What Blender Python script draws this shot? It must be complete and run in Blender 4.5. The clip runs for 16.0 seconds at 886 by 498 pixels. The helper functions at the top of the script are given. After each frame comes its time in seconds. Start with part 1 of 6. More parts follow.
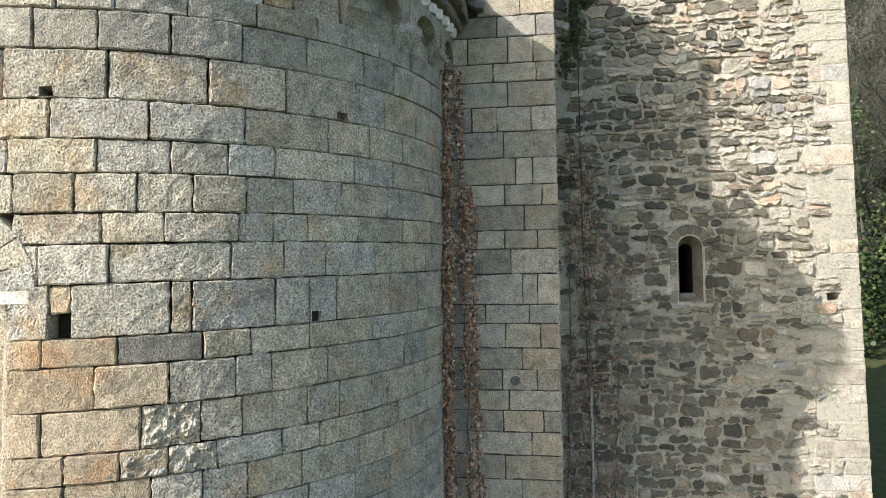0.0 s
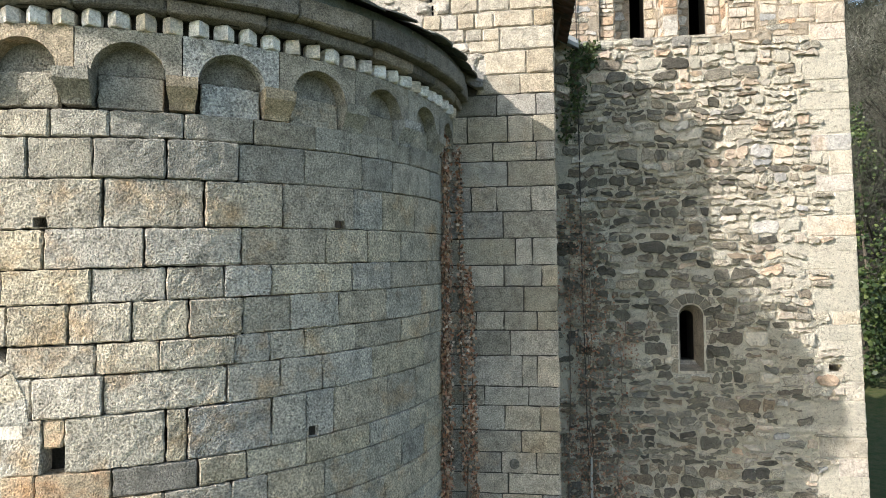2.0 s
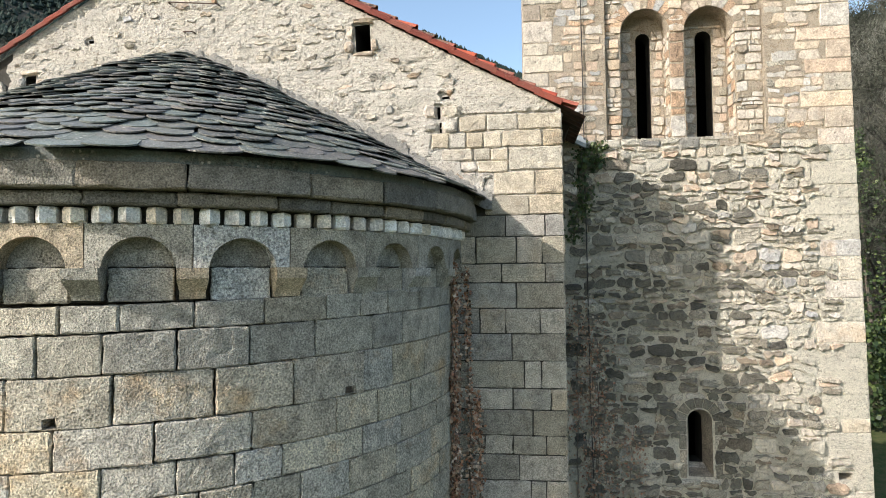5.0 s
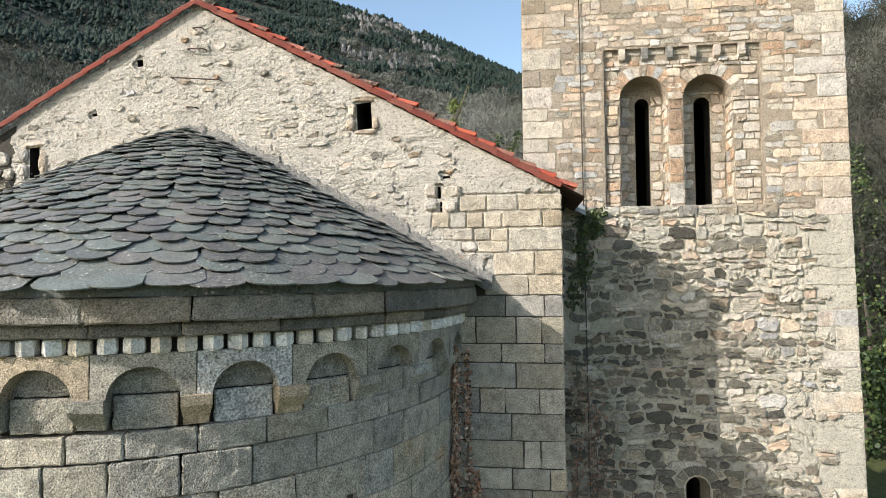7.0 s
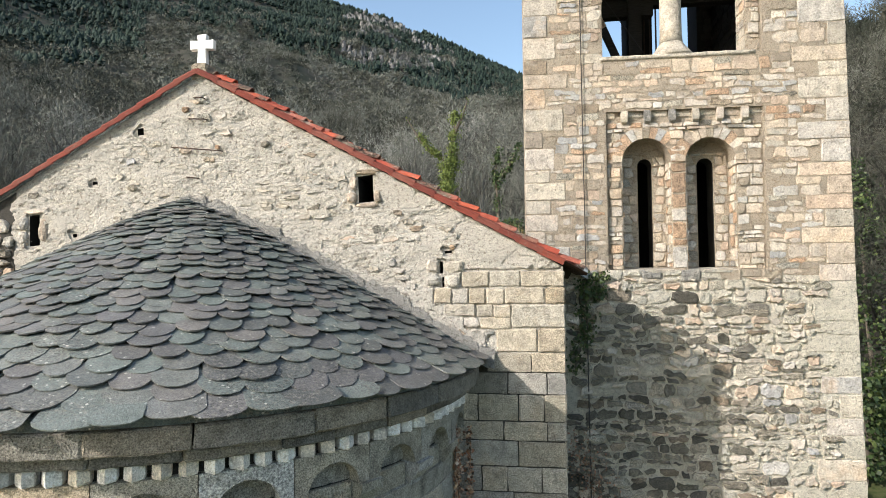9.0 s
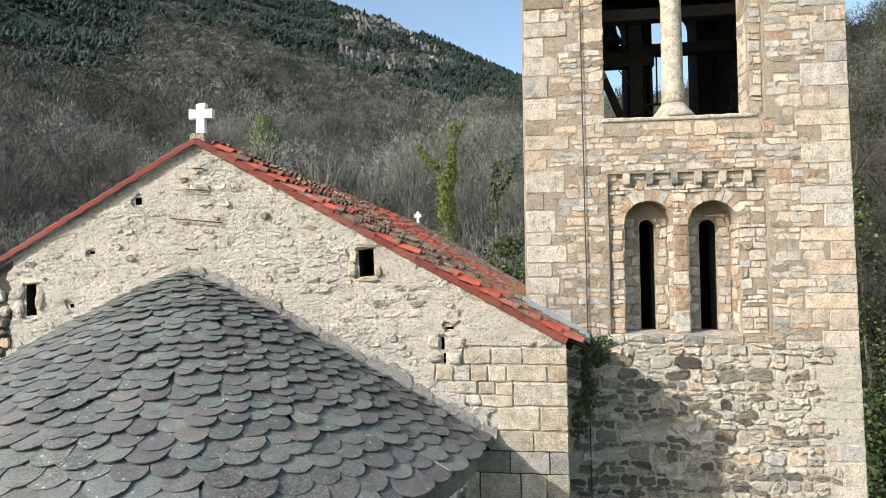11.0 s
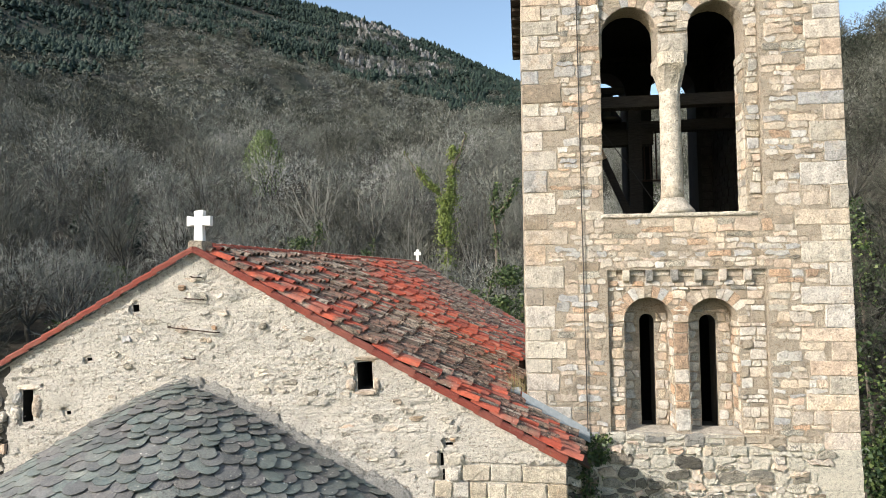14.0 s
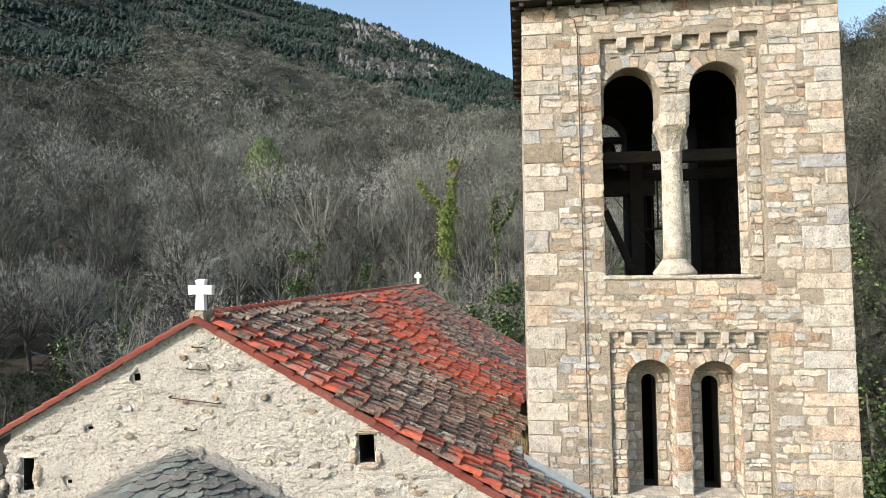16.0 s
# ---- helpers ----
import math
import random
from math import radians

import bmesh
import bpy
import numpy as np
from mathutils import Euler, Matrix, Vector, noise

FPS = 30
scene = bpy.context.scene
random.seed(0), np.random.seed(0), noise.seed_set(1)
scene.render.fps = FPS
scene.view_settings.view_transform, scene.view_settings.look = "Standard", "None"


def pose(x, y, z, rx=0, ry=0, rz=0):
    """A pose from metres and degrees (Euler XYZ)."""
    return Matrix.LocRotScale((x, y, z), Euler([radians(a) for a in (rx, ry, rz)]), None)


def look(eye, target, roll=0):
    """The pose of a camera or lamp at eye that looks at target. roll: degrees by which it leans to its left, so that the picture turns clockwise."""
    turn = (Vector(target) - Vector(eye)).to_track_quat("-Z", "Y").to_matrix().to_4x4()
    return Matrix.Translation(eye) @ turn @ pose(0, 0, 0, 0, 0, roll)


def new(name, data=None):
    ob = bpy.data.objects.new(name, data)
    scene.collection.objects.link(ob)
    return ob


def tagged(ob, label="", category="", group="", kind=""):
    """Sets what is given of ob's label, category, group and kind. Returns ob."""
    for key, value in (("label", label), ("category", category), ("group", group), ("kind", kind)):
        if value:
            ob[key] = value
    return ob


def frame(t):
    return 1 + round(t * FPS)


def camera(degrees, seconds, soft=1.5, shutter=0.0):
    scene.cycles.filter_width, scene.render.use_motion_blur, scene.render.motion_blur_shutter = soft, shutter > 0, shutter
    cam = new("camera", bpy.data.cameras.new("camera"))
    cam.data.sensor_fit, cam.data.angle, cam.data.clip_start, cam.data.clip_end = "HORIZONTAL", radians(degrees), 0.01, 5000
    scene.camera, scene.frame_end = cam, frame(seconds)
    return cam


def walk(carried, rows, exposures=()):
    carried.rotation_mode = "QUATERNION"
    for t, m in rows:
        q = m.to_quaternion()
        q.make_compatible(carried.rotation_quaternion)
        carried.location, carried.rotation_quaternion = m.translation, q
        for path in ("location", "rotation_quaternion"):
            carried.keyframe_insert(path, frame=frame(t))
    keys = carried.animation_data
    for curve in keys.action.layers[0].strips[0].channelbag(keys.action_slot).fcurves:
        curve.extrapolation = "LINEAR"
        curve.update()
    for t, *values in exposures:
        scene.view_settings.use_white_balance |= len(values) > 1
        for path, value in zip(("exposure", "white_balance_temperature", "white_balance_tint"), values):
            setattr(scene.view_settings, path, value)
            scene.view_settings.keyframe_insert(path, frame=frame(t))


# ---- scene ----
# The world: the nave's ridge runs along y at x = 0, the gable's face lies at y = 0, z is up.
# Camera: seconds, place in metres, heading, tilt and roll in degrees.
cam = camera(72.59, 16.0, 0.5)
PATH = [
    (0, 5.551, -9.466, 4.690, 7.434, 2.203, -0.704),
    (0.5, 5.567, -9.469, 5.018, 7.545, 2.117, -0.631),
    (1, 5.587, -9.466, 5.335, 7.593, 2.050, -0.581),
    (1.5, 5.604, -9.457, 5.642, 7.596, 2.118, -0.592),
    (2, 5.596, -9.445, 5.956, 7.554, 2.167, -0.558),
    (2.5, 5.553, -9.440, 6.265, 7.506, 2.237, -0.584),
    (3, 5.509, -9.439, 6.580, 7.523, 2.233, -0.529),
    (3.5, 5.482, -9.431, 6.892, 7.554, 2.291, -0.522),
    (4, 5.470, -9.430, 7.195, 7.484, 2.402, -0.572),
    (6.5, 5.489, -9.565, 8.766, 7.495, 2.436, -0.496),
    (7, 5.495, -9.592, 9.074, 7.488, 2.424, -0.471),
    (7.5, 5.495, -9.603, 9.374, 7.482, 2.437, -0.462),
    (8, 5.488, -9.601, 9.685, 7.502, 2.407, -0.446),
    (8.5, 5.482, -9.605, 9.984, 7.529, 2.300, -0.430),
    (9, 5.476, -9.594, 10.296, 7.515, 2.353, -0.466),
    (11.5, 5.420, -9.542, 11.803, 7.289, 2.363, -0.554),
    (12, 5.432, -9.523, 12.095, 7.288, 2.537, -0.560),
    (12.5, 5.443, -9.522, 12.377, 7.317, 2.524, -0.562),
    (13, 5.450, -9.541, 12.668, 7.300, 2.721, -0.577),
    (13.5, 5.455, -9.571, 12.953, 7.299, 2.725, -0.611),
    (14, 5.465, -9.589, 13.244, 7.317, 2.871, -0.609),
    (14.5, 5.483, -9.603, 13.525, 7.314, 2.886, -0.605),
    (15, 5.491, -9.614, 13.815, 7.299, 3.018, -0.593),
    (15.5, 5.476, -9.626, 14.106, 7.305, 2.902, -0.620),
    (16, 5.442, -9.628, 14.402, 7.285, 2.959, -0.617),
]
walk(cam, [(t, pose(x, y, z, 90 + tilt, 0, yaw) @ pose(0, 0, 0, 0, 0, roll)) for t, x, y, z, yaw, tilt, roll in PATH], [(0.0, 1.22), (3.0, 1.22), (4.0, 1.14), (7.0, 0.98), (9.0, 0.93), (12.5, 0.95), (16.0, 1.02)])

# ---- light ----
SUN_WAY = Vector((2.97, 2.215, -2.1)).normalized()
world = bpy.data.worlds.new("sky")
scene.world = world
world.use_nodes = True
wt = world.node_tree
sky = wt.nodes.new("ShaderNodeTexSky")
sky.sky_type, sky.sun_disc = "NISHITA", False
sky.sun_elevation = math.asin(-SUN_WAY.z)
sky.sun_rotation = math.atan2(-SUN_WAY.x, -SUN_WAY.y) % (2 * math.pi)
sky.altitude, sky.air_density, sky.dust_density, sky.ozone_density = 600, 1.0, 3.0, 0.6
tint = wt.nodes.new("ShaderNodeMix")
tint.data_type, tint.blend_type = "RGBA", "MULTIPLY"
tint.inputs[0].default_value, tint.inputs[7].default_value = 1.0, (1.07, 1.09, 1.035, 1)
wt.links.new(sky.outputs[0], tint.inputs[6])
wt.links.new(tint.outputs[2], wt.nodes["Background"].inputs[0])
wt.nodes["Background"].inputs[1].default_value = 0.14
sun = new("sun", bpy.data.lights.new("sun", "SUN"))
sun.data.energy, sun.data.angle, sun.data.color = 3.05, radians(0.6), (1.0, 0.95, 0.90)
sun.matrix_world = look((0, 0, 40), Vector((0, 0, 40)) + SUN_WAY)

# ---- materials ----


class Mat:
    """A small builder of node materials."""

    def __init__(self, name, rough=0.85, metal=0.0):
        self.m = bpy.data.materials.new(name)
        self.m.use_nodes = True
        self.t = self.m.node_tree
        self.b = self.t.nodes["Principled BSDF"]
        self.b.inputs["Roughness"].default_value = rough
        self.b.inputs["Metallic"].default_value = metal
        self.b.inputs["Specular IOR Level"].default_value = 0.25
        self.geo = self.t.nodes.new("ShaderNodeNewGeometry")

    def link(self, a, b):
        self.t.links.new(a, b)

    def noise(self, scale, detail=4.0, rough=0.6, stretch=(1, 1, 1), warp=0.0):
        mp = self.t.nodes.new("ShaderNodeMapping")
        mp.inputs["Scale"].default_value = stretch
        self.link(self.geo.outputs["Position"], mp.inputs["Vector"])
        n = self.t.nodes.new("ShaderNodeTexNoise")
        n.inputs["Scale"].default_value, n.inputs["Detail"].default_value = scale, detail
        n.inputs["Roughness"].default_value, n.inputs["Distortion"].default_value = rough, warp
        self.link(mp.outputs[0], n.inputs["Vector"])
        return n.outputs["Fac"]

    def voronoi(self, scale, stretch=(1, 1, 1), feature="F1"):
        mp = self.t.nodes.new("ShaderNodeMapping")
        mp.inputs["Scale"].default_value = stretch
        self.link(self.geo.outputs["Position"], mp.inputs["Vector"])
        n = self.t.nodes.new("ShaderNodeTexVoronoi")
        n.feature = feature
        n.inputs["Scale"].default_value = scale
        self.link(mp.outputs[0], n.inputs["Vector"])
        return n.outputs["Distance"]

    def math(self, op, a, b=0.0, clamp=False):
        n = self.t.nodes.new("ShaderNodeMath")
        n.operation, n.use_clamp = op, clamp
        for k, v in enumerate((a, b)):
            if isinstance(v, (int, float)):
                n.inputs[k].default_value = v
            else:
                self.link(v, n.inputs[k])
        return n.outputs[0]

    def rand(self):
        oi = self.t.nodes.new("ShaderNodeObjectInfo")
        return self.math("FRACT", self.math("ADD", oi.outputs["Random"], self.geo.outputs["Random Per Island"]))

    def ramp(self, fac, stops, mode="LINEAR"):
        n = self.t.nodes.new("ShaderNodeValToRGB")
        n.color_ramp.interpolation = mode
        e = n.color_ramp.elements
        while len(e) < len(stops):
            e.new(0.5)
        for el, (p, c) in zip(e, stops):
            el.position = p
            el.color = (c, c, c, 1) if isinstance(c, (int, float)) else (*c, 1)
        self.link(fac, n.inputs[0])
        return n.outputs[0]

    def mix(self, fac, a, b, mode="MIX"):
        n = self.t.nodes.new("ShaderNodeMix")
        n.data_type, n.blend_type = "RGBA", mode
        if isinstance(fac, (int, float)):
            n.inputs[0].default_value = fac
        else:
            self.link(fac, n.inputs[0])
        for k, v in ((6, a), (7, b)):
            if isinstance(v, tuple):
                n.inputs[k].default_value = (*v, 1)
            else:
                self.link(v, n.inputs[k])
        return n.outputs[2]

    def color(self, c):
        if isinstance(c, tuple):
            self.b.inputs["Base Color"].default_value = (*c, 1)
        else:
            self.link(c, self.b.inputs["Base Color"])
        return self

    def bump(self, h, dist=0.01, strength=1.0):
        n = self.t.nodes.new("ShaderNodeBump")
        n.inputs["Distance"].default_value, n.inputs["Strength"].default_value = dist, strength
        self.link(h, n.inputs["Height"])
        self.link(n.outputs[0], self.b.inputs["Normal"])
        return self


def stone_mat(name, tints, grain=60.0, relief=0.012, speck=0.35, stain=(0.42, 0.25, 0.12), stain_amount=0.35, lichen=0.0, holes=0.35):
    """Stone: a tone for each block, stains, blotches, coarse grain and small dark pits."""
    k = Mat(name, 0.92)
    n = len(tints)
    r = k.rand()
    base = k.ramp(r, [((i + 0.5) / n, (c[0], c[1], c[2] * 1.02)) for i, c in enumerate(tints)])
    base = k.mix(1.0, base, k.ramp(k.math("FRACT", k.math("MULTIPLY", r, 9.7)), [(0.0, 0.84), (1.0, 1.14)]), "MULTIPLY")
    base = k.mix(k.ramp(k.noise(1.7, 5, 0.65), [(0.54, 0.0), (0.70, stain_amount)]), base, stain)
    base = k.mix(0.85, base, k.ramp(k.noise(5.0, 6, 0.75), [(0.36, 0.6), (0.5, 1.0), (0.64, 1.28)]), "MULTIPLY")
    fine = k.noise(grain, 2.5, 0.7)
    base = k.mix(min(1.0, speck * 2.2), base, k.ramp(fine, [(0.38, 0.36), (0.46, 0.84), (0.54, 1.08), (0.62, 1.6)]), "MULTIPLY")
    pit = k.math("MULTIPLY", k.ramp(k.voronoi(grain * 0.5, (1, 1, 1)), [(0.16, 1.0), (0.30, 0.0)]), k.ramp(k.noise(9.0, 4, 0.7), [(0.42, 0.0), (0.56, 1.0)]))
    base = k.mix(k.math("MULTIPLY", pit, holes), base, tuple(c * 0.25 for c in tints[0]))
    if lichen:
        base = k.mix(k.ramp(k.noise(4.5, 6, 0.75), [(0.58, 0.0), (0.66, lichen)]), base, (0.5, 0.48, 0.42))
    k.color(base)
    h = k.math("ADD", k.math("MULTIPLY", k.noise(13.0, 5, 0.7), 0.5), k.math("SUBTRACT", k.math("MULTIPLY", fine, 1.0), k.math("MULTIPLY", pit, 0.5)))
    k.bump(h, relief * 3.0, 1.0)
    return k.m


GRANITE = stone_mat("granite", [(0.47, 0.435, 0.355), (0.54, 0.475, 0.35), (0.48, 0.46, 0.41), (0.56, 0.485, 0.36), (0.42, 0.405, 0.355), (0.52, 0.465, 0.365)], 46, 0.014, 0.34, (0.50, 0.33, 0.17), 0.68)
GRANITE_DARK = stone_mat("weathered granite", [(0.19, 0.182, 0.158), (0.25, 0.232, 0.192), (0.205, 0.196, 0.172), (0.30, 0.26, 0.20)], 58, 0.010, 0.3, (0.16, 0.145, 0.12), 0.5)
PALE_GRANITE = stone_mat("pale granite", [(0.52, 0.51, 0.47), (0.58, 0.565, 0.51)], 40, 0.014, 0.3, (0.38, 0.35, 0.29), 0.5)
WEATHERED = stone_mat("lichen-grey granite", [(0.38, 0.36, 0.30), (0.33, 0.315, 0.27), (0.42, 0.385, 0.30), (0.36, 0.345, 0.30), (0.45, 0.405, 0.315)], 58, 0.010, 0.34, (0.24, 0.215, 0.17), 0.55)
OCHRE = stone_mat("ochre granite", [(0.50, 0.405, 0.28), (0.46, 0.38, 0.27), (0.49, 0.385, 0.26), (0.43, 0.38, 0.295)], 58, 0.010, 0.3, (0.52, 0.27, 0.12), 0.6)
BILLET = stone_mat("white limestone", [(0.84, 0.81, 0.75), (0.88, 0.86, 0.82), (0.74, 0.64, 0.50), (0.86, 0.84, 0.79)], 45, 0.006, 0.16, (0.55, 0.40, 0.26), 0.35, 0.0, 0.12)
QUOIN = stone_mat("squared granite", [(0.46, 0.39, 0.29), (0.29, 0.27, 0.225), (0.40, 0.355, 0.27), (0.53, 0.465, 0.37), (0.33, 0.312, 0.277), (0.39, 0.362, 0.302), (0.47, 0.425, 0.35)], 58, 0.009, 0.3, (0.46, 0.33, 0.19), 0.35)
QUOIN_PALE = stone_mat("dressed buff stone", [(0.43, 0.375, 0.29), (0.48, 0.42, 0.325), (0.39, 0.335, 0.25), (0.46, 0.395, 0.30), (0.38, 0.345, 0.28)], 44, 0.006, 0.2, (0.46, 0.34, 0.2), 0.5)
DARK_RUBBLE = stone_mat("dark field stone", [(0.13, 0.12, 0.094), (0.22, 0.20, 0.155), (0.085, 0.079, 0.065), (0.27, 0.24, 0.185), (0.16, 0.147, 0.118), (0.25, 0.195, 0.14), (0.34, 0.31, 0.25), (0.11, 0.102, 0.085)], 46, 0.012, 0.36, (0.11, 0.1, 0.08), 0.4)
RUBBLE = stone_mat("field stone", [(0.19, 0.168, 0.13), (0.40, 0.355, 0.275), (0.11, 0.10, 0.083), (0.52, 0.465, 0.37), (0.28, 0.252, 0.20), (0.42, 0.335, 0.235), (0.56, 0.515, 0.425), (0.15, 0.138, 0.115), (0.37, 0.34, 0.275), (0.48, 0.44, 0.355)], 46, 0.012, 0.36, (0.14, 0.12, 0.09), 0.5)
SCHIST = stone_mat("tower stone", [(0.520, 0.433, 0.329), (0.468, 0.378, 0.279), (0.390, 0.374, 0.341), (0.520, 0.454, 0.362), (0.433, 0.319, 0.229), (0.520, 0.454, 0.366), (0.347, 0.340, 0.324), (0.546, 0.501, 0.433), (0.477, 0.357, 0.262), (0.468, 0.412, 0.333), (0.529, 0.475, 0.404), (0.260, 0.208, 0.150)], 30, 0.007, 0.16, (0.54, 0.38, 0.24), 0.5, 0.4)
REDSTONE = stone_mat("red-brown stone", [(0.46, 0.31, 0.20), (0.51, 0.36, 0.24), (0.40, 0.28, 0.19)], 36, 0.014, 0.25, (0.28, 0.18, 0.11), 0.4)
CARVED = stone_mat("carved pale stone", [(0.51, 0.455, 0.365), (0.48, 0.43, 0.35)], 30, 0.012, 0.12, (0.48, 0.38, 0.26), 0.5)


def mortar_mat(name, tone, dark, relief=0.03, scale=9.0, spots=0.6, streaks=0.0):
    k = Mat(name, 0.95)
    base = k.mix(k.ramp(k.noise(2.3, 6, 0.7), [(0.35, 0.0), (0.7, 1.0)]), tone, tuple(c * 0.82 for c in tone))
    base = k.mix(k.ramp(k.noise(15, 6, 0.8), [(0.53, 0.0), (0.61, spots)]), base, dark)
    base = k.mix(0.6, base, k.ramp(k.noise(52, 5, 0.8), [(0.34, 0.3), (0.47, 0.95), (0.62, 1.25)]), "MULTIPLY")
    # Low parts of the bump noise darkened: crevice shade painted into the colour.
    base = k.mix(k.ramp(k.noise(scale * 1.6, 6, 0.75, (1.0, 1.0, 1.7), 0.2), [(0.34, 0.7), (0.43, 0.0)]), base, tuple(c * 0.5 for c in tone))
    if streaks:
        lines = k.math("MULTIPLY", k.ramp(k.noise(11, 6, 0.8, (1.0, 1.0, 3.2), 0.4), [(0.54, 0.0), (0.60, streaks)]), k.ramp(k.noise(0.9, 4, 0.6), [(0.40, 0.15), (0.60, 1.0)]))
        base = k.mix(lines, base, dark)
        base = k.mix(k.ramp(k.noise(1.4, 5, 0.7), [(0.50, 0.0), (0.66, 0.45)]), base, tuple(c * 0.72 for c in tone))
    k.color(base)
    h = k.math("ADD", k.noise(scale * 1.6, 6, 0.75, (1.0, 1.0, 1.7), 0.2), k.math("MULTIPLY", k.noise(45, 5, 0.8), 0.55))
    k.bump(h, relief * 2.6, 1.0)
    return k.m


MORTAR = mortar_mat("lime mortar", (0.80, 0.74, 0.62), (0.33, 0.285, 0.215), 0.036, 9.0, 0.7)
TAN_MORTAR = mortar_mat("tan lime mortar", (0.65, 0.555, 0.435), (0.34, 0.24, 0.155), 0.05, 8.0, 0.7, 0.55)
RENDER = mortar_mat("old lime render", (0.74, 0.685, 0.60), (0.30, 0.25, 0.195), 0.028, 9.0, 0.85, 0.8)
JOINT = mortar_mat("dark joint mortar", (0.085, 0.078, 0.066), (0.035, 0.03, 0.027), 0.02)
FLASH = mortar_mat("grey cement fillet", (0.50, 0.475, 0.43), (0.2, 0.19, 0.165), 0.05, 12.0, 0.8)


def slate_mat():
    k = Mat("slate", 0.5)
    base = k.ramp(k.rand(), [(0.05, (0.105, 0.128, 0.118)), (0.25, (0.15, 0.172, 0.155)), (0.4, (0.088, 0.094, 0.09)), (0.55, (0.128, 0.124, 0.122)), (0.7, (0.175, 0.19, 0.168)), (0.85, (0.105, 0.104, 0.10)), (0.97, (0.16, 0.15, 0.138))])
    base = k.mix(0.7, base, k.ramp(k.noise(5, 5, 0.7), [(0.3, 0.65), (0.7, 1.35)]), "MULTIPLY")
    base = k.mix(0.8, base, k.ramp(k.noise(55, 4, 0.8), [(0.36, 0.5), (0.5, 1.0), (0.62, 1.5)]), "MULTIPLY")
    wide = k.noise(0.75, 3, 0.6)
    cover = k.math("MULTIPLY", k.ramp(wide, [(0.40, 0.15), (0.60, 1.0)]), k.ramp(k.noise(22, 6, 0.8), [(0.52, 0.0), (0.58, 0.9)]))
    base = k.mix(cover, base, (0.25, 0.235, 0.20))
    dark = k.math("MULTIPLY", k.ramp(wide, [(0.46, 0.0), (0.62, 0.8)]), k.ramp(k.noise(31, 5, 0.8), [(0.42, 1.0), (0.50, 0.0)]))
    base = k.mix(dark, base, (0.028, 0.027, 0.024))
    spots = k.math("MULTIPLY", k.ramp(k.voronoi(11.0), [(0.0, 1.0), (0.14, 0.8), (0.20, 0.0)]), k.ramp(k.noise(1.3, 3, 0.6), [(0.46, 0.0), (0.56, 1.0)]))
    spots = k.math("MULTIPLY", spots, k.ramp(k.noise(45, 4, 0.8), [(0.42, 0.0), (0.52, 1.0)]))
    base = k.mix(spots, base, (0.60, 0.58, 0.52))
    k.color(base)
    k.bump(k.math("ADD", k.noise(14, 6, 0.75), k.math("MULTIPLY", k.noise(60, 3, 0.7), 0.6)), 0.014, 1.0)
    k.b.inputs["Specular IOR Level"].default_value = 0.5
    return k.m


def tile_mat(name, patchy=True):
    k = Mat(name, 0.85)
    r = k.rand()
    base = k.ramp(r, [(0.05, (0.42, 0.085, 0.05)), (0.3, (0.52, 0.12, 0.065)), (0.5, (0.34, 0.08, 0.052)), (0.7, (0.46, 0.17, 0.115)), (0.95, (0.29, 0.065, 0.043))])
    base = k.mix(0.6, base, k.ramp(k.noise(9, 5, 0.7), [(0.3, 0.6), (0.7, 1.25)]), "MULTIPLY")
    if patchy:
        area = k.math("ADD", k.noise(0.7, 3, 0.55, (1.0, 0.5, 1.0)), k.math("MULTIPLY", k.math("FRACT", k.math("MULTIPLY", r, 7.3)), 0.30))
        sep = k.t.nodes.new("ShaderNodeSeparateXYZ")
        k.link(k.geo.outputs["Position"], sep.inputs[0])
        along = k.ramp(k.math("MULTIPLY", sep.outputs[1], 0.05), [(0.02, 0.38), (0.07, 0.6), (0.24, 0.6), (0.36, 0.40), (0.55, 0.42), (0.68, 0.56)])
        area = k.math("ADD", area, k.math("SUBTRACT", along, 0.5))
        old = k.ramp(area, [(0.57, 0.0), (0.62, 1.0)])
        tone = k.ramp(k.math("FRACT", k.math("MULTIPLY", r, 13.7)), [(0.0, (0.10, 0.08, 0.06)), (0.35, (0.30, 0.17, 0.12)), (0.7, (0.20, 0.155, 0.11)), (1.0, (0.42, 0.34, 0.26))])
        grime = k.mix(k.ramp(k.noise(13, 6, 0.75), [(0.40, 0.9), (0.52, 0.0)]), tone, (0.035, 0.03, 0.024))
        base = k.mix(k.math("MULTIPLY", old, k.ramp(k.noise(5, 6, 0.75), [(0.3, 0.5), (0.46, 1.0)])), base, grime)
        dots = k.math("MULTIPLY", k.ramp(k.noise(24, 5, 0.8), [(0.60, 0.0), (0.65, 0.9)]), k.ramp(area, [(0.5, 0.1), (0.66, 1.0)]))
        base = k.mix(dots, base, (0.56, 0.55, 0.47))
    else:
        base = k.mix(0.7, base, (0.12, 0.034, 0.026))
        base = k.mix(k.ramp(k.noise(13, 5, 0.8), [(0.58, 0.0), (0.68, 0.6)]), base, (0.2, 0.15, 0.11))
    k.color(base)
    k.bump(k.math("ADD", k.noise(30, 5, 0.75), k.noise(110, 2, 0.6)), 0.010, 1.0)
    return k.m


SLATE = slate_mat()
TILE = tile_mat("clay tile")
VERGE = tile_mat("red verge tile", False)


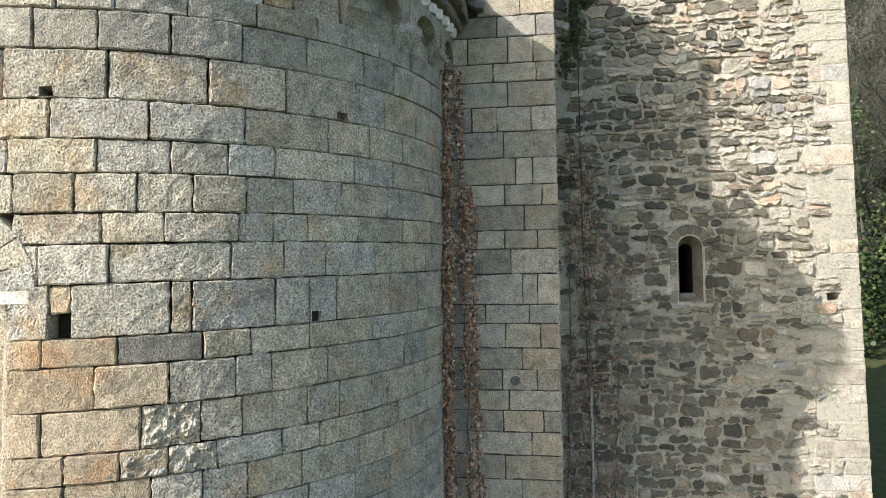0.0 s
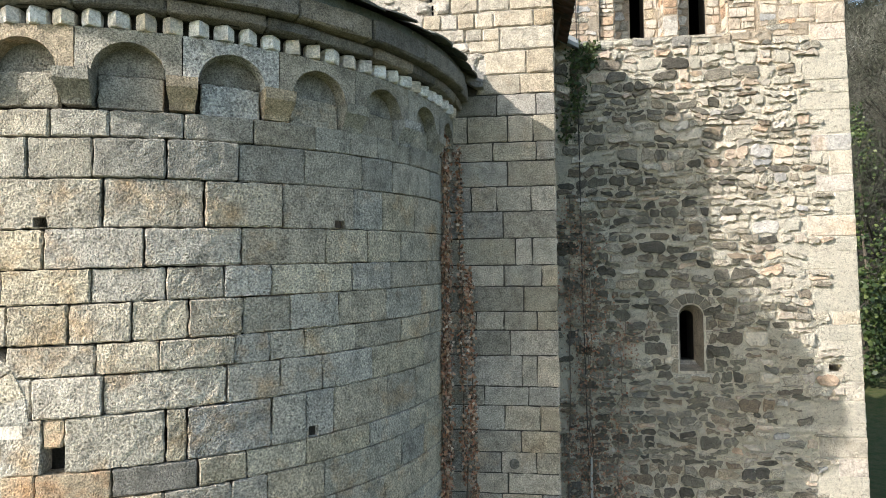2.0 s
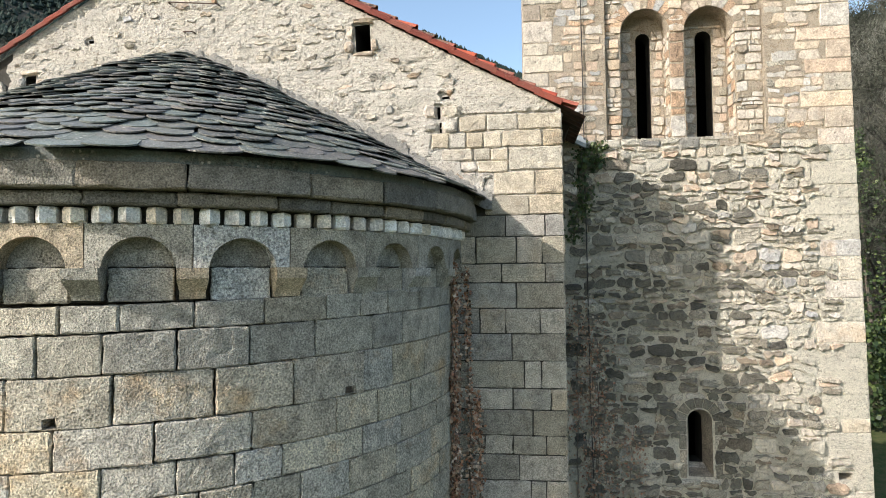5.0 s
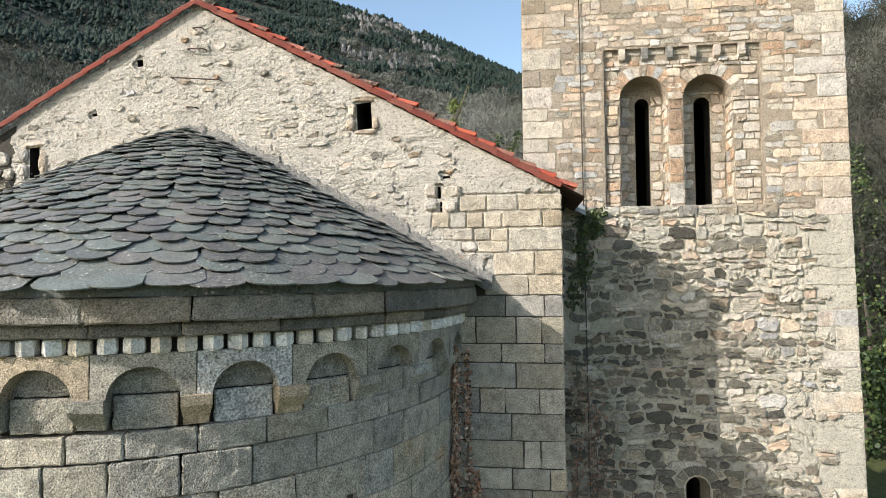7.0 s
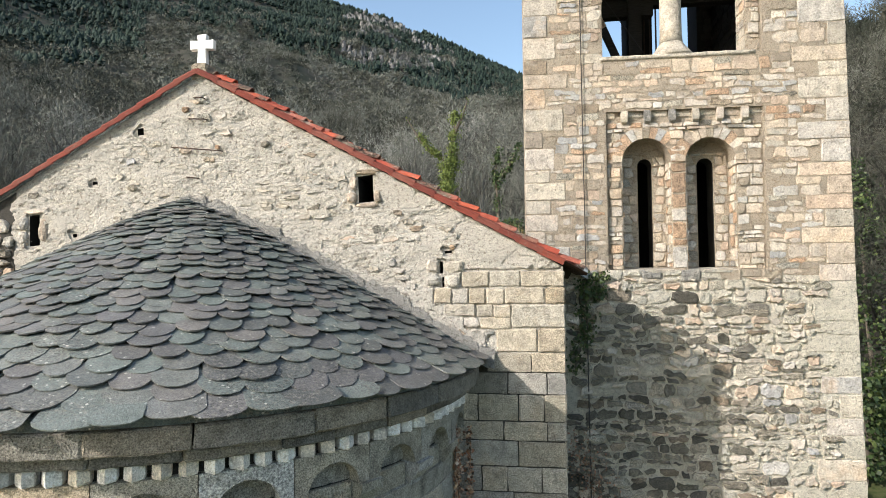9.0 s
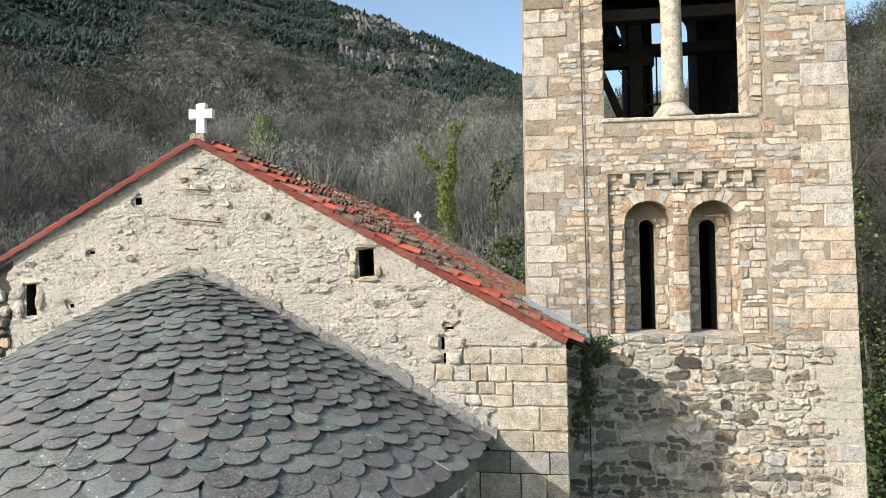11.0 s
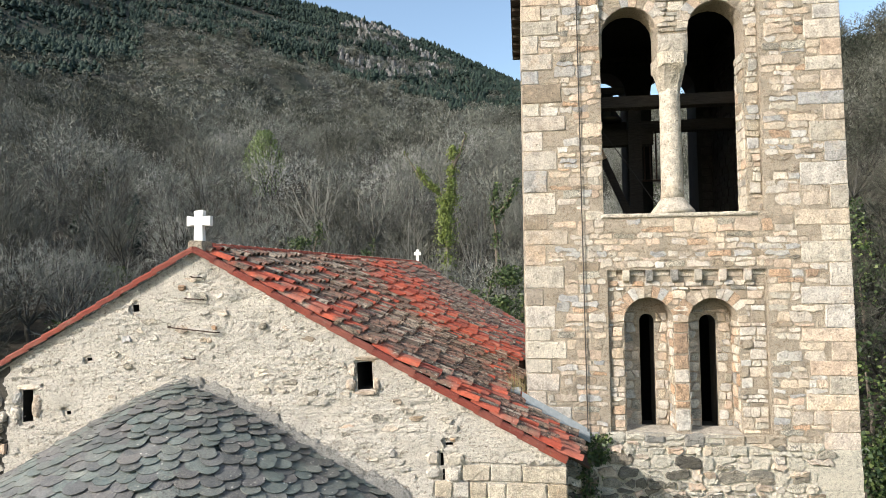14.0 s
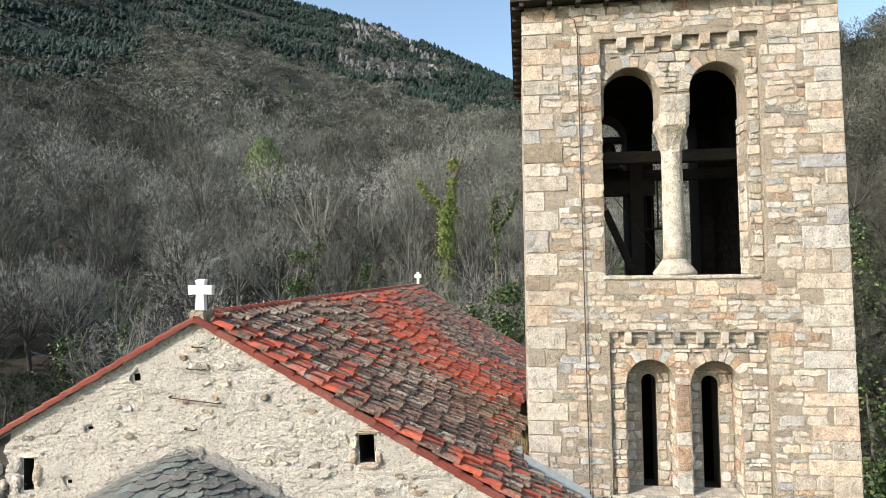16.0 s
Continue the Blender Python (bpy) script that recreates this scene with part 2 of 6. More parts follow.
def plain_mat(name, a, b, scale=20.0, rough=0.8, metal=0.0, relief=0.004, stretch=(1, 1, 1)):
    k = Mat(name, rough, metal)
    k.color(k.mix(k.ramp(k.noise(scale, 5, 0.7, stretch), [(0.3, 0.0), (0.7, 1.0)]), a, b))
    k.bump(k.noise(scale * 2, 4, 0.7, stretch), relief, 0.8)
    return k.m


def leaf_mat(name, tints, rough=0.6):
    k = Mat(name, rough)
    n = len(tints)
    k.color(k.ramp(k.rand(), [((i + 0.5) / n, c) for i, c in enumerate(tints)]))
    return k.m


# Pan tiles: deep shade of the channels put into the colour, besides moss.
PAN = plain_mat("shade-dark mossy tile bed", (0.085, 0.04, 0.027), (0.025, 0.023, 0.017), 7)
MARBLE = plain_mat("white marble", (0.80, 0.79, 0.76), (0.68, 0.67, 0.64), 8)
IRON = plain_mat("rusty iron", (0.05, 0.04, 0.035), (0.10, 0.06, 0.04), 40, 0.7, 0.4)
CABLE = plain_mat("dark cable", (0.03, 0.028, 0.025), (0.06, 0.05, 0.045), 30)
PIPE = plain_mat("grey plastic pipe", (0.5, 0.5, 0.48), (0.4, 0.4, 0.38), 12, 0.5)
TIMBER = plain_mat("old timber", (0.022, 0.018, 0.015), (0.05, 0.042, 0.035), 6, 0.9, 0, 0.02, (1, 9, 9))
EAVE_WOOD = plain_mat("dark eaves wood", (0.03, 0.025, 0.02), (0.06, 0.05, 0.04), 8, 0.9)
LEAD = plain_mat("grey lead flashing", (0.33, 0.35, 0.35), (0.22, 0.24, 0.24), 9, 0.55)
# Near-black inner faces: the shade indoors is put into the colour.
DARK_IN = plain_mat("shade-black inner face", (0.028, 0.025, 0.021), (0.014, 0.013, 0.011), 5)
# Stones of the belfry's inside, the shade there painted into them.
SHADE_STONE = plain_mat("shade-black inner stone", (0.045, 0.04, 0.034), (0.02, 0.018, 0.016), 9)
BRONZE = plain_mat("bell bronze", (0.08, 0.07, 0.05), (0.05, 0.06, 0.05), 9, 0.45, 0.8)
DEAD_LEAF = leaf_mat("dry leaves", [(0.36, 0.165, 0.095), (0.52, 0.35, 0.23), (0.15, 0.085, 0.058), (0.64, 0.53, 0.41), (0.42, 0.215, 0.13), (0.10, 0.068, 0.05)])
IVY = leaf_mat("ivy leaves", [(0.025, 0.042, 0.014), (0.05, 0.078, 0.022), (0.02, 0.035, 0.012), (0.036, 0.06, 0.018), (0.10, 0.125, 0.04)], 0.45)
IVY_LIGHT = leaf_mat("young leaves", [(0.12, 0.155, 0.032), (0.17, 0.20, 0.05), (0.07, 0.10, 0.025)], 0.5)
STEM = plain_mat("vine stem", (0.10, 0.08, 0.06), (0.17, 0.14, 0.11), 25)
WEED = leaf_mat("dry weeds", [(0.40, 0.34, 0.2), (0.28, 0.26, 0.12), (0.33, 0.25, 0.12)])

# ---- mesh helpers ----


def mesh_of(name, verts, faces, mat, smooth=False):
    me = bpy.data.meshes.new(name)
    me.from_pydata([tuple(v) for v in verts], [], faces)
    me.materials.append(mat)
    if smooth:
        me.polygons.foreach_set("use_smooth", [True] * len(me.polygons))
    me.update()
    return me


def part(name, verts, faces, mat, parent=None, label="", smooth=False):
    ob = new(name, mesh_of(name, verts, faces, mat, smooth))
    if parent is not None:
        ob.parent = parent
        if parent.parent is None:
            ob.matrix_parent_inverse = parent.matrix_basis.inverted()
    if label:
        ob["label"] = label
    return ob


def thing(name, label, category, at=(0, 0, 0), group="", kind=""):
    ob = new(name)
    ob.matrix_basis = Matrix.Translation(at)
    ob.empty_display_size = 0.2
    return tagged(ob, label, category, group, kind)


class Bag:
    """Collects many small solids into one mesh."""

    def __init__(self):
        self.v, self.f, self.n = [], [], 0

    def add(self, verts, faces):
        self.v.extend(verts)
        n = self.n
        self.f.extend([tuple(i + n for i in f) for f in faces])
        self.n += len(verts)

    def put(self, name, mat, parent=None, label="", smooth=False, kind=""):
        ob = part(name, self.v, self.f, mat, parent, label, smooth)
        if kind:
            ob["kind"] = kind
        return ob


def box_vf(x0, x1, y0, y1, z0, z1):
    v = [(x, y, z) for z in (z0, z1) for y in (y0, y1) for x in (x0, x1)]
    return v, [(0, 2, 3, 1), (4, 5, 7, 6), (0, 1, 5, 4), (2, 6, 7, 3), (0, 4, 6, 2), (1, 3, 7, 5)]


def rnd(a, b):
    return random.uniform(a, b)


def tube(points, r, sides=6, close=True):
    """A bent round bar through points; r may be a number or one for each point."""
    pts = [Vector(p) for p in points]
    rs = [r] * len(pts) if isinstance(r, (int, float)) else r
    v, f = [], []
    for i, p in enumerate(pts):
        d = (pts[min(i + 1, len(pts) - 1)] - pts[max(i - 1, 0)]).normalized()
        a = d.orthogonal().normalized()
        b = d.cross(a)
        v += [tuple(p + (a * math.cos(t) + b * math.sin(t)) * rs[i]) for t in [2 * math.pi * k / sides for k in range(sides)]]
    for i in range(len(pts) - 1):
        for k in range(sides):
            a, b = i * sides + k, i * sides + (k + 1) % sides
            f.append((a, b, b + sides, a + sides))
    if close:
        f += [tuple(reversed(range(sides))), tuple(range((len(pts) - 1) * sides, len(pts) * sides))]
    return v, f


def turned(profile, sides=20, at=(0, 0, 0)):
    """A turned solid from (radius, height) steps."""
    v, f = [], []
    for r, z in profile:
        v += [(at[0] + r * math.cos(2 * math.pi * k / sides), at[1] + r * math.sin(2 * math.pi * k / sides), at[2] + z) for k in range(sides)]
    for i in range(len(profile) - 1):
        for k in range(sides):
            a, b = i * sides + k, i * sides + (k + 1) % sides
            f.append((a, b, b + sides, a + sides))
    f += [tuple(reversed(range(sides))), tuple(range((len(profile) - 1) * sides, len(profile) * sides))]
    return v, f


def on_round(radius, lift=0.0):
    """Maps (degrees round the apse, height, depth outwards) to the world."""
    return lambda u, v, n: ((radius + n) * math.sin(radians(u)), -(radius + n) * math.cos(radians(u)), v + lift * (u - 28))


def on_flat(y):
    """Maps (x, z, depth outwards) onto a wall that faces -y."""
    return lambda u, v, n: (u, y - n, v)


def block(place, u0, u1, v0, v1, unit=1.0, proud=0.012, soft=0.022, deep=0.12, rough=0.008, hole=None, cuts=0.17, hewn=0.0):
    """One squared stone with worn edges. unit: metres for one step of u; hole: a square socket (u0, u1, v0, v1)."""
    e = min(soft / unit, (u1 - u0) * 0.3)
    w = min(soft, (v1 - v0) * 0.3)
    nu = max(1, round((u1 - u0) * unit / cuts))
    us = [u0, u0 + e] + [u0 + e + (u1 - u0 - 2 * e) * k / nu for k in range(1, nu)] + [u1 - e, u1]
    nv = 2 if not hewn else max(2, round((v1 - v0) / cuts))
    vs = [v0, v0 + w] + [v0 + w + (v1 - v0 - 2 * w) * k / nv for k in range(1, nv)] + [v1 - w, v1]
    seed = rnd(0, 50)
    if hole:
        us = sorted(u for u in us if not hole[0] - 0.01 < u < hole[1] + 0.01 or u in (u0, u1)) + []
        vs = sorted(v for v in vs if not hole[2] - 0.01 < v < hole[3] + 0.01 or v in (v0, v1))
        us, vs = sorted(set(us + [hole[0], hole[1]])), sorted(set(vs + [hole[2], hole[3]]))
    A, B = len(us), len(vs)
    verts, faces = [], []
    for j, v in enumerate(vs):
        for i, u in enumerate(us):
            rim_u, rim_v = i in (0, A - 1), j in (0, B - 1)
            n = proud + rnd(-rough, rough)
            if hewn:
                n += hewn * (noise.fractal(Vector((u * unit * 8, v * 8, seed)), 0.7, 2.0, 3))
            if rim_u or rim_v:
                n -= soft * rnd(0.5, 1.5)
            du = rnd(-0.009, 0.009) / unit if not (rim_u and rim_v) else (rnd(0.002, 0.016) / unit) * (1 if i == 0 else -1)
            dv = rnd(-0.007, 0.007) if not (rim_u and rim_v) else rnd(0.002, 0.016) * (1 if j == 0 else -1)
            verts.append(place(u + du, v + dv, n))
    gone = set()
    for j in range(B - 1):
        for i in range(A - 1):
            if hole and us[i] >= hole[0] - 1e-6 and us[i + 1] <= hole[1] + 1e-6 and vs[j] >= hole[2] - 1e-6 and vs[j + 1] <= hole[3] + 1e-6:
                gone.add((i, j))
                continue
            a = j * A + i
            faces.append((a, a + 1, a + A + 1, a + A))
    rim = [i for i in range(A)] + [j * A + A - 1 for j in range(1, B)] + [(B - 1) * A + i for i in range(A - 2, -1, -1)] + [j * A for j in range(B - 2, 0, -1)]
    base = len(verts)
    grid = [(us[k % A], vs[k // A]) for k in rim]
    verts += [place(u, v, -deep) for u, v in grid]
    L = len(rim)
    faces += [(rim[k], base + k, base + (k + 1) % L, rim[(k + 1) % L]) for k in range(L)]
    if hole:
        c = len(verts)
        verts += [place(u, v, -0.22) for u, v in ((hole[0], hole[2]), (hole[1], hole[2]), (hole[1], hole[3]), (hole[0], hole[3]))]
        i0, i1, j0, j1 = us.index(hole[0]), us.index(hole[1]), vs.index(hole[2]), vs.index(hole[3])
        q = [j0 * A + i0, j0 * A + i1, j1 * A + i1, j1 * A + i0]
        for k in range(4):
            faces.append((q[k], q[(k + 1) % 4], c + (k + 1) % 4, c + k))
        faces.append((c, c + 1, c + 2, c + 3))
    return verts, faces


def rubble(place, u0, u1, v0, v1, proud=0.02, round_off=0.3, sides=9):
    """One irregular field stone that fills about the given rectangle."""
    cu, cv, hu, hv = (u0 + u1) / 2, (v0 + v1) / 2, (u1 - u0) / 2, (v1 - v0) / 2
    power = rnd(2.2, 5.0) * (1 - round_off) + 2.0 * round_off
    turn = rnd(0, 6.28)
    rings = ((1.0, -0.03), (0.93, proud * 0.55), (0.62, proud))
    jit = [rnd(0.86, 1.1) for _ in range(sides)]
    tilt_u, tilt_v = rnd(-0.3, 0.3) * proud, rnd(-0.4, 0.4) * proud
    verts = []
    for s, n in rings:
        for k in range(sides):
            a = turn + 2 * math.pi * k / sides
            c, d = math.cos(a), math.sin(a)
            g = (abs(c) ** power + abs(d) ** power) ** (-1 / power) * s * jit[k]
            x, y = max(-1, min(1, c * g)), max(-1, min(1, d * g))
            verts.append(place(cu + hu * x, cv + hv * y, n + (tilt_u * x + tilt_v * y + rnd(-0.12, 0.12) * proud if n > 0 else 0)))
    verts.append(place(cu, cv, proud * rnd(0.9, 1.2)))
    faces = []
    for r in range(2):
        for k in range(sides):
            a, b = r * sides + k, r * sides + (k + 1) % sides
            faces.append((a, b, b + sides, a + sides))
    c = len(verts) - 1
    faces += [(2 * sides + k, 2 * sides + (k + 1) % sides, c) for k in range(sides)]
    return verts, faces


def clip(poly, px, pz, nx, nz):
    """The part of a polygon on the side to which (nx, nz) points from (px, pz)."""
    out = []
    for k, (ax, az) in enumerate(poly):
        bx, bz = poly[(k + 1) % len(poly)]
        da, db = (ax - px) * nx + (az - pz) * nz, (bx - px) * nx + (bz - pz) * nz
        if da >= 0:
            out.append((ax, az))
        if da * db < 0:
            t = da / (da - db)
            out.append((ax + (bx - ax) * t, az + (bz - az) * t))
    return out


def stone_cells(points, squash, free=(), reach=1.0):
    """Shares a wall out among seeds (x, z): an irregular polygon for each, kept out of the free boxes."""
    size = 0.45
    grid = {}
    for i, (x, z) in enumerate(points):
        grid.setdefault((int(x * squash // size), int(z // size)), []).append(i)
    cells = []
    for i, (x, z) in enumerate(points):
        if any(a < x < b and c < z < d for a, b, c, d in free):
            continue
        poly = [(x - reach, z - 0.4), (x + reach, z - 0.4), (x + reach, z + 0.4), (x - reach, z + 0.4)]
        gx, gz = int(x * squash // size), int(z // size)
        near_ones = [j for u in (-1, 0, 1) for v in (-1, 0, 1) for j in grid.get((gx + u, gz + v), ()) if j != i]
        near_ones.sort(key=lambda j: ((points[j][0] - x) * squash) ** 2 + (points[j][1] - z) ** 2)
        for j in near_ones[:22]:
            qx, qz = points[j]
            poly = clip(poly, (x + qx) / 2, (z + qz) / 2, (x - qx) * squash * squash, z - qz)
            if len(poly) < 3:
                break
        for a, b, c, d in free:
            if len(poly) < 3:
                break
            if min(p[0] for p in poly) < b and max(p[0] for p in poly) > a and min(p[1] for p in poly) < d and max(p[1] for p in poly) > c:
                gaps = ((a - x, (a, z, -1, 0)), (x - b, (b, z, 1, 0)), (c - z, (x, c, 0, -1)), (z - d, (x, d, 0, 1)))
                poly = clip(poly, *max(gaps)[1])
        if len(poly) >= 3:
            cells.append(poly)
    return cells


def stone_poly(place, poly, gap=0.02, proud=0.025, rough=0.008, sunk=-0.03, worn=0.06):
    """One hewn stone over a polygon of the wall, with worn, uneven edges. Empty when too small."""
    cx, cz = sum(p[0] for p in poly) / len(poly), sum(p[1] for p in poly) / len(poly)
    ring = []
    for k, (x, z) in enumerate(poly):
        qx, qz = poly[(k + 1) % len(poly)]
        l = math.hypot(qx - x, qz - z)
        if l < 0.015:
            continue
        ring.append((x * (1 - worn) + cx * worn, z * (1 - worn) + cz * worn))
        if l > 0.09:
            for t in (0.36, 0.7) if l > 0.22 else (0.5,):
                ring.append((x + (qx - x) * t, z + (qz - z) * t))
    if len(ring) < 5:
        return None
    w, h = max(p[0] for p in ring) - min(p[0] for p in ring), max(p[1] for p in ring) - min(p[1] for p in ring)
    if w - gap < 0.05 or h - gap < 0.035:
        return None
    kx, kz = 1 - gap / w, 1 - gap / h
    n = len(ring)
    verts = []
    tu, tv = rnd(-0.35, 0.35) * proud, rnd(-0.5, 0.35) * proud
    jit = [(rnd(-rough, rough), rnd(-rough, rough)) for _ in range(n)]
    for s, out in ((1.0, sunk), (0.96, proud * 0.7), (0.84, proud)):
        for (x, z), (jx, jz) in zip(ring, jit):
            u, v = (x - cx) * kx * s + jx, (z - cz) * kz * s + jz
            verts.append(place(cx + u, cz + v, out + ((tu * u / w + tv * v / h) * 2 + rnd(-0.3, 0.3) * proud if out > 0 else 0)))
    verts.append(place(cx, cz, proud * rnd(0.8, 1.15)))
    faces = []
    for r in range(2):
        for k in range(n):
            a, b = r * n + k, r * n + (k + 1) % n
            faces.append((a, b, b + n, a + n))
    faces += [(2 * n + k, 2 * n + (k + 1) % n, 3 * n) for k in range(n)]
    return verts, faces


def rows_of(x0, x1, z0, z1, dz, dx, jz, jx=0.25):
    """Seeds for stones in loose courses."""
    pts, z = [], z0
    while z < z1:
        x = x0 - rnd(0, dx[1])
        while x < x1 + 0.2:
            w = rnd(*dx)
            pts.append((x + w * (0.5 + rnd(-jx, jx) * 0.5), z + rnd(-jz, jz)))
            x += w
        z += rnd(*dz)
    return pts


def cut(ob, cutters):
    """Cuts openings right through a solid."""
    for vf in cutters:
        c = new("cutter", mesh_of("cutter", *vf, MORTAR))
        m = ob.modifiers.new("cut", "BOOLEAN")
        m.operation, m.object, m.solver = "DIFFERENCE", c, "EXACT"
        bpy.context.view_layer.update()
        me = bpy.data.meshes.new_from_object(ob.evaluated_get(bpy.context.evaluated_depsgraph_get()))
        ob.modifiers.clear()
        if len(me.polygons) >= 6:
            ob.data = me
        bpy.data.objects.remove(c)


def outline(x0, x1, z0, top, steps=10):
    """An upright opening with a round head, as (x, z), counterclockwise."""
    r = (x1 - x0) / 2
    rise = min(r, top - z0)
    s = top - rise
    return [(x0, z0), (x1, z0)] + [((x0 + x1) / 2 + r * math.cos(math.pi * k / steps), s + rise * math.sin(math.pi * k / steps)) for k in range(steps + 1)]


def splay(front, back, y0, y1):
    """A solid between two like outlines, at y0 and y1."""
    n = len(front)
    v = [(x, y0, z) for x, z in front] + [(x, y1, z) for x, z in back]
    f = [tuple(range(n)), tuple(reversed(range(n, 2 * n)))] + [(k, k + n, (k + 1) % n + n, (k + 1) % n) for k in range(n)]
    return v, f

# ---- ground, hills and mountain ----
HUB = (5.0, -9.0)
SKYLINE = ((-75, 20), (-60, 24), (-44, 26.5), (-27, 25.8), (-20, 24.5), (-13, 23.0), (-6.5, 20.9), (0.1, 18.2), (5, 15.5), (10, 13), (40, 9), (75, 6))


def height(x, y):
    """Height of the ground: level round the church, then a wooded slope, a crest and the mountain behind."""
    dx, dy = x - HUB[0], y - HUB[1]
    r = math.hypot(dx, dy)
    az = math.degrees(math.atan2(dx, dy))
    front = max(0.0, min(1.0, (115 - abs(az + 5)) / 50))
    front = front * front * (3 - 2 * front)
    right = max(0.0, min(1.0, (az - 14) / 14))
    steep = 0.335 + 0.085 * right * right * (3 - 2 * right)
    if r < 31:
        z = 0.0
    elif r < 300:
        s = r - 31
        z = steep * s * s / (s + 6)
    else:
        crest = steep * 269 * 269 / 275
        top = 14 + 1300 * math.tan(radians(float(np.interp(az, [a for a, _ in SKYLINE], [e for _, e in SKYLINE]))))
        if r < 380:
            z = crest - 0.10 * (r - 300)
        elif r < 1300:
            k = (r - 380) / 920
            z = crest - 8 + (top - crest + 8) * (0.75 * k + 0.25 * k * k)
        else:
            z = top * max(0.3, 1 - (r - 1300) / 3000)
    if r > 40:
        rough = min(1.0, (r - 40) / 200)
        z += rough * (4.5 * noise.noise(Vector((x, y, 3)) / 46) + 1.5 * noise.noise(Vector((x, y, 8)) / 15))
        if r > 380:
            far = min(1.0, (r - 380) / 300) * (0.35 if r > 1150 else 1.0)
            z += far * (26 * noise.noise(Vector((x, y, 1)) / 190) + 12 * noise.noise(Vector((x, y, 5)) / 70))
    return z * front - 0.02


def ground_mat():
    k = Mat("ground", 0.95)
    grass = k.mix(k.ramp(k.noise(3, 6, 0.7), [(0.35, 0.0), (0.65, 1.0)]), (0.035, 0.06, 0.014), (0.09, 0.085, 0.035))
    litter = k.mix(k.ramp(k.noise(0.5, 7, 0.75), [(0.35, 0.0), (0.65, 1.0)]), (0.02, 0.018, 0.013), (0.06, 0.05, 0.036))
    woods = k.mix(k.ramp(k.noise(0.03, 7, 0.75), [(0.4, 0.0), (0.6, 1.0)]), (0.032, 0.038, 0.024), (0.07, 0.064, 0.05))
    rock = k.mix(k.ramp(k.noise(0.12, 6, 0.8), [(0.4, 0.0), (0.6, 1.0)]), (0.09, 0.085, 0.07), (0.3, 0.28, 0.25))
    sep = k.t.nodes.new("ShaderNodeSeparateXYZ")
    k.link(k.geo.outputs["Position"], sep.inputs[0])
    c = k.mix(k.ramp(k.math("MULTIPLY", sep.outputs[2], 0.01), [(0.004, 0.0), (0.02, 1.0)]), grass, litter)
    c = k.mix(k.ramp(k.math("MULTIPLY", sep.outputs[2], 0.002), [(0.17, 0.0), (0.24, 1.0)]), c, woods)
    high = k.math("MULTIPLY", k.ramp(k.math("MULTIPLY", sep.outputs[2], 0.001), [(0.25, 0.0), (0.36, 1.0)]), k.ramp(k.noise(0.018, 6, 0.7), [(0.60, 0.0), (0.68, 0.7)]))
    k.color(k.mix(high, c, rock))
    k.bump(k.noise(6, 6, 0.8), 0.05, 0.8)
    return k.m


GROUND = ground_mat()
radii = [0.5, 8, 14, 20, 25, 28, 31, 34, 38, 42, 47, 53, 60, 68, 77, 87, 98, 110, 124, 140, 158, 178, 200, 224, 250, 276, 296, 310, 340, 380, 420, 460, 500, 550, 600, 650, 700, 760, 820, 880, 940, 1000, 1060, 1120, 1180, 1240, 1300, 1400, 1700, 2200, 3000, 4200]
azs = [-180 + 6 * k for k in range(20)] + [-60 + 0.8 * k for k in range(126)] + [42 + 6 * k for k in range(23)]
gv, gf = [(HUB[0], HUB[1], -0.02)], []
for r in radii:
    for a in azs:
        x, y = HUB[0] + r * math.sin(radians(a)), HUB[1] + r * math.cos(radians(a))
        gv.append((x, y, height(x, y)))
NA = len(azs)
for k in range(NA):
    gf.append((0, 1 + (k + 1) % NA, 1 + k))
for i in range(len(radii) - 1):
    for k in range(NA):
        a, b = 1 + i * NA + k, 1 + i * NA + (k + 1) % NA
        gf.append((a, b, b + NA, a + NA))
ground = part("ground", gv, gf, GROUND, None, "grass round the church rising to leaf-strewn wooded slopes", True)
tagged(ground, "", "ground", "", "structure")

# ---- apse ----
R = 4.44
DEG = R * math.pi / 180
apse = thing("apse", "round granite church apse with blind arcade and slate half-cone roof", "apse", (0, -2, 0))


def ring_wall(r, z0, z1, a0, a1, thick, steps):
    v, f = [], []
    for k in range(steps + 1):
        a = radians(a0 + (a1 - a0) * k / steps)
        for rr, z in ((r, z0), (r, z1), (r - thick, z1), (r - thick, z0)):
            v.append((rr * math.sin(a), -rr * math.cos(a), z))
    for k in range(steps):
        for j in range(4):
            f.append((4 * k + j, 4 * k + 4 + j, 4 * k + 4 + (j + 1) % 4, 4 * k + (j + 1) % 4))
    f += [(3, 2, 1, 0), tuple(4 * steps + j for j in range(4))]
    return v, f


core = Bag()
core.add(*ring_wall(R - 0.075, -0.3, 7.56, 38, 90, 0.7, 24))
core.add(*ring_wall(R - 0.24, -0.3, 7.56, 9.9, 38, 0.5, 14))
core.add(*ring_wall(R - 0.24, -0.3, 7.56, -90, -9.9, 0.5, 30))
core.add(*ring_wall(R - 0.24, -0.3, 2.0, -9.9, 9.9, 0.5, 10))
core.add(*ring_wall(R - 0.24, 5.2, 7.56, -9.9, 9.9, 0.5, 10))
core.add(*ring_wall(R - 0.8, -0.3, 8.95, -90, 90, 0.1, 60))
core.add(*ring_wall(R - 0.20, 7.56, 8.95, -90, 90, 0.5, 60))
apse_wall = core.put("apse_wall", JOINT, apse, "curved wall of coursed granite blocks", True)


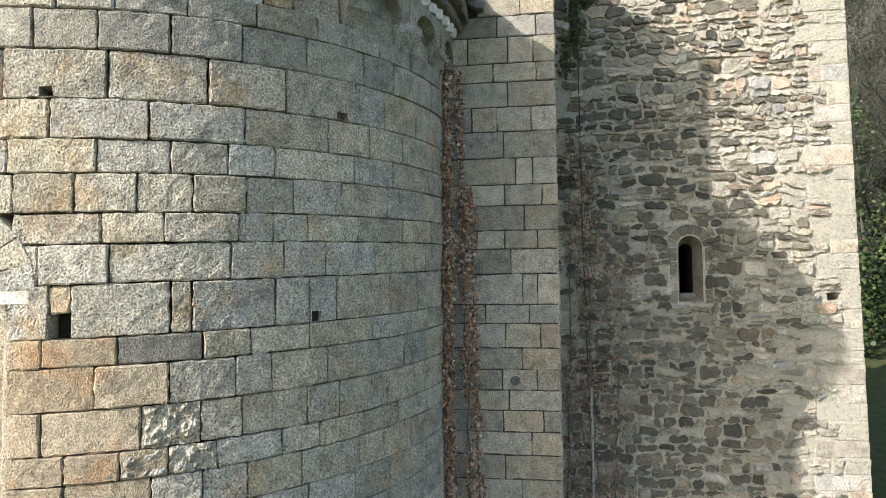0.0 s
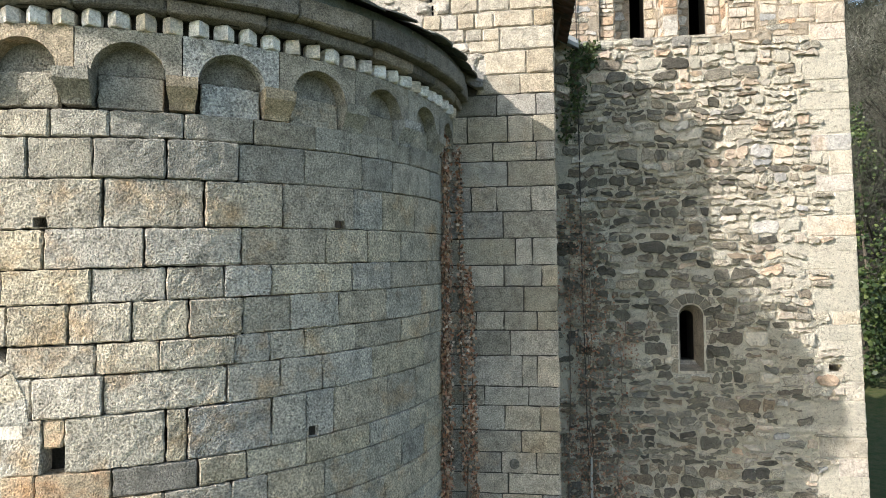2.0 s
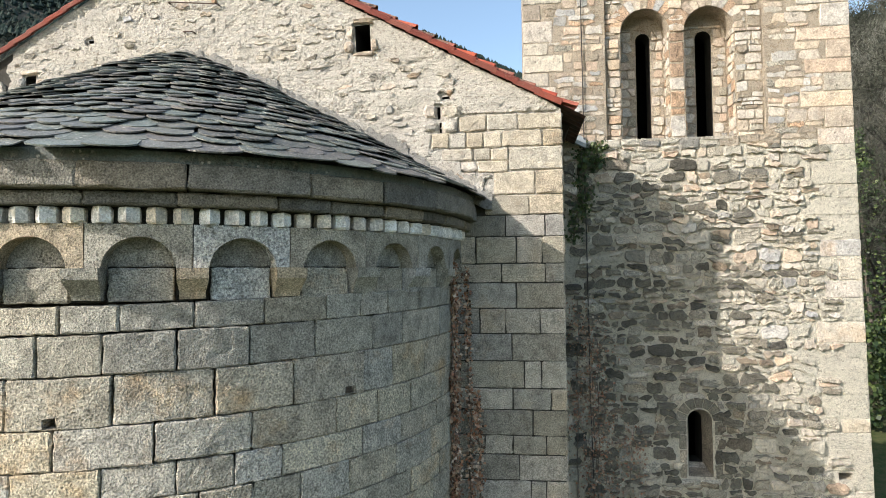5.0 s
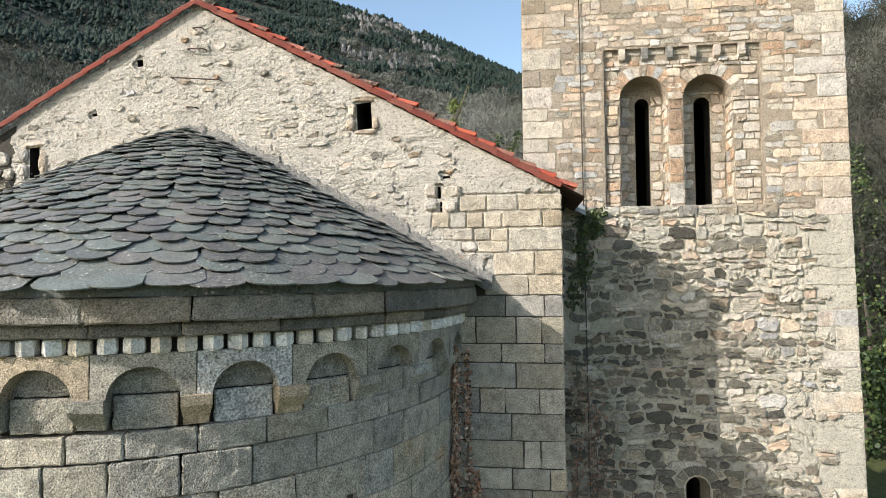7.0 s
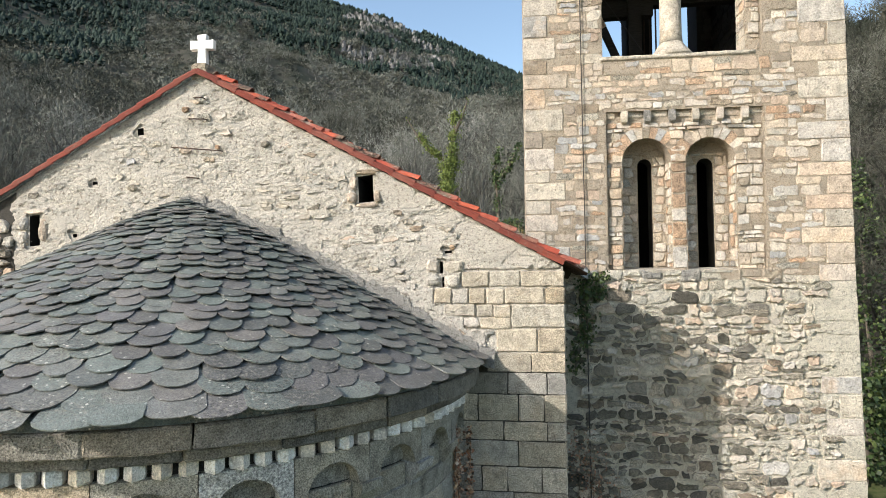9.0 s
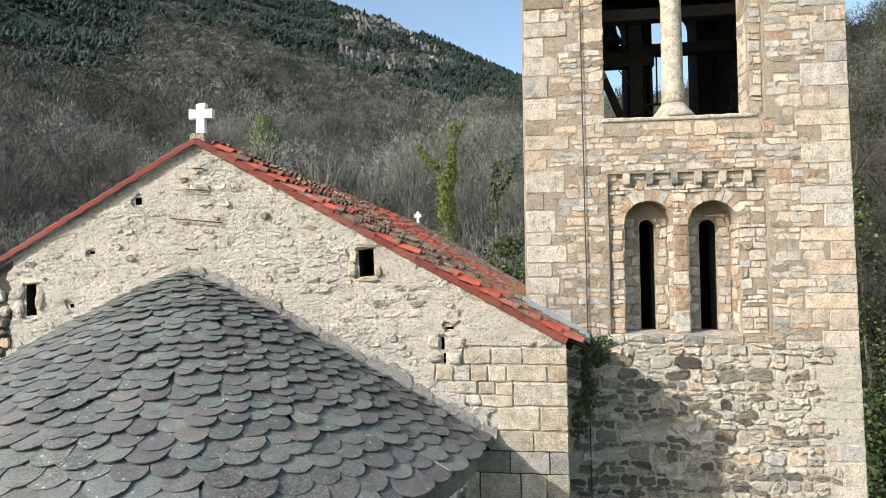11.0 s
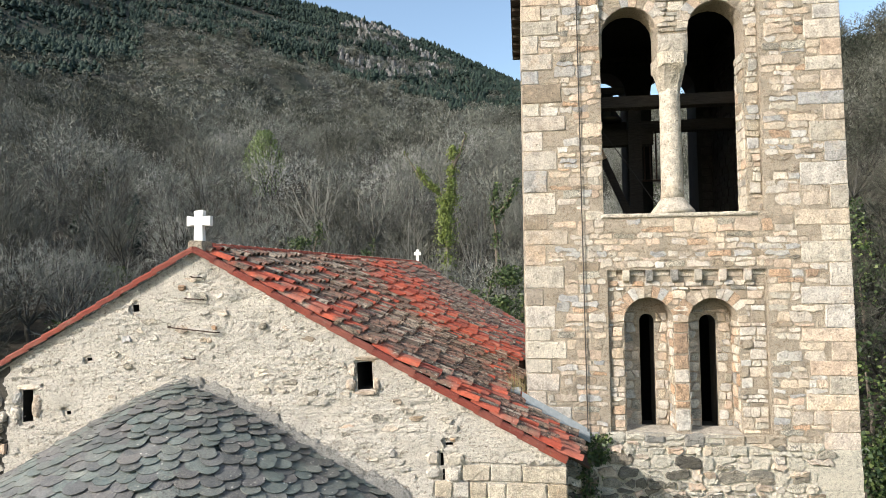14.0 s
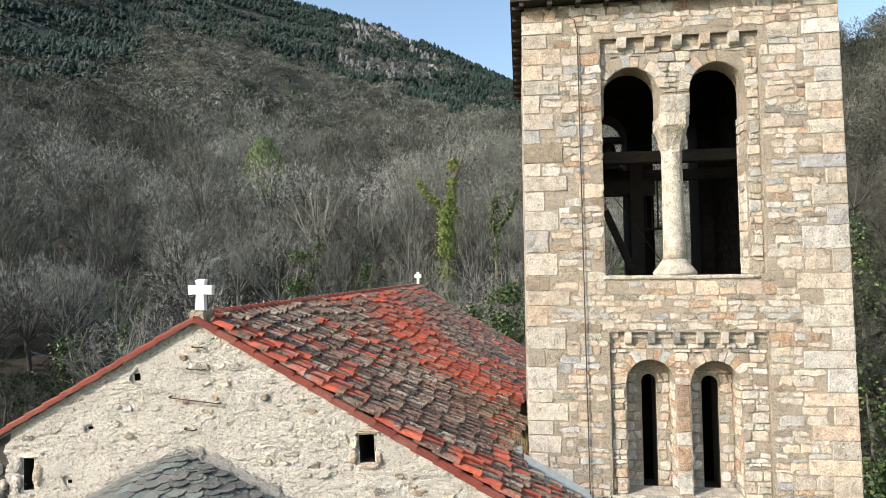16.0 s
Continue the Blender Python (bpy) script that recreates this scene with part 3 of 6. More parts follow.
def course(z0, z1, joints, low=-90, high=90):
    """One course of curved blocks; joints in degrees, those unseen are made up."""
    js = list(joints)
    while js[-1] < high - 9:
        js.append(js[-1] + rnd(6.5, 11))
    js.append(high)
    while js[0] > low + 9:
        js.insert(0, js[0] - rnd(7, 12))
    js.insert(0, low)
    place = on_round(R, 0.0016)
    for a, b in zip(js, js[1:]):
        if z0 < 5.15 and z1 > 2.0 and a < 9.6 and b > -9.6:
            if b > 9.6 and b - 9.9 > 2:
                a = 9.9
            elif a < -9.6 and a + 9.9 < -2:
                b = -9.9
            else:
                continue
        old = (a + b) / 2 < 39
        gap = rnd(0.05, 0.15) if old else rnd(0.04, 0.09)
        gv = rnd(0.003, 0.010) if old else rnd(0.003, 0.006)
        m = GRANITE if z0 < 6.8 else WEATHERED
        hole = None
        if z0 == 6.42 and a < 14 < b:
            hole = (13.3, 14.9, z0 + 0.012, 6.53)
        if z0 == 6.42 and a < 51.5 < b:
            hole = (51.2, 53.2, z0 + 0.012, 6.52)
        if z0 == 4.12 and a < 50.5 < b and b - a > 3:
            hole = (a + 0.25, a + 1.9, z0 + 0.012, 4.25)
        if z0 == 4.12 and 14 < a < 16:
            z1 = 4.63
            part("block", *block(place, a + gap, b - gap, 4.36, z1 - gv, DEG, 0.0, 0.02, 0.2), OCHRE, apse_wall)
            continue
        if z1 < 4.13 and a < 23 and b > 9:
            m = OCHRE
        if z0 < 4.2 and z1 > 3.9 and 22 < (a + b) / 2 < 34 and z1 < 4.2:
            m = GRANITE_DARK
        if 27 < (a + b) / 2 < 34 and 2.7 < z0 < 3.1:
            continue
        if old:
            part("block", *block(place, a + gap, b - gap, z0 + gv, z1 - gv, DEG, rnd(0.0, 0.022), rnd(0.008, 0.018), 0.2, 0.002, hole, 0.065 if a > 2 and z0 > 1.9 else 0.17, rnd(0.004, 0.009) if a > 2 and z0 > 1.9 else 0.0), m, apse_wall)
        else:
            part("block", *block(place, a + gap, b - gap, z0 + gv, z1 - gv, DEG, rnd(-0.006, 0.012), 0.012, 0.08, 0.001, hole, 0.10, 0.005), m, apse_wall)


course(7.30, 7.574, (14.9, 21.7, 30.3, 39.1, 48.2, 54.2, 59.9, 68.3, 80.7))
course(6.90, 7.30, (12.4, 19.9, 28.3, 37.1, 46.4, 56.6, 63.4, 75.8))
course(6.42, 6.90, (8.9, 21.0, 32.8, 43.2, 54.8, 61.0, 69.8, 80.2))
course(6.03, 6.42, (14.5, 25.8, 37.5, 49.8, 57.6, 65.5, 78.3))
course(5.70, 6.03, (9.6, 19.8, 28.3, 35.3, 41.5, 54.5, 62.8, 74.1))
course(5.315, 5.70, (17.4, 24.5, 31.0, 37.7, 44.2, 52.0, 61.7, 71.8))
course(5.015, 5.315, (20.5, 27.6, 36.7, 41.3, 46.4, 55.0, 65.5, 75.2))
course(4.63, 5.015, (21.3, 35.7, 42.8, 49.1, 58.4, 72.8))
course(4.12, 4.63, (14.6, 17.0, 28.4, 30.9, 41.6, 46.6, 51.1, 61.8, 69.9, 75.5))
course(3.845, 4.12, (13.9, 22.4, 32.2, 38.3, 46.6, 57.8, 67.7))
course(3.435, 3.845, (19.8, 28.3, 36.3, 41.0, 49.4, 65.4, 72.9))
course(3.025, 3.435, (13.9, 25.1, 32.0, 37.2, 46.3, 51.5, 61.0, 77.8))
course(2.75, 3.025, (16.5, 22.8, 28.2, 34.0, 42.5, 48.2, 56.0))
course(2.38, 2.75, (16.5, 26.3, 32.3, 37.9, 45.4, 54.9, 60.2))
for z0, z1 in ((2.0, 2.38), (1.62, 2.0), (1.2, 1.62), (0.82, 1.2), (0.4, 0.82), (-0.1, 0.4)):
    course(z0, z1, (rnd(11, 15), rnd(20, 24)))


def broken(place, u0, u1, v0, v1, unit, depth, seed):
    """A block whose face has scaled off into a deep uneven break."""
    A, B = 15, 10
    v, f = [], []
    for j in range(B):
        for i in range(A):
            u, w = u0 + (u1 - u0) * i / (A - 1), v0 + (v1 - v0) * j / (B - 1)
            n = depth * noise.turbulence(Vector((u * unit * 7, w * 7, seed)), 4, True) - depth * 0.6
            if i in (0, A - 1) or j in (0, B - 1):
                n = min(n, 0) - 0.02
            v.append(place(u, w, n))
    for j in range(B - 1):
        for i in range(A - 1):
            a = j * A + i
            f.append((a, a + 1, a + A + 1, a + A))
    return v, f


for a, b, z0, z1, s in ((25.2, 31.9, 3.03, 3.43, 2), (22.9, 28.1, 2.755, 3.02, 5), (28.3, 33.9, 2.755, 3.02, 9)):
    part("block", *broken(on_round(R + 0.035, 0.0016), a, b, z0, z1, DEG, 0.09, s), GRANITE, apse_wall, "pale grey block broken away at its face")

# blind arcade: arch stones, infill and corbels
ARCHES = [11.9 + 12.13 * k for k in range(-8, 7)]


def arch_stone(c):
    """One stone with a half-round cut, standing proud of the wall."""
    half, rad, z0, z1 = 6.0, 0.325, 7.89, 8.33
    inner = [(c + rad / DEG * math.cos(math.pi * k / 12), z0 + rad * math.sin(math.pi * k / 12) * 0.98) for k in range(13)]
    outer = []
    for k in range(13):
        a = math.pi * k / 12
        x, y = math.cos(a), math.sin(a)
        s = min(half / max(abs(x), 1e-6), (z1 - z0) / max(y, 1e-6) / 1.0) if y > 0.05 else half / abs(x)
        outer.append((c + x * (half if abs(x) * (z1 - z0) * 1.6 > y * half * DEG / 1.6 else s), min(z1, z0 + y * s)))
    outer = [(c + half, z0), (c + half, z0 + 0.15), (c + half, z0 + 0.29), (c + half, z1)] + [(c + half * q, z1) for q in (0.66, 0.4, 0.0, -0.4, -0.66)] + [(c - half, z1), (c - half, z0 + 0.29), (c - half, z0 + 0.15), (c - half, z0)]
    pf, pb = on_round(R + 0.09), on_round(R - 0.14)
    v = [pf(u, z, rnd(-0.006, 0.006)) for u, z in inner] + [pf(u, z, rnd(-0.014, 0.0)) for u, z in outer]
    v += [pb(u, z, 0) for u, z in inner] + [pb(u, z, 0) for u, z in outer]
    f = []
    for k in range(12):
        f.append((k, 13 + k, 14 + k, k + 1))
        f.append((26 + k, k, k + 1, 27 + k))
        f.append((13 + k, 39 + k, 40 + k, 14 + k))
    f += [(0, 26, 39, 13), (12, 25, 51, 38)]
    return v, f


def corbel_stone(c):
    w, n0, n1 = 0.16 / DEG * rnd(0.88, 1.08), -0.12, rnd(0.12, 0.18)
    p = on_round(R)
    rows = ((7.60, 0.0), (7.66, 0.02), (7.78, n1 - 0.02), (7.80, n1), (7.905, n1 + rnd(-0.02, 0.02)))
    v = []
    for z, n in rows:
        k = 0.85 if z < 7.7 else 1.0
        v += [p(c - w * k, z + rnd(-0.006, 0.006), n), p(c + w * k, z + rnd(-0.006, 0.006), n), p(c + w * k, z, n0), p(c - w * k, z, n0)]
    f = [(3, 2, 1, 0), tuple(16 + k for k in range(4))]
    for r in range(4):
        for k in range(4):
            f.append((4 * r + k, 4 * r + (k + 1) % 4, 4 * r + 4 + (k + 1) % 4, 4 * r + 4 + k))
    return v, f


arcade = part("blind_arcade", *ring_wall(R - 0.125, 7.575, 8.34, -90, 90, 0.1, 90), JOINT, apse, "row of small blind arches on corbels")
tints = (OCHRE, WEATHERED, PALE_GRANITE, WEATHERED, WEATHERED, WEATHERED, WEATHERED)
for k, c in enumerate(ARCHES):
    if abs(c) > 87:
        continue
    i = k - 8
    part("arch_stone", *arch_stone(c), tints[i] if 0 <= i < 7 else WEATHERED, arcade, "", False)
    part("tympanum", *block(on_round(R - 0.095), c - 4.4, c + 4.4, 7.922, 8.26, DEG, 0.0, 0.008, 0.02, 0.006, None, 0.08, 0.006), WEATHERED, arcade)
    low = on_round(R + 0.02)
    part("block", *block(low, c - 3.85, c + 3.85, 7.58, 7.908, DEG, rnd(-0.075, -0.045), 0.014, 0.12, 0.004, None, 0.08, 0.006), random.choice((WEATHERED, WEATHERED, GRANITE, PALE_GRANITE)), arcade)
    if abs(c + 6.06) < 88:
        part("corbel", *corbel_stone(c + 6.06), random.choice((WEATHERED, WEATHERED, OCHRE, PALE_GRANITE)), arcade)


def billet(c):
    w, n1 = 0.093 / DEG * rnd(0.88, 1.06), rnd(0.14, 0.18)
    p = on_round(R)
    s = rnd(-0.3, 0.4) * w
    z0, z1 = 8.335, 8.492 + rnd(-0.012, 0.002)
    v = []
    for z, k in ((z0, 0.9), (z0 + 0.025, 1.0), (z1 - 0.025, 0.98), (z1, 0.86)):
        j = [rnd(-0.006, 0.006) for _ in range(4)]
        v += [p(c - w * k, z, -0.05), p(c - w * k, z + j[0], 0.07 * k + j[3]), p(c + s, z + j[1], n1 * k + j[2]), p(c + w * k, z + j[2], 0.07 * k + j[1]), p(c + w * k, z, -0.05)]
    f = [(4, 3, 2, 1, 0), (15, 16, 17, 18, 19)]
    for r in range(3):
        for k in range(5):
            f.append((5 * r + k, 5 * r + (k + 1) % 5, 5 * r + 5 + (k + 1) % 5, 5 * r + 5 + k))
    return v, f


frieze = part("billet_frieze", *ring_wall(R - 0.02, 8.32, 8.50, -90, 90, 0.1, 90), JOINT, apse, "frieze of white dog-tooth billets")
for k in range(-33, 25):
    part("billet", *billet(13.66 + 3.06 * k), BILLET, frieze)

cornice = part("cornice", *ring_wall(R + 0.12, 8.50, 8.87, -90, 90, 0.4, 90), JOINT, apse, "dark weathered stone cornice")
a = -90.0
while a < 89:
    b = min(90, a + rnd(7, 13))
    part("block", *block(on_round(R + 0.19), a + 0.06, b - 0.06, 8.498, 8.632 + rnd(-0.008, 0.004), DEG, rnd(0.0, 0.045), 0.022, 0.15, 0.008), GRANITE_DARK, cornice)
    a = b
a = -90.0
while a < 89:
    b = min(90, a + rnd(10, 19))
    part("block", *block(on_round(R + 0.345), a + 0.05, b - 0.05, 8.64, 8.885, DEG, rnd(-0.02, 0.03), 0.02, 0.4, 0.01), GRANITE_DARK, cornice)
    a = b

# round-headed window in the middle of the apse
window = part("window_surround", *ring_wall(R + 0.012, 4.44, 4.56, 8.9, 12.4, 0.3, 5), BILLET, apse, "stone window surround with white imposts and slender shafts")
part("impost", *ring_wall(R + 0.012, 4.44, 4.56, -12.4, -8.9, 0.3, 5), BILLET, window)
for k in range(11):
    p = on_round(R + 0.0)
    a0, a1 = math.pi * (k + 0.03) / 11, math.pi * (k + 0.97) / 11
    v = []
    for n in (0.014, -0.3):
        for rr, aa in ((0.70, a0), (1.02, a0), (1.02, a1), (0.70, a1)):
            v.append(p(rr * math.cos(aa) / DEG, 4.56 + rr * math.sin(aa) * 0.92, n))
    part("voussoir", v, [(0, 1, 2, 3), (7, 6, 5, 4), (0, 4, 5, 1), (1, 5, 6, 2), (2, 6, 7, 3), (3, 7, 4, 0)], GRANITE, window)
for s in (-1, 1):
    x, y = (R - 0.16) * math.sin(radians(s * 9.2)), -(R - 0.16) * math.cos(radians(9.2))
    part("shaft", *turned([(0.11, 2.0), (0.11, 2.1), (0.075, 2.14), (0.07, 4.2), (0.09, 4.26), (0.12, 4.44)], 14, (x, y, 0)), WEATHERED, window, "pale green-grey stone shaft")
    part("jamb", *ring_wall(R - 0.3, 2.0, 4.56, s * 6.0 - 1.5, s * 6.0 + 1.5, 0.45, 3), OCHRE, window)

# slate roof of the apse
PROFILE = ((0.0, 11.60), (0.7, 11.30), (1.5, 10.89), (3.4, 9.80), (4.24, 9.31), (4.92, 8.925))


def cone(r):
    return float(np.interp(r, [p[0] for p in PROFILE], [p[1] for p in PROFILE]))


def lean(r):
    return -0.2 * max(0.0, 1 - r / 4.4)


rv, rf = [], []
prof = [(r, cone(r) - 0.03) for r in (0.01, 0.8, 1.5, 2.4, 3.4, 4.24, 4.74)] + [(4.74, 8.89), (4.4, 8.892), (0.01, 8.92)]
NS = 60
for r, z in prof:
    for k in range(NS + 1):
        t = math.pi * (k / NS - 0.5)
        rv.append((r * math.sin(t) + lean(r), -r * math.cos(t), z))
for i in range(len(prof) - 1):
    for k in range(NS):
        q = i * (NS + 1) + k
        rf.append((q, q + NS + 1, q + NS + 2, q + 1))
apse_roof = part("apse_roof", rv, rf, SLATE, apse, "half-cone roof of grey-green round-ended slates")


def slate(r, ang, w, length, lift, tail_cut=0.42):
    """One slate with a rounded tail lying on the cone; r at its tail."""
    t = radians(ang)
    out = Vector((math.sin(t), -math.cos(t), 0))
    side = Vector((math.cos(t), math.sin(t), 0))
    r2 = max(0.03, r - length * 0.86)
    tail, head = out * r + Vector((lean(r), 0, cone(r))), out * r2 + Vector((lean(r2), 0, cone(r2)))
    up = (head - tail).normalized()
    n = side.cross(up)
    if n.z < 0:
        n = -n
    h = w / 2
    shape = [(-h * 0.92, length), (-h, w * tail_cut)] + [(h * math.sin(a) * rnd(0.93, 1.04), w * tail_cut * (1 - math.cos(a)) * rnd(0.92, 1.1)) for a in (-1.15, -0.7, -0.25, 0.25, 0.7, 1.15)] + [(h, w * tail_cut), (h * 0.92, length)]
    th = rnd(0.010, 0.020)
    v = []
    tw = rnd(-0.012, 0.012)
    for d in (0, -th):
        for x, y in shape:
            k = 1 - y / length
            p = tail + side * x + up * y + n * (0.006 + (lift + rnd(-0.002, 0.002)) * k + d + tw * x / h * k)
            v.append(tuple(p))
    m = len(shape)
    f = [tuple(range(m - 1, -1, -1))] + [(k, k + 1, k + 1 + m, k + m) for k in range(m - 1)]
    return v, f


rest = Bag()
picked = 0
r, row = 4.95, 0
while r > 0.16:
    w = float(np.interp(r, [0, 1.5, 3.5, 4.6, 5.1], [0.23, 0.28, 0.34, 0.42, 0.52]))
    step = w * 0.57
    count = max(3, round(math.pi * r / (w * 0.96)))
    for k in range(-1, count + 1):
        ang = -90 + 180 * (k + 0.5 + 0.5 * (row % 2) + rnd(-0.14, 0.14)) / count
        wide = w * rnd(0.84, 1.3)
        if abs(ang) + math.degrees(wide / 2 / max(r, 0.2)) > 94 or abs(ang) > 90.5:
            continue
        vf = slate(r + rnd(-0.05, 0.04), ang, wide, step * 2.0, rnd(0.03, 0.075), rnd(0.40, 0.56) if row else 0.24)
        if picked < 300 and 8 < ang < 80 and r > 2.2:
            part("slate", *vf, SLATE, apse_roof)
            picked += 1
        else:
            rest.add(*vf)
    r -= step * 0.87
    row += 1
rest.put("slates", SLATE, apse_roof, "further grey slates", False, "stuff")


def fillet(sign):
    """Cement fillet where the slates meet the gable, ragged along its upper edge."""
    v, f = [], []
    N = 260
    up = 0.27 if sign > 0 else 0.13
    for k in range(N + 1):
        r = 5.02 - 5.02 * k / N
        x = sign * r + lean(r)
        z = cone(r)
        g = 0.04 * noise.fractal(Vector((x * 6, 1, 0)), 0.8, 2.0, 5)
        h = up * (0.75 + 0.5 * noise.noise(Vector((x * 1.3, 5, 0)))) * (0.45 + 0.55 * min(1.0, r / 1.2))
        v += [(x, -0.13 + g, z + 0.01), (x, -0.10 + g, z + 0.05 + g), (x, -0.05 + g / 2, z + 0.5 * h + 1.5 * g), (x, -0.018, z + h + 2.5 * g), (x, 0.05, z - 0.1), (x, -0.16, z - 0.1)]
    for k in range(N):
        for j in range(6):
            f.append((6 * k + j, 6 * k + 6 + j, 6 * k + 6 + (j + 1) % 6, 6 * k + (j + 1) % 6))
    return v, f


for s in (1, -1):
    part("cement_fillet", *fillet(s), FLASH, apse_roof, "rough grey cement fillet against the gable")

# ---- nave: gable wall and tiled roof ----
nave = thing("nave", "stone church nave with rendered gable and red clay-tile roof", "church", (0, 11, 0))
RISE = 0.548


def verge(x):
    return 13.74 - RISE * abs(x)


LEN = 22.3
pts = [(-6.1, -0.3), (6.1, -0.3), (6.1, verge(6.1)), (0, verge(0)), (-6.1, verge(6.1))]
gv = [(x, 0.03, z) for x, z in pts] + [(x, 0.85, z) for x, z in pts]
gable = part("gable_wall", gv, [(4, 3, 2, 1, 0), (5, 6, 7, 8, 9)] + [(k, (k + 1) % 5, (k + 1) % 5 + 5, k + 5) for k in range(5)], RENDER, nave, "gable of rubble under old cream lime render")
HOLES = ((2.80, 3.07, 11.47, 11.93), (-3.19, -2.98, 10.84, 11.40), (-1.14, -1.02, 12.74, 12.87), (4.155, 4.205, 10.30, 10.50), (4.23, 4.36, 10.62, 10.67), (4.19, 4.225, 10.08, 10.25), (-1.98, -1.88, 11.90, 11.96), (-2.34, -2.26, 10.98, 11.05))


for q in HOLES:
    a, b, e, f = q
    slant = 0.08 * (b - a)
    edge = [(a + slant, e), (b, e + slant), (b - slant, f), (a, f - slant)]
    cut(gable, [splay(edge, edge, -0.2, 1.2)])
# Sides of the holes coloured near black in place of their shade.
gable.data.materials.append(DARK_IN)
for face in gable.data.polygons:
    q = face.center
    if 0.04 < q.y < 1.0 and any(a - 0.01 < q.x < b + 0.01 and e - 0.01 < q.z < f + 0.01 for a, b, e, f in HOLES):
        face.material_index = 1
side = Bag()
side.add(*box_vf(5.3, 6.1, 0.9, LEN, -0.3, 10.15))
side.add(*box_vf(-6.1, -5.3, 0.9, LEN, -0.3, 10.15))
side.add(*box_vf(-6.1, 6.1, LEN - 0.8, LEN + 0.02, -0.3, 10.15))
rear = [(-6.1, 10.15), (6.1, 10.15), (0, 13.75)]
side.add([(x, y, z) for y in (LEN - 0.6, LEN - 0.02) for x, z in rear], [(0, 1, 2), (5, 4, 3), (0, 3, 4, 1), (1, 4, 5, 2), (2, 5, 3, 0)])
side.put("side_wall", RENDER, nave, "rubble side walls")


def coat():
    """The uneven coat of render on the gable, thicker and thinner, broken at its edges."""
    step = 0.025
    nx, nz = int(12.2 / step), int(5.6 / step)
    ids, v, f = {}, [], []

    def flake(u, steps, sharp):
        """Steps with steep risers out of a smooth swell."""
        q = u * steps
        low = math.floor(q)
        return (low + min(1.0, max(0.0, (q - low - 0.5) * sharp + 0.5))) / steps

    def depth(x, z):
        p = Vector((x, z, 0))
        swell = noise.fractal(Vector((x * 1.3, z * 2.3, 0)), 0.9, 2.0, 5)
        ledge = noise.fractal(Vector((x * 3.4, z * 7.0, 5)), 0.8, 2.0, 4)
        grit = noise.fractal(Vector((x * 17, z * 22, 1)), 0.6, 2.0, 3)
        rough = max(0.0, min(1.0, 0.55 + 1.4 * noise.noise(p * 0.9)))
        pit = noise.noise(Vector((x * 7, z * 12, 4)))
        n = 0.034 + 0.030 * flake(swell, 4, 5) + rough * 0.026 * flake(ledge, 3, 6) + (0.003 + 0.005 * rough) * grit
        return max(0.004, n - 0.12 * max(0.0, pit - 0.42))

    def keep(x, z):
        if z > verge(x) - 0.005 or z < cone(min(abs(x), 5.0)) - 0.1:
            return False
        if x < -3.5 + 0.2 * noise.noise(Vector((z * 3, 4, 0))) and z > 9.9:
            return False
        if x > (4.95 if z < 9.44 else 4.55) + 0.12 * noise.noise(Vector((z * 3, 0, 0))) and z < 10.335:
            return False
        g = 0.01 + 0.05 * noise.noise(Vector((x * 9, z * 9, 6)))
        return not any(a - g < x < b + g and c - g < z < d + g for a, b, c, d in HOLES)

    for j in range(nz):
        for i in range(nx):
            x, z = -6.1 + i * step, 8.3 + j * step
            if keep(x, z):
                n = depth(x, z)
                if not (keep(x + step, z) and keep(x - step, z) and keep(x, z + step) and keep(x, z - step)):
                    n = -0.04
                if z + step > verge(x) - 0.03:
                    z, n = verge(x) - 0.004, max(0.03, depth(x, z))
                ids[i, j] = len(v)
                v.append((x + rnd(-0.01, 0.01), 0.03 - n, z + rnd(-0.01, 0.01)))
    for (i, j), q in ids.items():
        c = [ids.get((i + a, j + b)) for a, b in ((0, 0), (1, 0), (1, 1), (0, 1))]
        if None not in c:
            f.append(tuple(c))
    return v, f


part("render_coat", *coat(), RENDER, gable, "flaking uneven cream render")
place = on_flat(0.0)
seeds = rows_of(-6.0, 6.0, 9.1, 13.7, (0.11, 0.19), (0.14, 0.46), 0.05)
keepout = HOLES + ((3.8, 7.0, 8.0, 10.6), (-6.2, -3.42, 9.0, 12.0))
for poly in stone_cells(seeds, 0.5, keepout):
    xs, zs = [p[0] for p in poly], [p[1] for p in poly]
    if max(zs) > min(verge(min(xs)), verge(max(xs))) - 0.1 or min(zs) < max(cone(min(abs(q), 5.0)) for q in xs) + 0.2:
        continue
    if noise.noise(Vector((xs[0] * 0.8, zs[0] * 1.1, 2))) + rnd(-0.5, 0.5) < 0.16:
        continue
    vf = stone_poly(on_flat(0.03), poly, 0.05, rnd(0.036, 0.056), 0.018, -0.03, 0.14)
    if vf:
        part("stone", *vf, random.choice((SCHIST, RENDER, RENDER, RENDER, CARVED, RUBBLE)), gable)
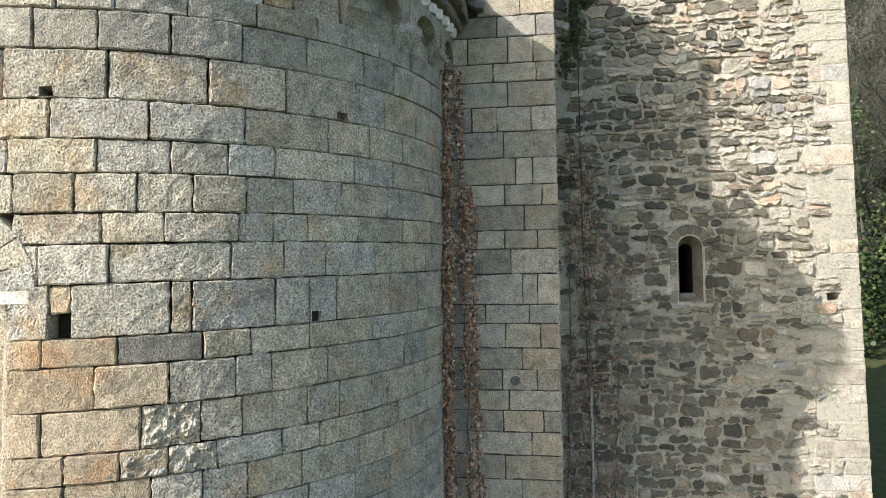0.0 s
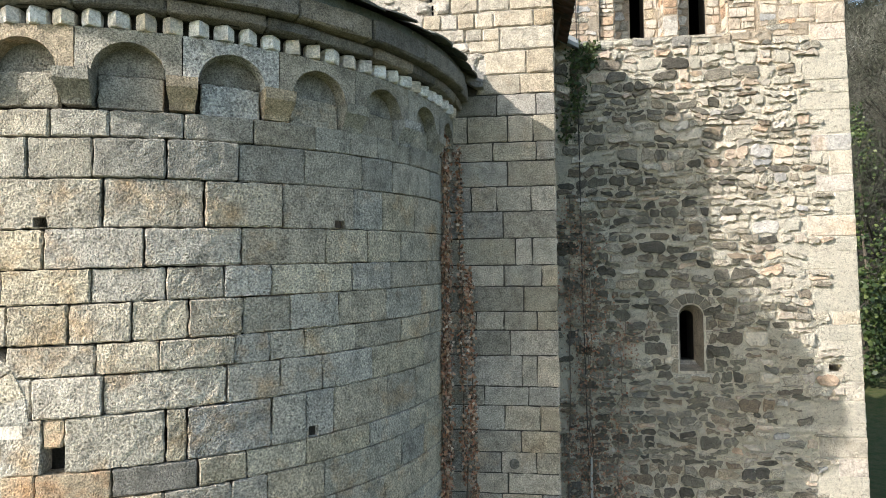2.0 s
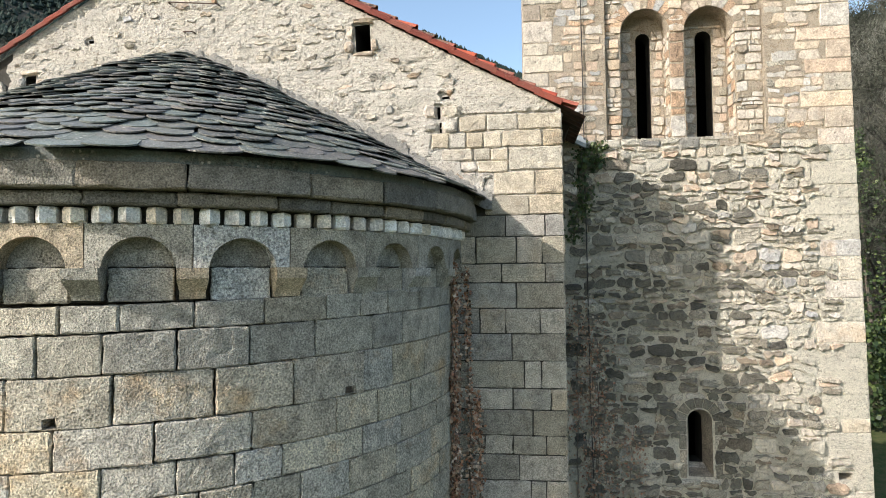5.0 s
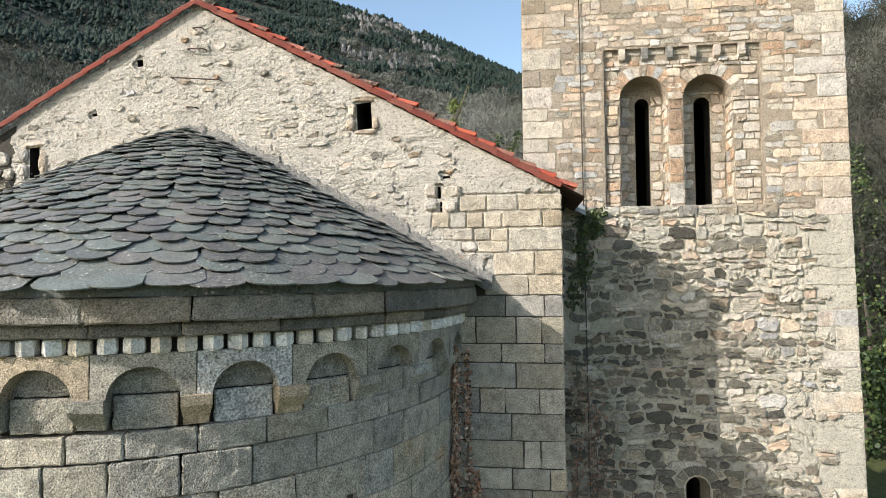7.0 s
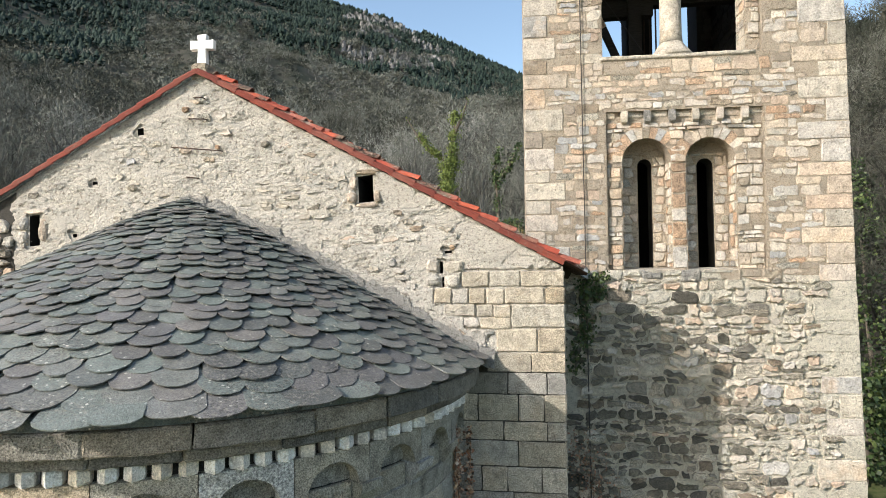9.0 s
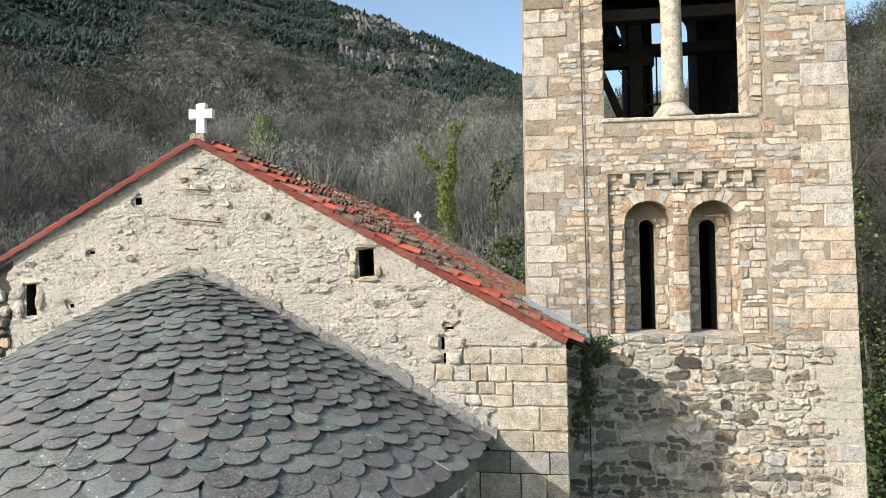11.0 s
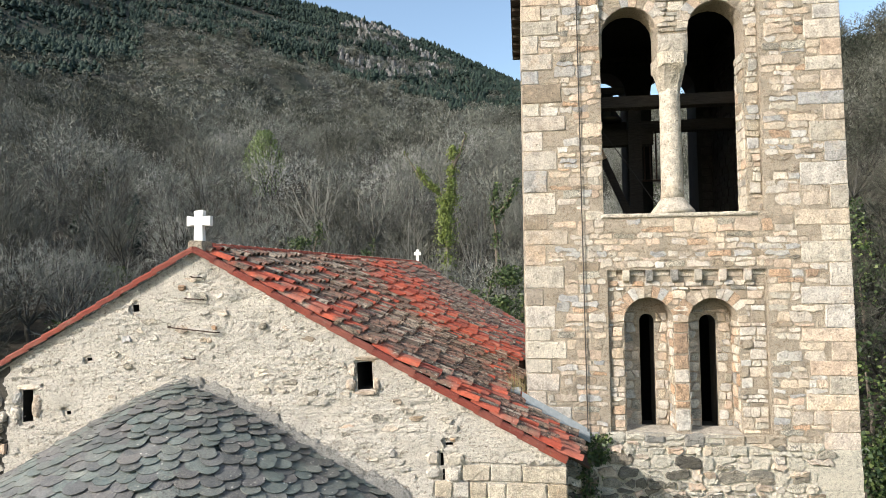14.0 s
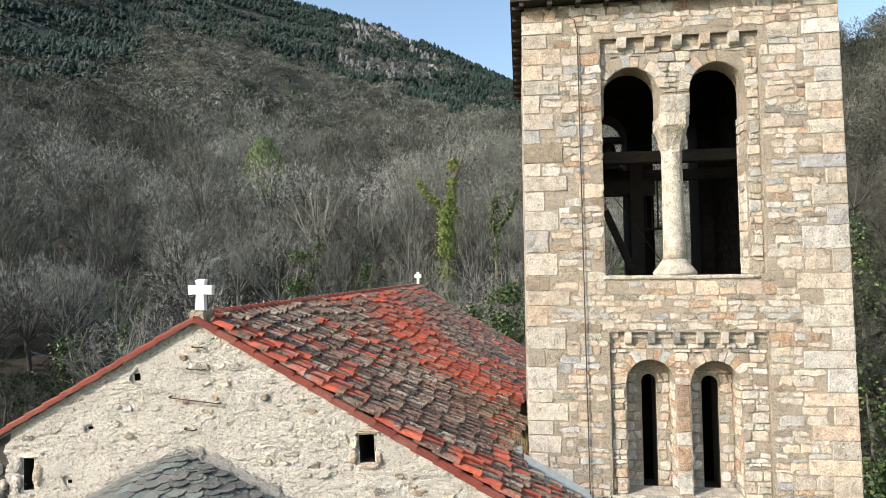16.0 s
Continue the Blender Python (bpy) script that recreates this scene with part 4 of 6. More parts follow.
# bare rubble where the render has fallen off under the verge
edge = [(-6.0, 9.9), (-3.46, 9.9), (-3.46, verge(3.46) - 0.04), (-6.0, verge(6.0) - 0.04)]
part("joint_bed", [(x, y, z) for y in (0.018, 0.06) for x, z in edge], [(0, 1, 2, 3), (7, 6, 5, 4), (0, 4, 5, 1), (1, 5, 6, 2), (2, 6, 7, 3), (3, 7, 4, 0)], JOINT, gable)
for poly in stone_cells(rows_of(-6.0, -3.4, 9.9, 12.0, (0.13, 0.24), (0.2, 0.45), 0.06), 0.6, ((-3.45, 0.0, 9.0, 12.0),)):
    if max(p[1] for p in poly) < verge(min(p[0] for p in poly)) - 0.02:
        vf = stone_poly(on_flat(0.018), poly, rnd(0.015, 0.06), rnd(0.03, 0.09), 0.02, -0.03, 0.15)
        if vf:
            part("stone", *vf, random.choice((SCHIST, RENDER, RENDER, RUBBLE)), gable)
# a white block and rough stones beside the broken cavity, and two smooth patches of mortar
for x0, x1, z0, z1, m in ((4.21, 4.56, 10.29, 10.52, CARVED), (4.23, 4.49, 10.07, 10.28, QUOIN), (3.93, 4.15, 10.3, 10.54, SCHIST), (3.92, 4.19, 10.09, 10.29, RENDER), (4.30, 4.42, 10.68, 10.76, REDSTONE), (3.3, 3.46, 10.4, 10.56, SCHIST), (0.30, 0.42, 12.42, 12.52, REDSTONE), (1.12, 1.28, 12.44, 12.56, RUBBLE), (-0.32, -0.14, 13.08, 13.2, REDSTONE), (-1.3, -1.1, 11.76, 11.88, OCHRE)):
    part("stone", *rubble(on_flat(0.02), x0, x1, z0, z1, 0.062, 0.15), m, gable)

# stones lining the small openings
for x0, x1, z0, z1 in ((2.62, 2.80, 11.46, 11.66), (2.66, 2.80, 11.68, 11.92), (3.07, 3.2, 11.47, 11.7), (2.7, 3.2, 11.93, 12.02), (2.75, 3.15, 11.38, 11.47), (-3.42, -3.19, 10.86, 11.1), (-3.36, -3.19, 11.12, 11.38), (-2.98, -2.8, 10.9, 11.36), (-3.3, -2.85, 11.40, 11.5)):
    part("stone", *rubble(on_flat(0.03), x0, x1, z0, z1, 0.07, 0.1), SCHIST, gable)


def quoin_course(z0, z1, joints, x0=4.30, soft=0.012, m=None):
    xs = [x0] + list(joints) + [6.12]
    for a, b in zip(xs, xs[1:]):
        part("quoin", *block(on_flat(0.03), a + 0.007, b - (0.007 if b < 6.1 else 0), z0 + 0.007, z1 - 0.007, 1.0, 0.03 + rnd(-0.006, 0.008), soft, 0.03 if b < 6.1 else 0.5, 0.003), m or QUOIN, gable)


part("joint_bed", *box_vf(4.4, 6.09, 0.014, 0.07, -0.25, 9.0), JOINT, gable, "dark recessed joints between the quoins")
part("joint_bed", *box_vf(4.95, 6.09, 0.015, 0.07, 9.002, 10.3), RENDER, gable)
for x0, x1, z0, z1, m in (
        (4.51, 4.94, 10.085, 10.33, QUOIN_PALE), (4.95, 5.435, 10.085, 10.335, QUOIN_PALE), (5.445, 6.12, 10.08, 10.33, QUOIN_PALE),
        (4.62, 4.885, 9.81, 10.06, QUOIN_PALE), (4.90, 5.18, 9.81, 10.05, QUOIN_PALE), (5.19, 5.81, 9.815, 10.07, QUOIN_PALE), (5.82, 6.12, 9.815, 10.07, OCHRE),
        (4.22, 4.72, 9.62, 9.81, CARVED), (4.74, 5.005, 9.61, 9.80, QUOIN_PALE), (5.015, 5.28, 9.59, 9.79, QUOIN_PALE), (5.29, 6.12, 9.44, 9.80, QUOIN_PALE),
        (4.80, 5.28, 9.42, 9.60, QUOIN_PALE), (5.05, 5.69, 9.06, 9.415, QUOIN_PALE), (5.70, 6.12, 9.065, 9.43, QUOIN),
        (3.91, 4.055, 9.83, 10.07, RENDER), (4.065, 4.345, 9.82, 10.07, QUOIN_PALE), (4.36, 4.61, 9.82, 10.06, RENDER)):
    part("quoin", *block(on_flat(0.03), x0, x1 - (0.0 if x1 < 6.1 else -0.003), z0, z1, 1.0, 0.045 + rnd(-0.008, 0.012), 0.022, 0.03 if x1 < 6.1 else 0.5, 0.004, None, 0.08, 0.007), m, gable)
for x0, x1, z0, z1 in ((4.27, 4.5, 9.46, 9.6), (4.5, 4.79, 9.44, 9.6), (4.79, 5.04, 9.31, 9.42), (4.4, 4.62, 9.3, 9.44), (4.62, 4.79, 9.28, 9.43)):
    part("stone", *rubble(on_flat(0.03), x0, x1, z0, z1, 0.05, 0.1), random.choice((RENDER, SCHIST)), gable)
quoin_course(8.74, 9.05, (5.59,), 4.9)
for z0, z1, js in ((8.40, 8.74, (5.22, 5.83)), (7.98, 8.40, (4.75, 5.38, 5.78)), (7.68, 7.98, (5.15, 5.82)), (7.28, 7.68, (5.37,)), (6.89, 7.28, (4.8, 5.2, 5.73)), (6.47, 6.89, (5.29,)), (6.05, 6.47, (5.48, 5.74)), (5.72, 6.05, (5.30, 5.88)), (5.33, 5.72, (5.60,)), (5.04, 5.33, (4.85, 5.29, 5.80)), (4.65, 5.04, (5.38,)), (4.17, 4.65, (5.56, 5.79)), (3.88, 4.17, (4.97, 5.65)), (3.50, 3.88, (5.28, 5.82)), (3.17, 3.50, (5.53,)), (2.85, 3.17, (5.22, 5.76)), (2.54, 2.85, (5.32,)), (2.21, 2.54, (5.23, 5.84)), (1.86, 2.21, (5.66,)), (1.49, 1.86, (5.25,)), (1.1, 1.49, (4.9, 5.5)), (0.7, 1.1, (5.3,)), (0.3, 0.7, (5.1, 5.7)), (-0.1, 0.3, (5.4,))):
    quoin_course(z0, z1, js)
part("drain_ring", *turned([(0.075, 0), (0.075, 0.02), (0.045, 0.022), (0.04, -0.05)], 18), GRANITE_DARK, gable, "round stained drain mouth")
drain = bpy.data.objects["drain_ring"]
drain.matrix_basis = pose(5.42, -0.006, 3.0, 90, 0, 0)


def ridge_z(y):
    return 13.80 + 0.0145 * y


EAVE_X, EAVE_Z = 6.46, 10.25


def on_roof(s, d, y, n):
    """A place on the roof: side, way down the slope, along the nave, above the plane."""
    x = d * 0.877
    top = ridge_z(y)
    slope = (top - EAVE_Z) / EAVE_X
    k = math.hypot(1, slope)
    return (s * (x + n * slope / k), y, top - x * slope + n / k)


slab = Bag()
for s in (1, -1):
    cells = ((0.86, 2.2, 7.2), (2.2, 8.15, 6.3), (8.15, LEN, 7.3)) if s > 0 else ((0.86, LEN, 7.35),)
    for y0, y1, d1 in cells:
        v = [on_roof(s, d, y, n) for n in (-0.02, -0.16) for d, y in ((0, y0), (d1, y0), (d1, y1), (0, y1))]
        slab.add(v, [(0, 1, 2, 3), (7, 6, 5, 4), (0, 4, 5, 1), (1, 5, 6, 2), (2, 6, 7, 3), (3, 7, 4, 0)])
roof = slab.put("roof", EAVE_WOOD, nave, "pitched roof of old red and lichened clay tiles")


def canal(s, d, y, w, length, n0, n1, up=1, seg=7):
    """A half-round clay tile, its tail at way d; up = -1 lies hollow side up."""
    v, f = [], []
    th = 0.016
    for e, (dd, wk, nn) in enumerate(((d - length, 0.86, n0), (d, 1.0, n1))):
        for rr in (1.0, 1.0 - 2 * th / w):
            for k in range(seg + 1):
                a = math.pi * (0.04 + 0.92 * k / seg)
                v.append(on_roof(s, max(0, dd), y + w / 2 * wk * rr * math.cos(a), nn + up * w * (0.5 if up > 0 else 0.3) * wk * rr * math.sin(a)))
    m = seg + 1
    for k in range(seg):
        f += [(k, k + 1, 2 * m + k + 1, 2 * m + k), (m + k + 1, m + k, 3 * m + k, 3 * m + k + 1), (2 * m + k, 2 * m + k + 1, 3 * m + k + 1, 3 * m + k)]
    f += [(0, 2 * m, 3 * m, m), (m - 1, 2 * m - 1, 4 * m - 1, 3 * m - 1)]
    return v, f


covers, pans = Bag(), Bag()
PITCH, SHOW = 0.252, 0.365
picked = 0
for col in range(int((LEN - 0.25) / PITCH)):
    y = 0.13 + col * PITCH
    if col % 3 == 0:
        shift = rnd(-0.13, 0.13)
    last = 7.38 if not 2.0 < y < 8.3 else 6.26
    d = SHOW * 0.9 + shift
    pans.add(*canal(1, last, y + PITCH / 2, 0.20, last - 0.05, 0.055, 0.06, -1, 3))
    while d < last + 0.12:
        tail = min(d + rnd(-0.02, 0.02), last + 0.06)
        vf = canal(1, tail, y + rnd(-0.012, 0.012), rnd(0.175, 0.2), 0.47, 0.02, rnd(0.06, 0.1))
        if picked < 300 and y < 4.2 and d > 0.3:
            part("tile", *vf, TILE, roof)
            picked += 1
        else:
            covers.add(*vf)
        d += SHOW
covers.put("tiles", TILE, roof, "further clay tiles", False, "stuff")
pans.put("pan_tiles", PAN, roof, "hollow-side-up clay tiles between the rows", True, "stuff")


def verge_tile(s, d):
    """An edge tile: a red flange down the face of the gable and a roll on top."""
    v, f = [], []
    prof = ((-0.085, -0.05), (-0.105, -0.05), (-0.105, 0.02), (-0.08, 0.05), (-0.045, 0.055), (-0.01, 0.05), (0.02, 0.02), (0.01, 0.015), (-0.015, 0.035), (-0.045, 0.038), (-0.07, 0.03), (-0.085, 0.01))
    for e, dd in enumerate((d - 0.45, d)):
        for y, n in prof:
            v.append(on_roof(s, max(0.0, dd), y + (0.006 if e == 0 else 0), n + (-0.004 if e == 0 else 0.02)))
    m = len(prof)
    f = [(k, (k + 1) % m, m + (k + 1) % m, m + k) for k in range(m)] + [tuple(reversed(range(m))), tuple(range(m, 2 * m))]
    return v, f


for s in (1, -1):
    for k in range(18):
        part("verge_tile", *verge_tile(s, 0.43 + 0.385 * k + rnd(-0.015, 0.015)), VERGE, roof, "red verge tile over the gable edge")


def ridge_tile(y):
    v, f = [], []
    for e, (yy, rr, up) in enumerate(((y + 0.42, 0.125, 0.0), (y, 0.145, 0.012))):
        z = ridge_z(yy) + 0.005 + up
        for q in (1.0, 0.88):
            for k in range(9):
                a = math.pi * (k / 8)
                v.append((rr * q * 1.15 * math.cos(a), yy, z + rr * q * math.sin(a) * 0.95 - 0.02))
    for k in range(8):
        f += [(k + 1, k, 18 + k, 19 + k), (9 + k, 10 + k, 28 + k, 27 + k), (18 + k, 27 + k, 28 + k, 19 + k)]
    return v, f


y = 0.16
while y < LEN - 0.3:
    part("ridge_tile", *ridge_tile(y), VERGE, roof, "", True)
    part("mortar_knob", *turned([(0.014, 0.0), (0.018, 0.012), (0.012, 0.026), (0.004, 0.03)], 7, (0, y + 0.01, ridge_z(y) + 0.122)), FLASH, roof)
    y += 0.36


def wall_strip():
    """Lead flashing where the roof runs against the tower's face."""
    v, f = [], []
    for k in range(13):
        x = 5.45 + 1.25 * k / 12
        z = ridge_z(2.1) - x * (ridge_z(2.1) - EAVE_Z) / EAVE_X
        v += [(x, 2.07, z + 0.13), (x, 2.12, z + 0.155), (x, 2.19, z + 0.27), (x, 2.21, z + 0.27), (x, 2.21, z + 0.05), (x, 2.07, z + 0.05)]
    for k in range(12):
        for j in range(6):
            f.append((6 * k + j, 6 * k + 6 + j, 6 * k + 6 + (j + 1) % 6, 6 * k + (j + 1) % 6))
    f += [(5, 4, 3, 2, 1, 0), tuple(72 + j for j in range(6))]
    return v, f


part("flashing", *wall_strip(), LEAD, roof, "pale grey flashing against the tower")
gut = Bag()
for k in range(4):
    gut.add(*box_vf(5.16, 5.42, 2.35 + 0.12 * k, 2.42 + 0.12 * k, 10.98, 11.06))
gut.put("flashing", LEAD, roof, "grey clamps at the tower corner")

# crosses and iron


def cross(name, at, h, w, t, label):
    x, y, z = at
    a = w * 0.19
    arm0, arm1 = h * 0.52, h * 0.80
    out = [(-a * 1.05, 0), (a * 1.05, 0), (a * 0.9, arm0), (w / 2, arm0 - 0.012), (w / 2, arm1 + 0.012), (a * 0.95, arm1), (a * 1.1, h), (0.3 * a, h + 0.008), (-a * 1.1, h - 0.01), (-a * 0.95, arm1), (-w / 2, arm1 + 0.012), (-w / 2, arm0 - 0.012), (-a * 0.9, arm0)]
    n = len(out)
    v = [(x + u, y - t / 2, z + q) for u, q in out] + [(x + u, y + t / 2, z + q) for u, q in out]
    f = [tuple(range(n)), tuple(reversed(range(n, 2 * n)))] + [(k + n, k, (k + 1) % n, (k + 1) % n + n) for k in range(n)][::1]
    me = mesh_of(name, v, f, MARBLE)
    bm = bmesh.new()
    bm.from_mesh(me)
    bmesh.ops.recalc_face_normals(bm, faces=bm.faces)
    bmesh.ops.bevel(bm, geom=[e for e in bm.edges if e.calc_length() < t * 1.01 and e.calc_length() > t * 0.99 or True], offset=0.008, segments=1, affect="EDGES")
    bm.to_mesh(me)
    bm.free()
    return tagged(new(name, me), label, "cross")


big = cross("stone_cross", (0.035, 0.08, 13.93), 0.53, 0.43, 0.10, "white marble cross on the gable's peak")
part("iron_stay", *tube([(0.10, 0.14, 13.85), (0.10, 0.15, 14.2)], 0.012), IRON, big, "thin rusty stay")
part("socket", *block(on_flat(0.05), -0.13, 0.16, 13.66, 13.94, 1.0, 0.08, 0.03, 0.2, 0.01), RUBBLE, big, "rough stone socket")
cross("stone_cross", (0.0, LEN - 0.05, ridge_z(LEN) + 0.1), 0.62, 0.36, 0.08, "small white cross at the far end of the ridge")
for x0, x1, z, drop in ((-0.05, 0.12, 13.34, 0.02), (-0.14, 0.17, 12.98, 0.03), (-0.44, 0.457, 12.5, 0.10), (-0.16, 0.02, 11.98, 0.03)):
    hook = part("iron_bracket", *tube([(x0, 0.06, z), (x0, -0.07, z - 0.01), (x0 + 0.03, -0.09, z - 0.015), (x1 - 0.03, -0.09, z - drop), (x1, -0.07, z - drop), (x1, 0.06, z - drop)], 0.011), IRON)
    tagged(hook, "thin rusty iron bracket let into the gable", "bracket", "brackets in the gable")

# ---- bell tower ----
T = 2.215
tower = thing("bell_tower", "square stone bell tower with twin round-arched openings", "bell tower", (8.5, 5.1, 0))


def prism(z0, z1, xr0, xr1):
    v = [(5.555, T, z0), (xr0, T, z0), (xr0, 8.1, z0), (5.555, 8.1, z0), (5.555, T, z1), (xr1, T, z1), (xr1, 8.1, z1), (5.555, 8.1, z1)]
    return v, [(3, 2, 1, 0), (4, 5, 6, 7), (0, 1, 5, 4), (1, 2, 6, 5), (2, 3, 7, 6), (3, 0, 4, 7)]


lower = part("lower_wall", *prism(-0.3, 10.22, 11.62, 11.45), MORTAR, tower, "lower walls of field stones in thick pale mortar")
cut(lower, [box_vf(6.5, 10.6, 3.1, 7.2, 0.5, 10.5), splay(outline(8.40, 8.88, 4.06, 5.34), outline(8.55, 8.79, 4.22, 5.18), T - 0.1, T + 0.42), splay(outline(8.55, 8.79, 4.22, 5.18), outline(8.55, 8.79, 4.22, 5.18), T + 0.3, 3.3), box_vf(10.98, 11.21, T - 0.1, T + 0.5, 4.10, 4.24)])
upper = part("upper_wall", *prism(10.22, 19.78, 11.45, 11.39), TAN_MORTAR, tower, "upper walls of roughly squared warm-toned stones")
P = T + 0.085
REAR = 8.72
N0 = T + 0.47
cut(upper, [
    box_vf(6.5, 10.6, 3.1, 7.2, 10.0, 13.9), box_vf(6.5, 10.6, 2.76, 7.2, 14.2, 19.4),
    box_vf(7.10, 9.96, T - 0.2, P, 10.34, 13.38), box_vf(7.05, 9.97, T - 0.2, P, 14.45, 19.06),
    splay(outline(7.40, 8.30, 10.335, 12.86), outline(7.40, 8.30, 10.335, 12.86), T - 0.1, N0),
    splay(outline(8.57, 9.47, 10.335, 12.84), outline(8.57, 9.47, 10.335, 12.84), T - 0.1, N0),
    splay(outline(7.75, 8.02, 10.38, 12.53), outline(7.75, 8.02, 10.38, 12.53), N0 - 0.1, 3.3),
    splay(outline(8.87, 9.17, 10.38, 12.51), outline(8.87, 9.17, 10.38, 12.51), N0 - 0.1, 3.3),
    box_vf(7.07, 9.70, T - 0.2, 3.4, 14.452, 17.54),
    splay(outline(7.11, 8.14, 17.0, 18.50), outline(7.11, 8.14, 17.0, 18.50), T - 0.2, 3.4),
    splay(outline(8.72, 9.73, 17.0, 18.52), outline(8.72, 9.73, 17.0, 18.52), T - 0.2, 3.4),
    splay(outline(REAR - 1.5, REAR - 0.33, 14.452, 18.87), outline(REAR - 1.5, REAR - 0.33, 14.452, 18.87), 7.0, 8.4),
    splay(outline(REAR + 0.33, REAR + 1.5, 14.452, 18.87), outline(REAR + 0.33, REAR + 1.5, 14.452, 18.87), 7.0, 8.4),
])
# Tower's inner faces painted near black, as the shade inside.
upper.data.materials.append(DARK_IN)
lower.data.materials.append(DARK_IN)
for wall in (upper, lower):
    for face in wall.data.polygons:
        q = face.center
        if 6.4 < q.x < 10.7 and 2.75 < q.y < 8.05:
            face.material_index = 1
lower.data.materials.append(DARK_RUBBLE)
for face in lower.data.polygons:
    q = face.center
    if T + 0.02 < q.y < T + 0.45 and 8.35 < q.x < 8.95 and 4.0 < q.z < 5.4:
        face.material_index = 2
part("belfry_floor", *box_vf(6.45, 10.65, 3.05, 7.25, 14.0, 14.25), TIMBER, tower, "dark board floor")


def column(name, x, y, z0, cap0, cap1, r, parent, label):
    """A round shaft on a spreading base, under a block capital that widens upwards."""
    shaft = part(name, *turned([(r * 1.08, z0 + 0.3), (r, z0 + 0.5), (r * 0.93, cap0 - 0.1), (r * 0.97, cap0 + 0.02)], 24, (x, y, 0)), CARVED, parent, label, True)
    part("base", *turned([(r * 1.95, z0), (r * 1.98, z0 + 0.06), (r * 1.72, z0 + 0.13), (r * 1.62, z0 + 0.15), (r * 1.28, z0 + 0.25), (r * 1.08, z0 + 0.31)], 22, (x, y, 0)), CARVED, shaft, "spreading weathered base", True)
    v, f = [], []
    rows = ((cap0, 0.9, 0.9, 0.75), (cap0 + 0.12, 1.02, 1.05, 0.8), (cap0 + 0.3, 1.12, 1.5, 0.88), (cap0 + 0.42, 1.26, 1.9, 0.95), (cap0 + 0.46, 1.32, 2.0, 1.0), (cap1, 1.36, 2.0, 1.0))
    for z, kx, ky, sq in rows:
        for k in range(16):
            a = 2 * math.pi * (k + 0.5) / 16
            c, s = math.cos(a), math.sin(a)
            e = 2 + 6 * max(0, sq - 0.72) / 0.28
            g = (abs(c) ** e + abs(s) ** e) ** (-1 / e)
            v.append((x + r * kx * c * g + rnd(-0.012, 0.012), y + r * ky * s * g + rnd(-0.012, 0.012), z + rnd(-0.012, 0.012)))
    for i in range(len(rows) - 1):
        for k in range(16):
            a, b = 16 * i + k, 16 * i + (k + 1) % 16
            f.append((a, b, b + 16, a + 16))
    f += [tuple(reversed(range(16))), tuple(range(80, 96))]
    part("capital", v, f, CARVED, shaft, "block capital widening upwards")
    return shaft


column("column", 8.42, T + 0.36, 14.45, 16.85, 17.545, 0.205, tower, "pale carved stone column between the bell openings")
part("impost_stone", *block(on_flat(P), 8.16, 8.72, 17.54, 17.93, 1.0, 0.02, 0.03, 0.1, 0.01), CARVED, upper, "pale impost block", True)

# places on the front that stay free of wall stones: boxes and round-headed openings
FREE = ((7.07, 9.99, 14.42, 19.1), (7.07, 9.98, 10.22, 13.42), (8.34, 8.94, 4.0, 5.40), (10.94, 11.25, 4.06, 4.28))
low_count = up_count = 0


def masonry(parent, place, seeds, squash, gap, proud, mats, free, limit, near, rest, inside, rough=0.008, sunk=-0.03, worn=0.06):
    """Fills a wall face with irregular stones; the first few that lie near are parts of their own."""
    made = 0
    for poly in stone_cells(seeds, squash, free) if squash else shut_out(seeds, free):
        for nx, nz, px, pz in ((1, 0, inside[0], 0), (-1, 0, inside[1], 0), (0, 1, 0, inside[2]), (0, -1, 0, inside[3])):
            if len(poly) >= 3:
                poly = clip(poly, px, pz, nx, nz)
        if len(poly) < 3:
            continue
        vf = stone_poly(place, poly, gap * rnd(0.5, 1.6), proud * rnd(0.55, 1.45), rough, sunk, worn)
        if not vf:
            continue
        m = mats(*poly[0]) if callable(mats) else random.choice(mats)
        if made < limit and near(*poly[0]):
            part("stone", *vf, m, parent)
            made += 1
        else:
            rest.setdefault(m.name, (m, Bag()))[1].add(*vf)
    return made


def courses(x0, x1, z0, z1, heights, widths, wild=0.035):
    """Polygons of roughly squared stones in uneven courses; some are split into thinner ones."""
    out = []
    z = z0
    while z < z1:
        h = random.choice(heights) * rnd(0.85, 1.15)
        x = x0 - rnd(0, 0.3)
        while x < x1:
            w = rnd(*widths) * (1.0 if h < 0.2 else 1.25)

            def edge(u, base):
                return base + wild * noise.noise(Vector((u * 2.2, base * 3, 7)))

            a, b = x, x + w
            s0, s1 = rnd(-0.02, 0.02), rnd(-0.02, 0.02)
            cells = [(0.0, 1.0)] if h < 0.2 or rnd(0, 1) < 0.55 else [(0.0, rnd(0.35, 0.65))]
            if cells[0][1] < 1.0:
                cells.append((cells[0][1], 1.0))
            for p, q in cells:
                lo0, lo1 = edge(a, z) + h * p, edge(b, z) + h * p
                hi0, hi1 = edge(a, z + h) - h * (1 - q), edge(b, z + h) - h * (1 - q)
                out.append([(a + s0, lo0), ((a + b) / 2, (lo0 + lo1) / 2 + rnd(-0.01, 0.01)), (b + s1, lo1), (b - s1, hi1), ((a + b) / 2, (hi0 + hi1) / 2 + rnd(-0.012, 0.012)), (a - s0, hi0)])
            x = b
        z += h
    return out


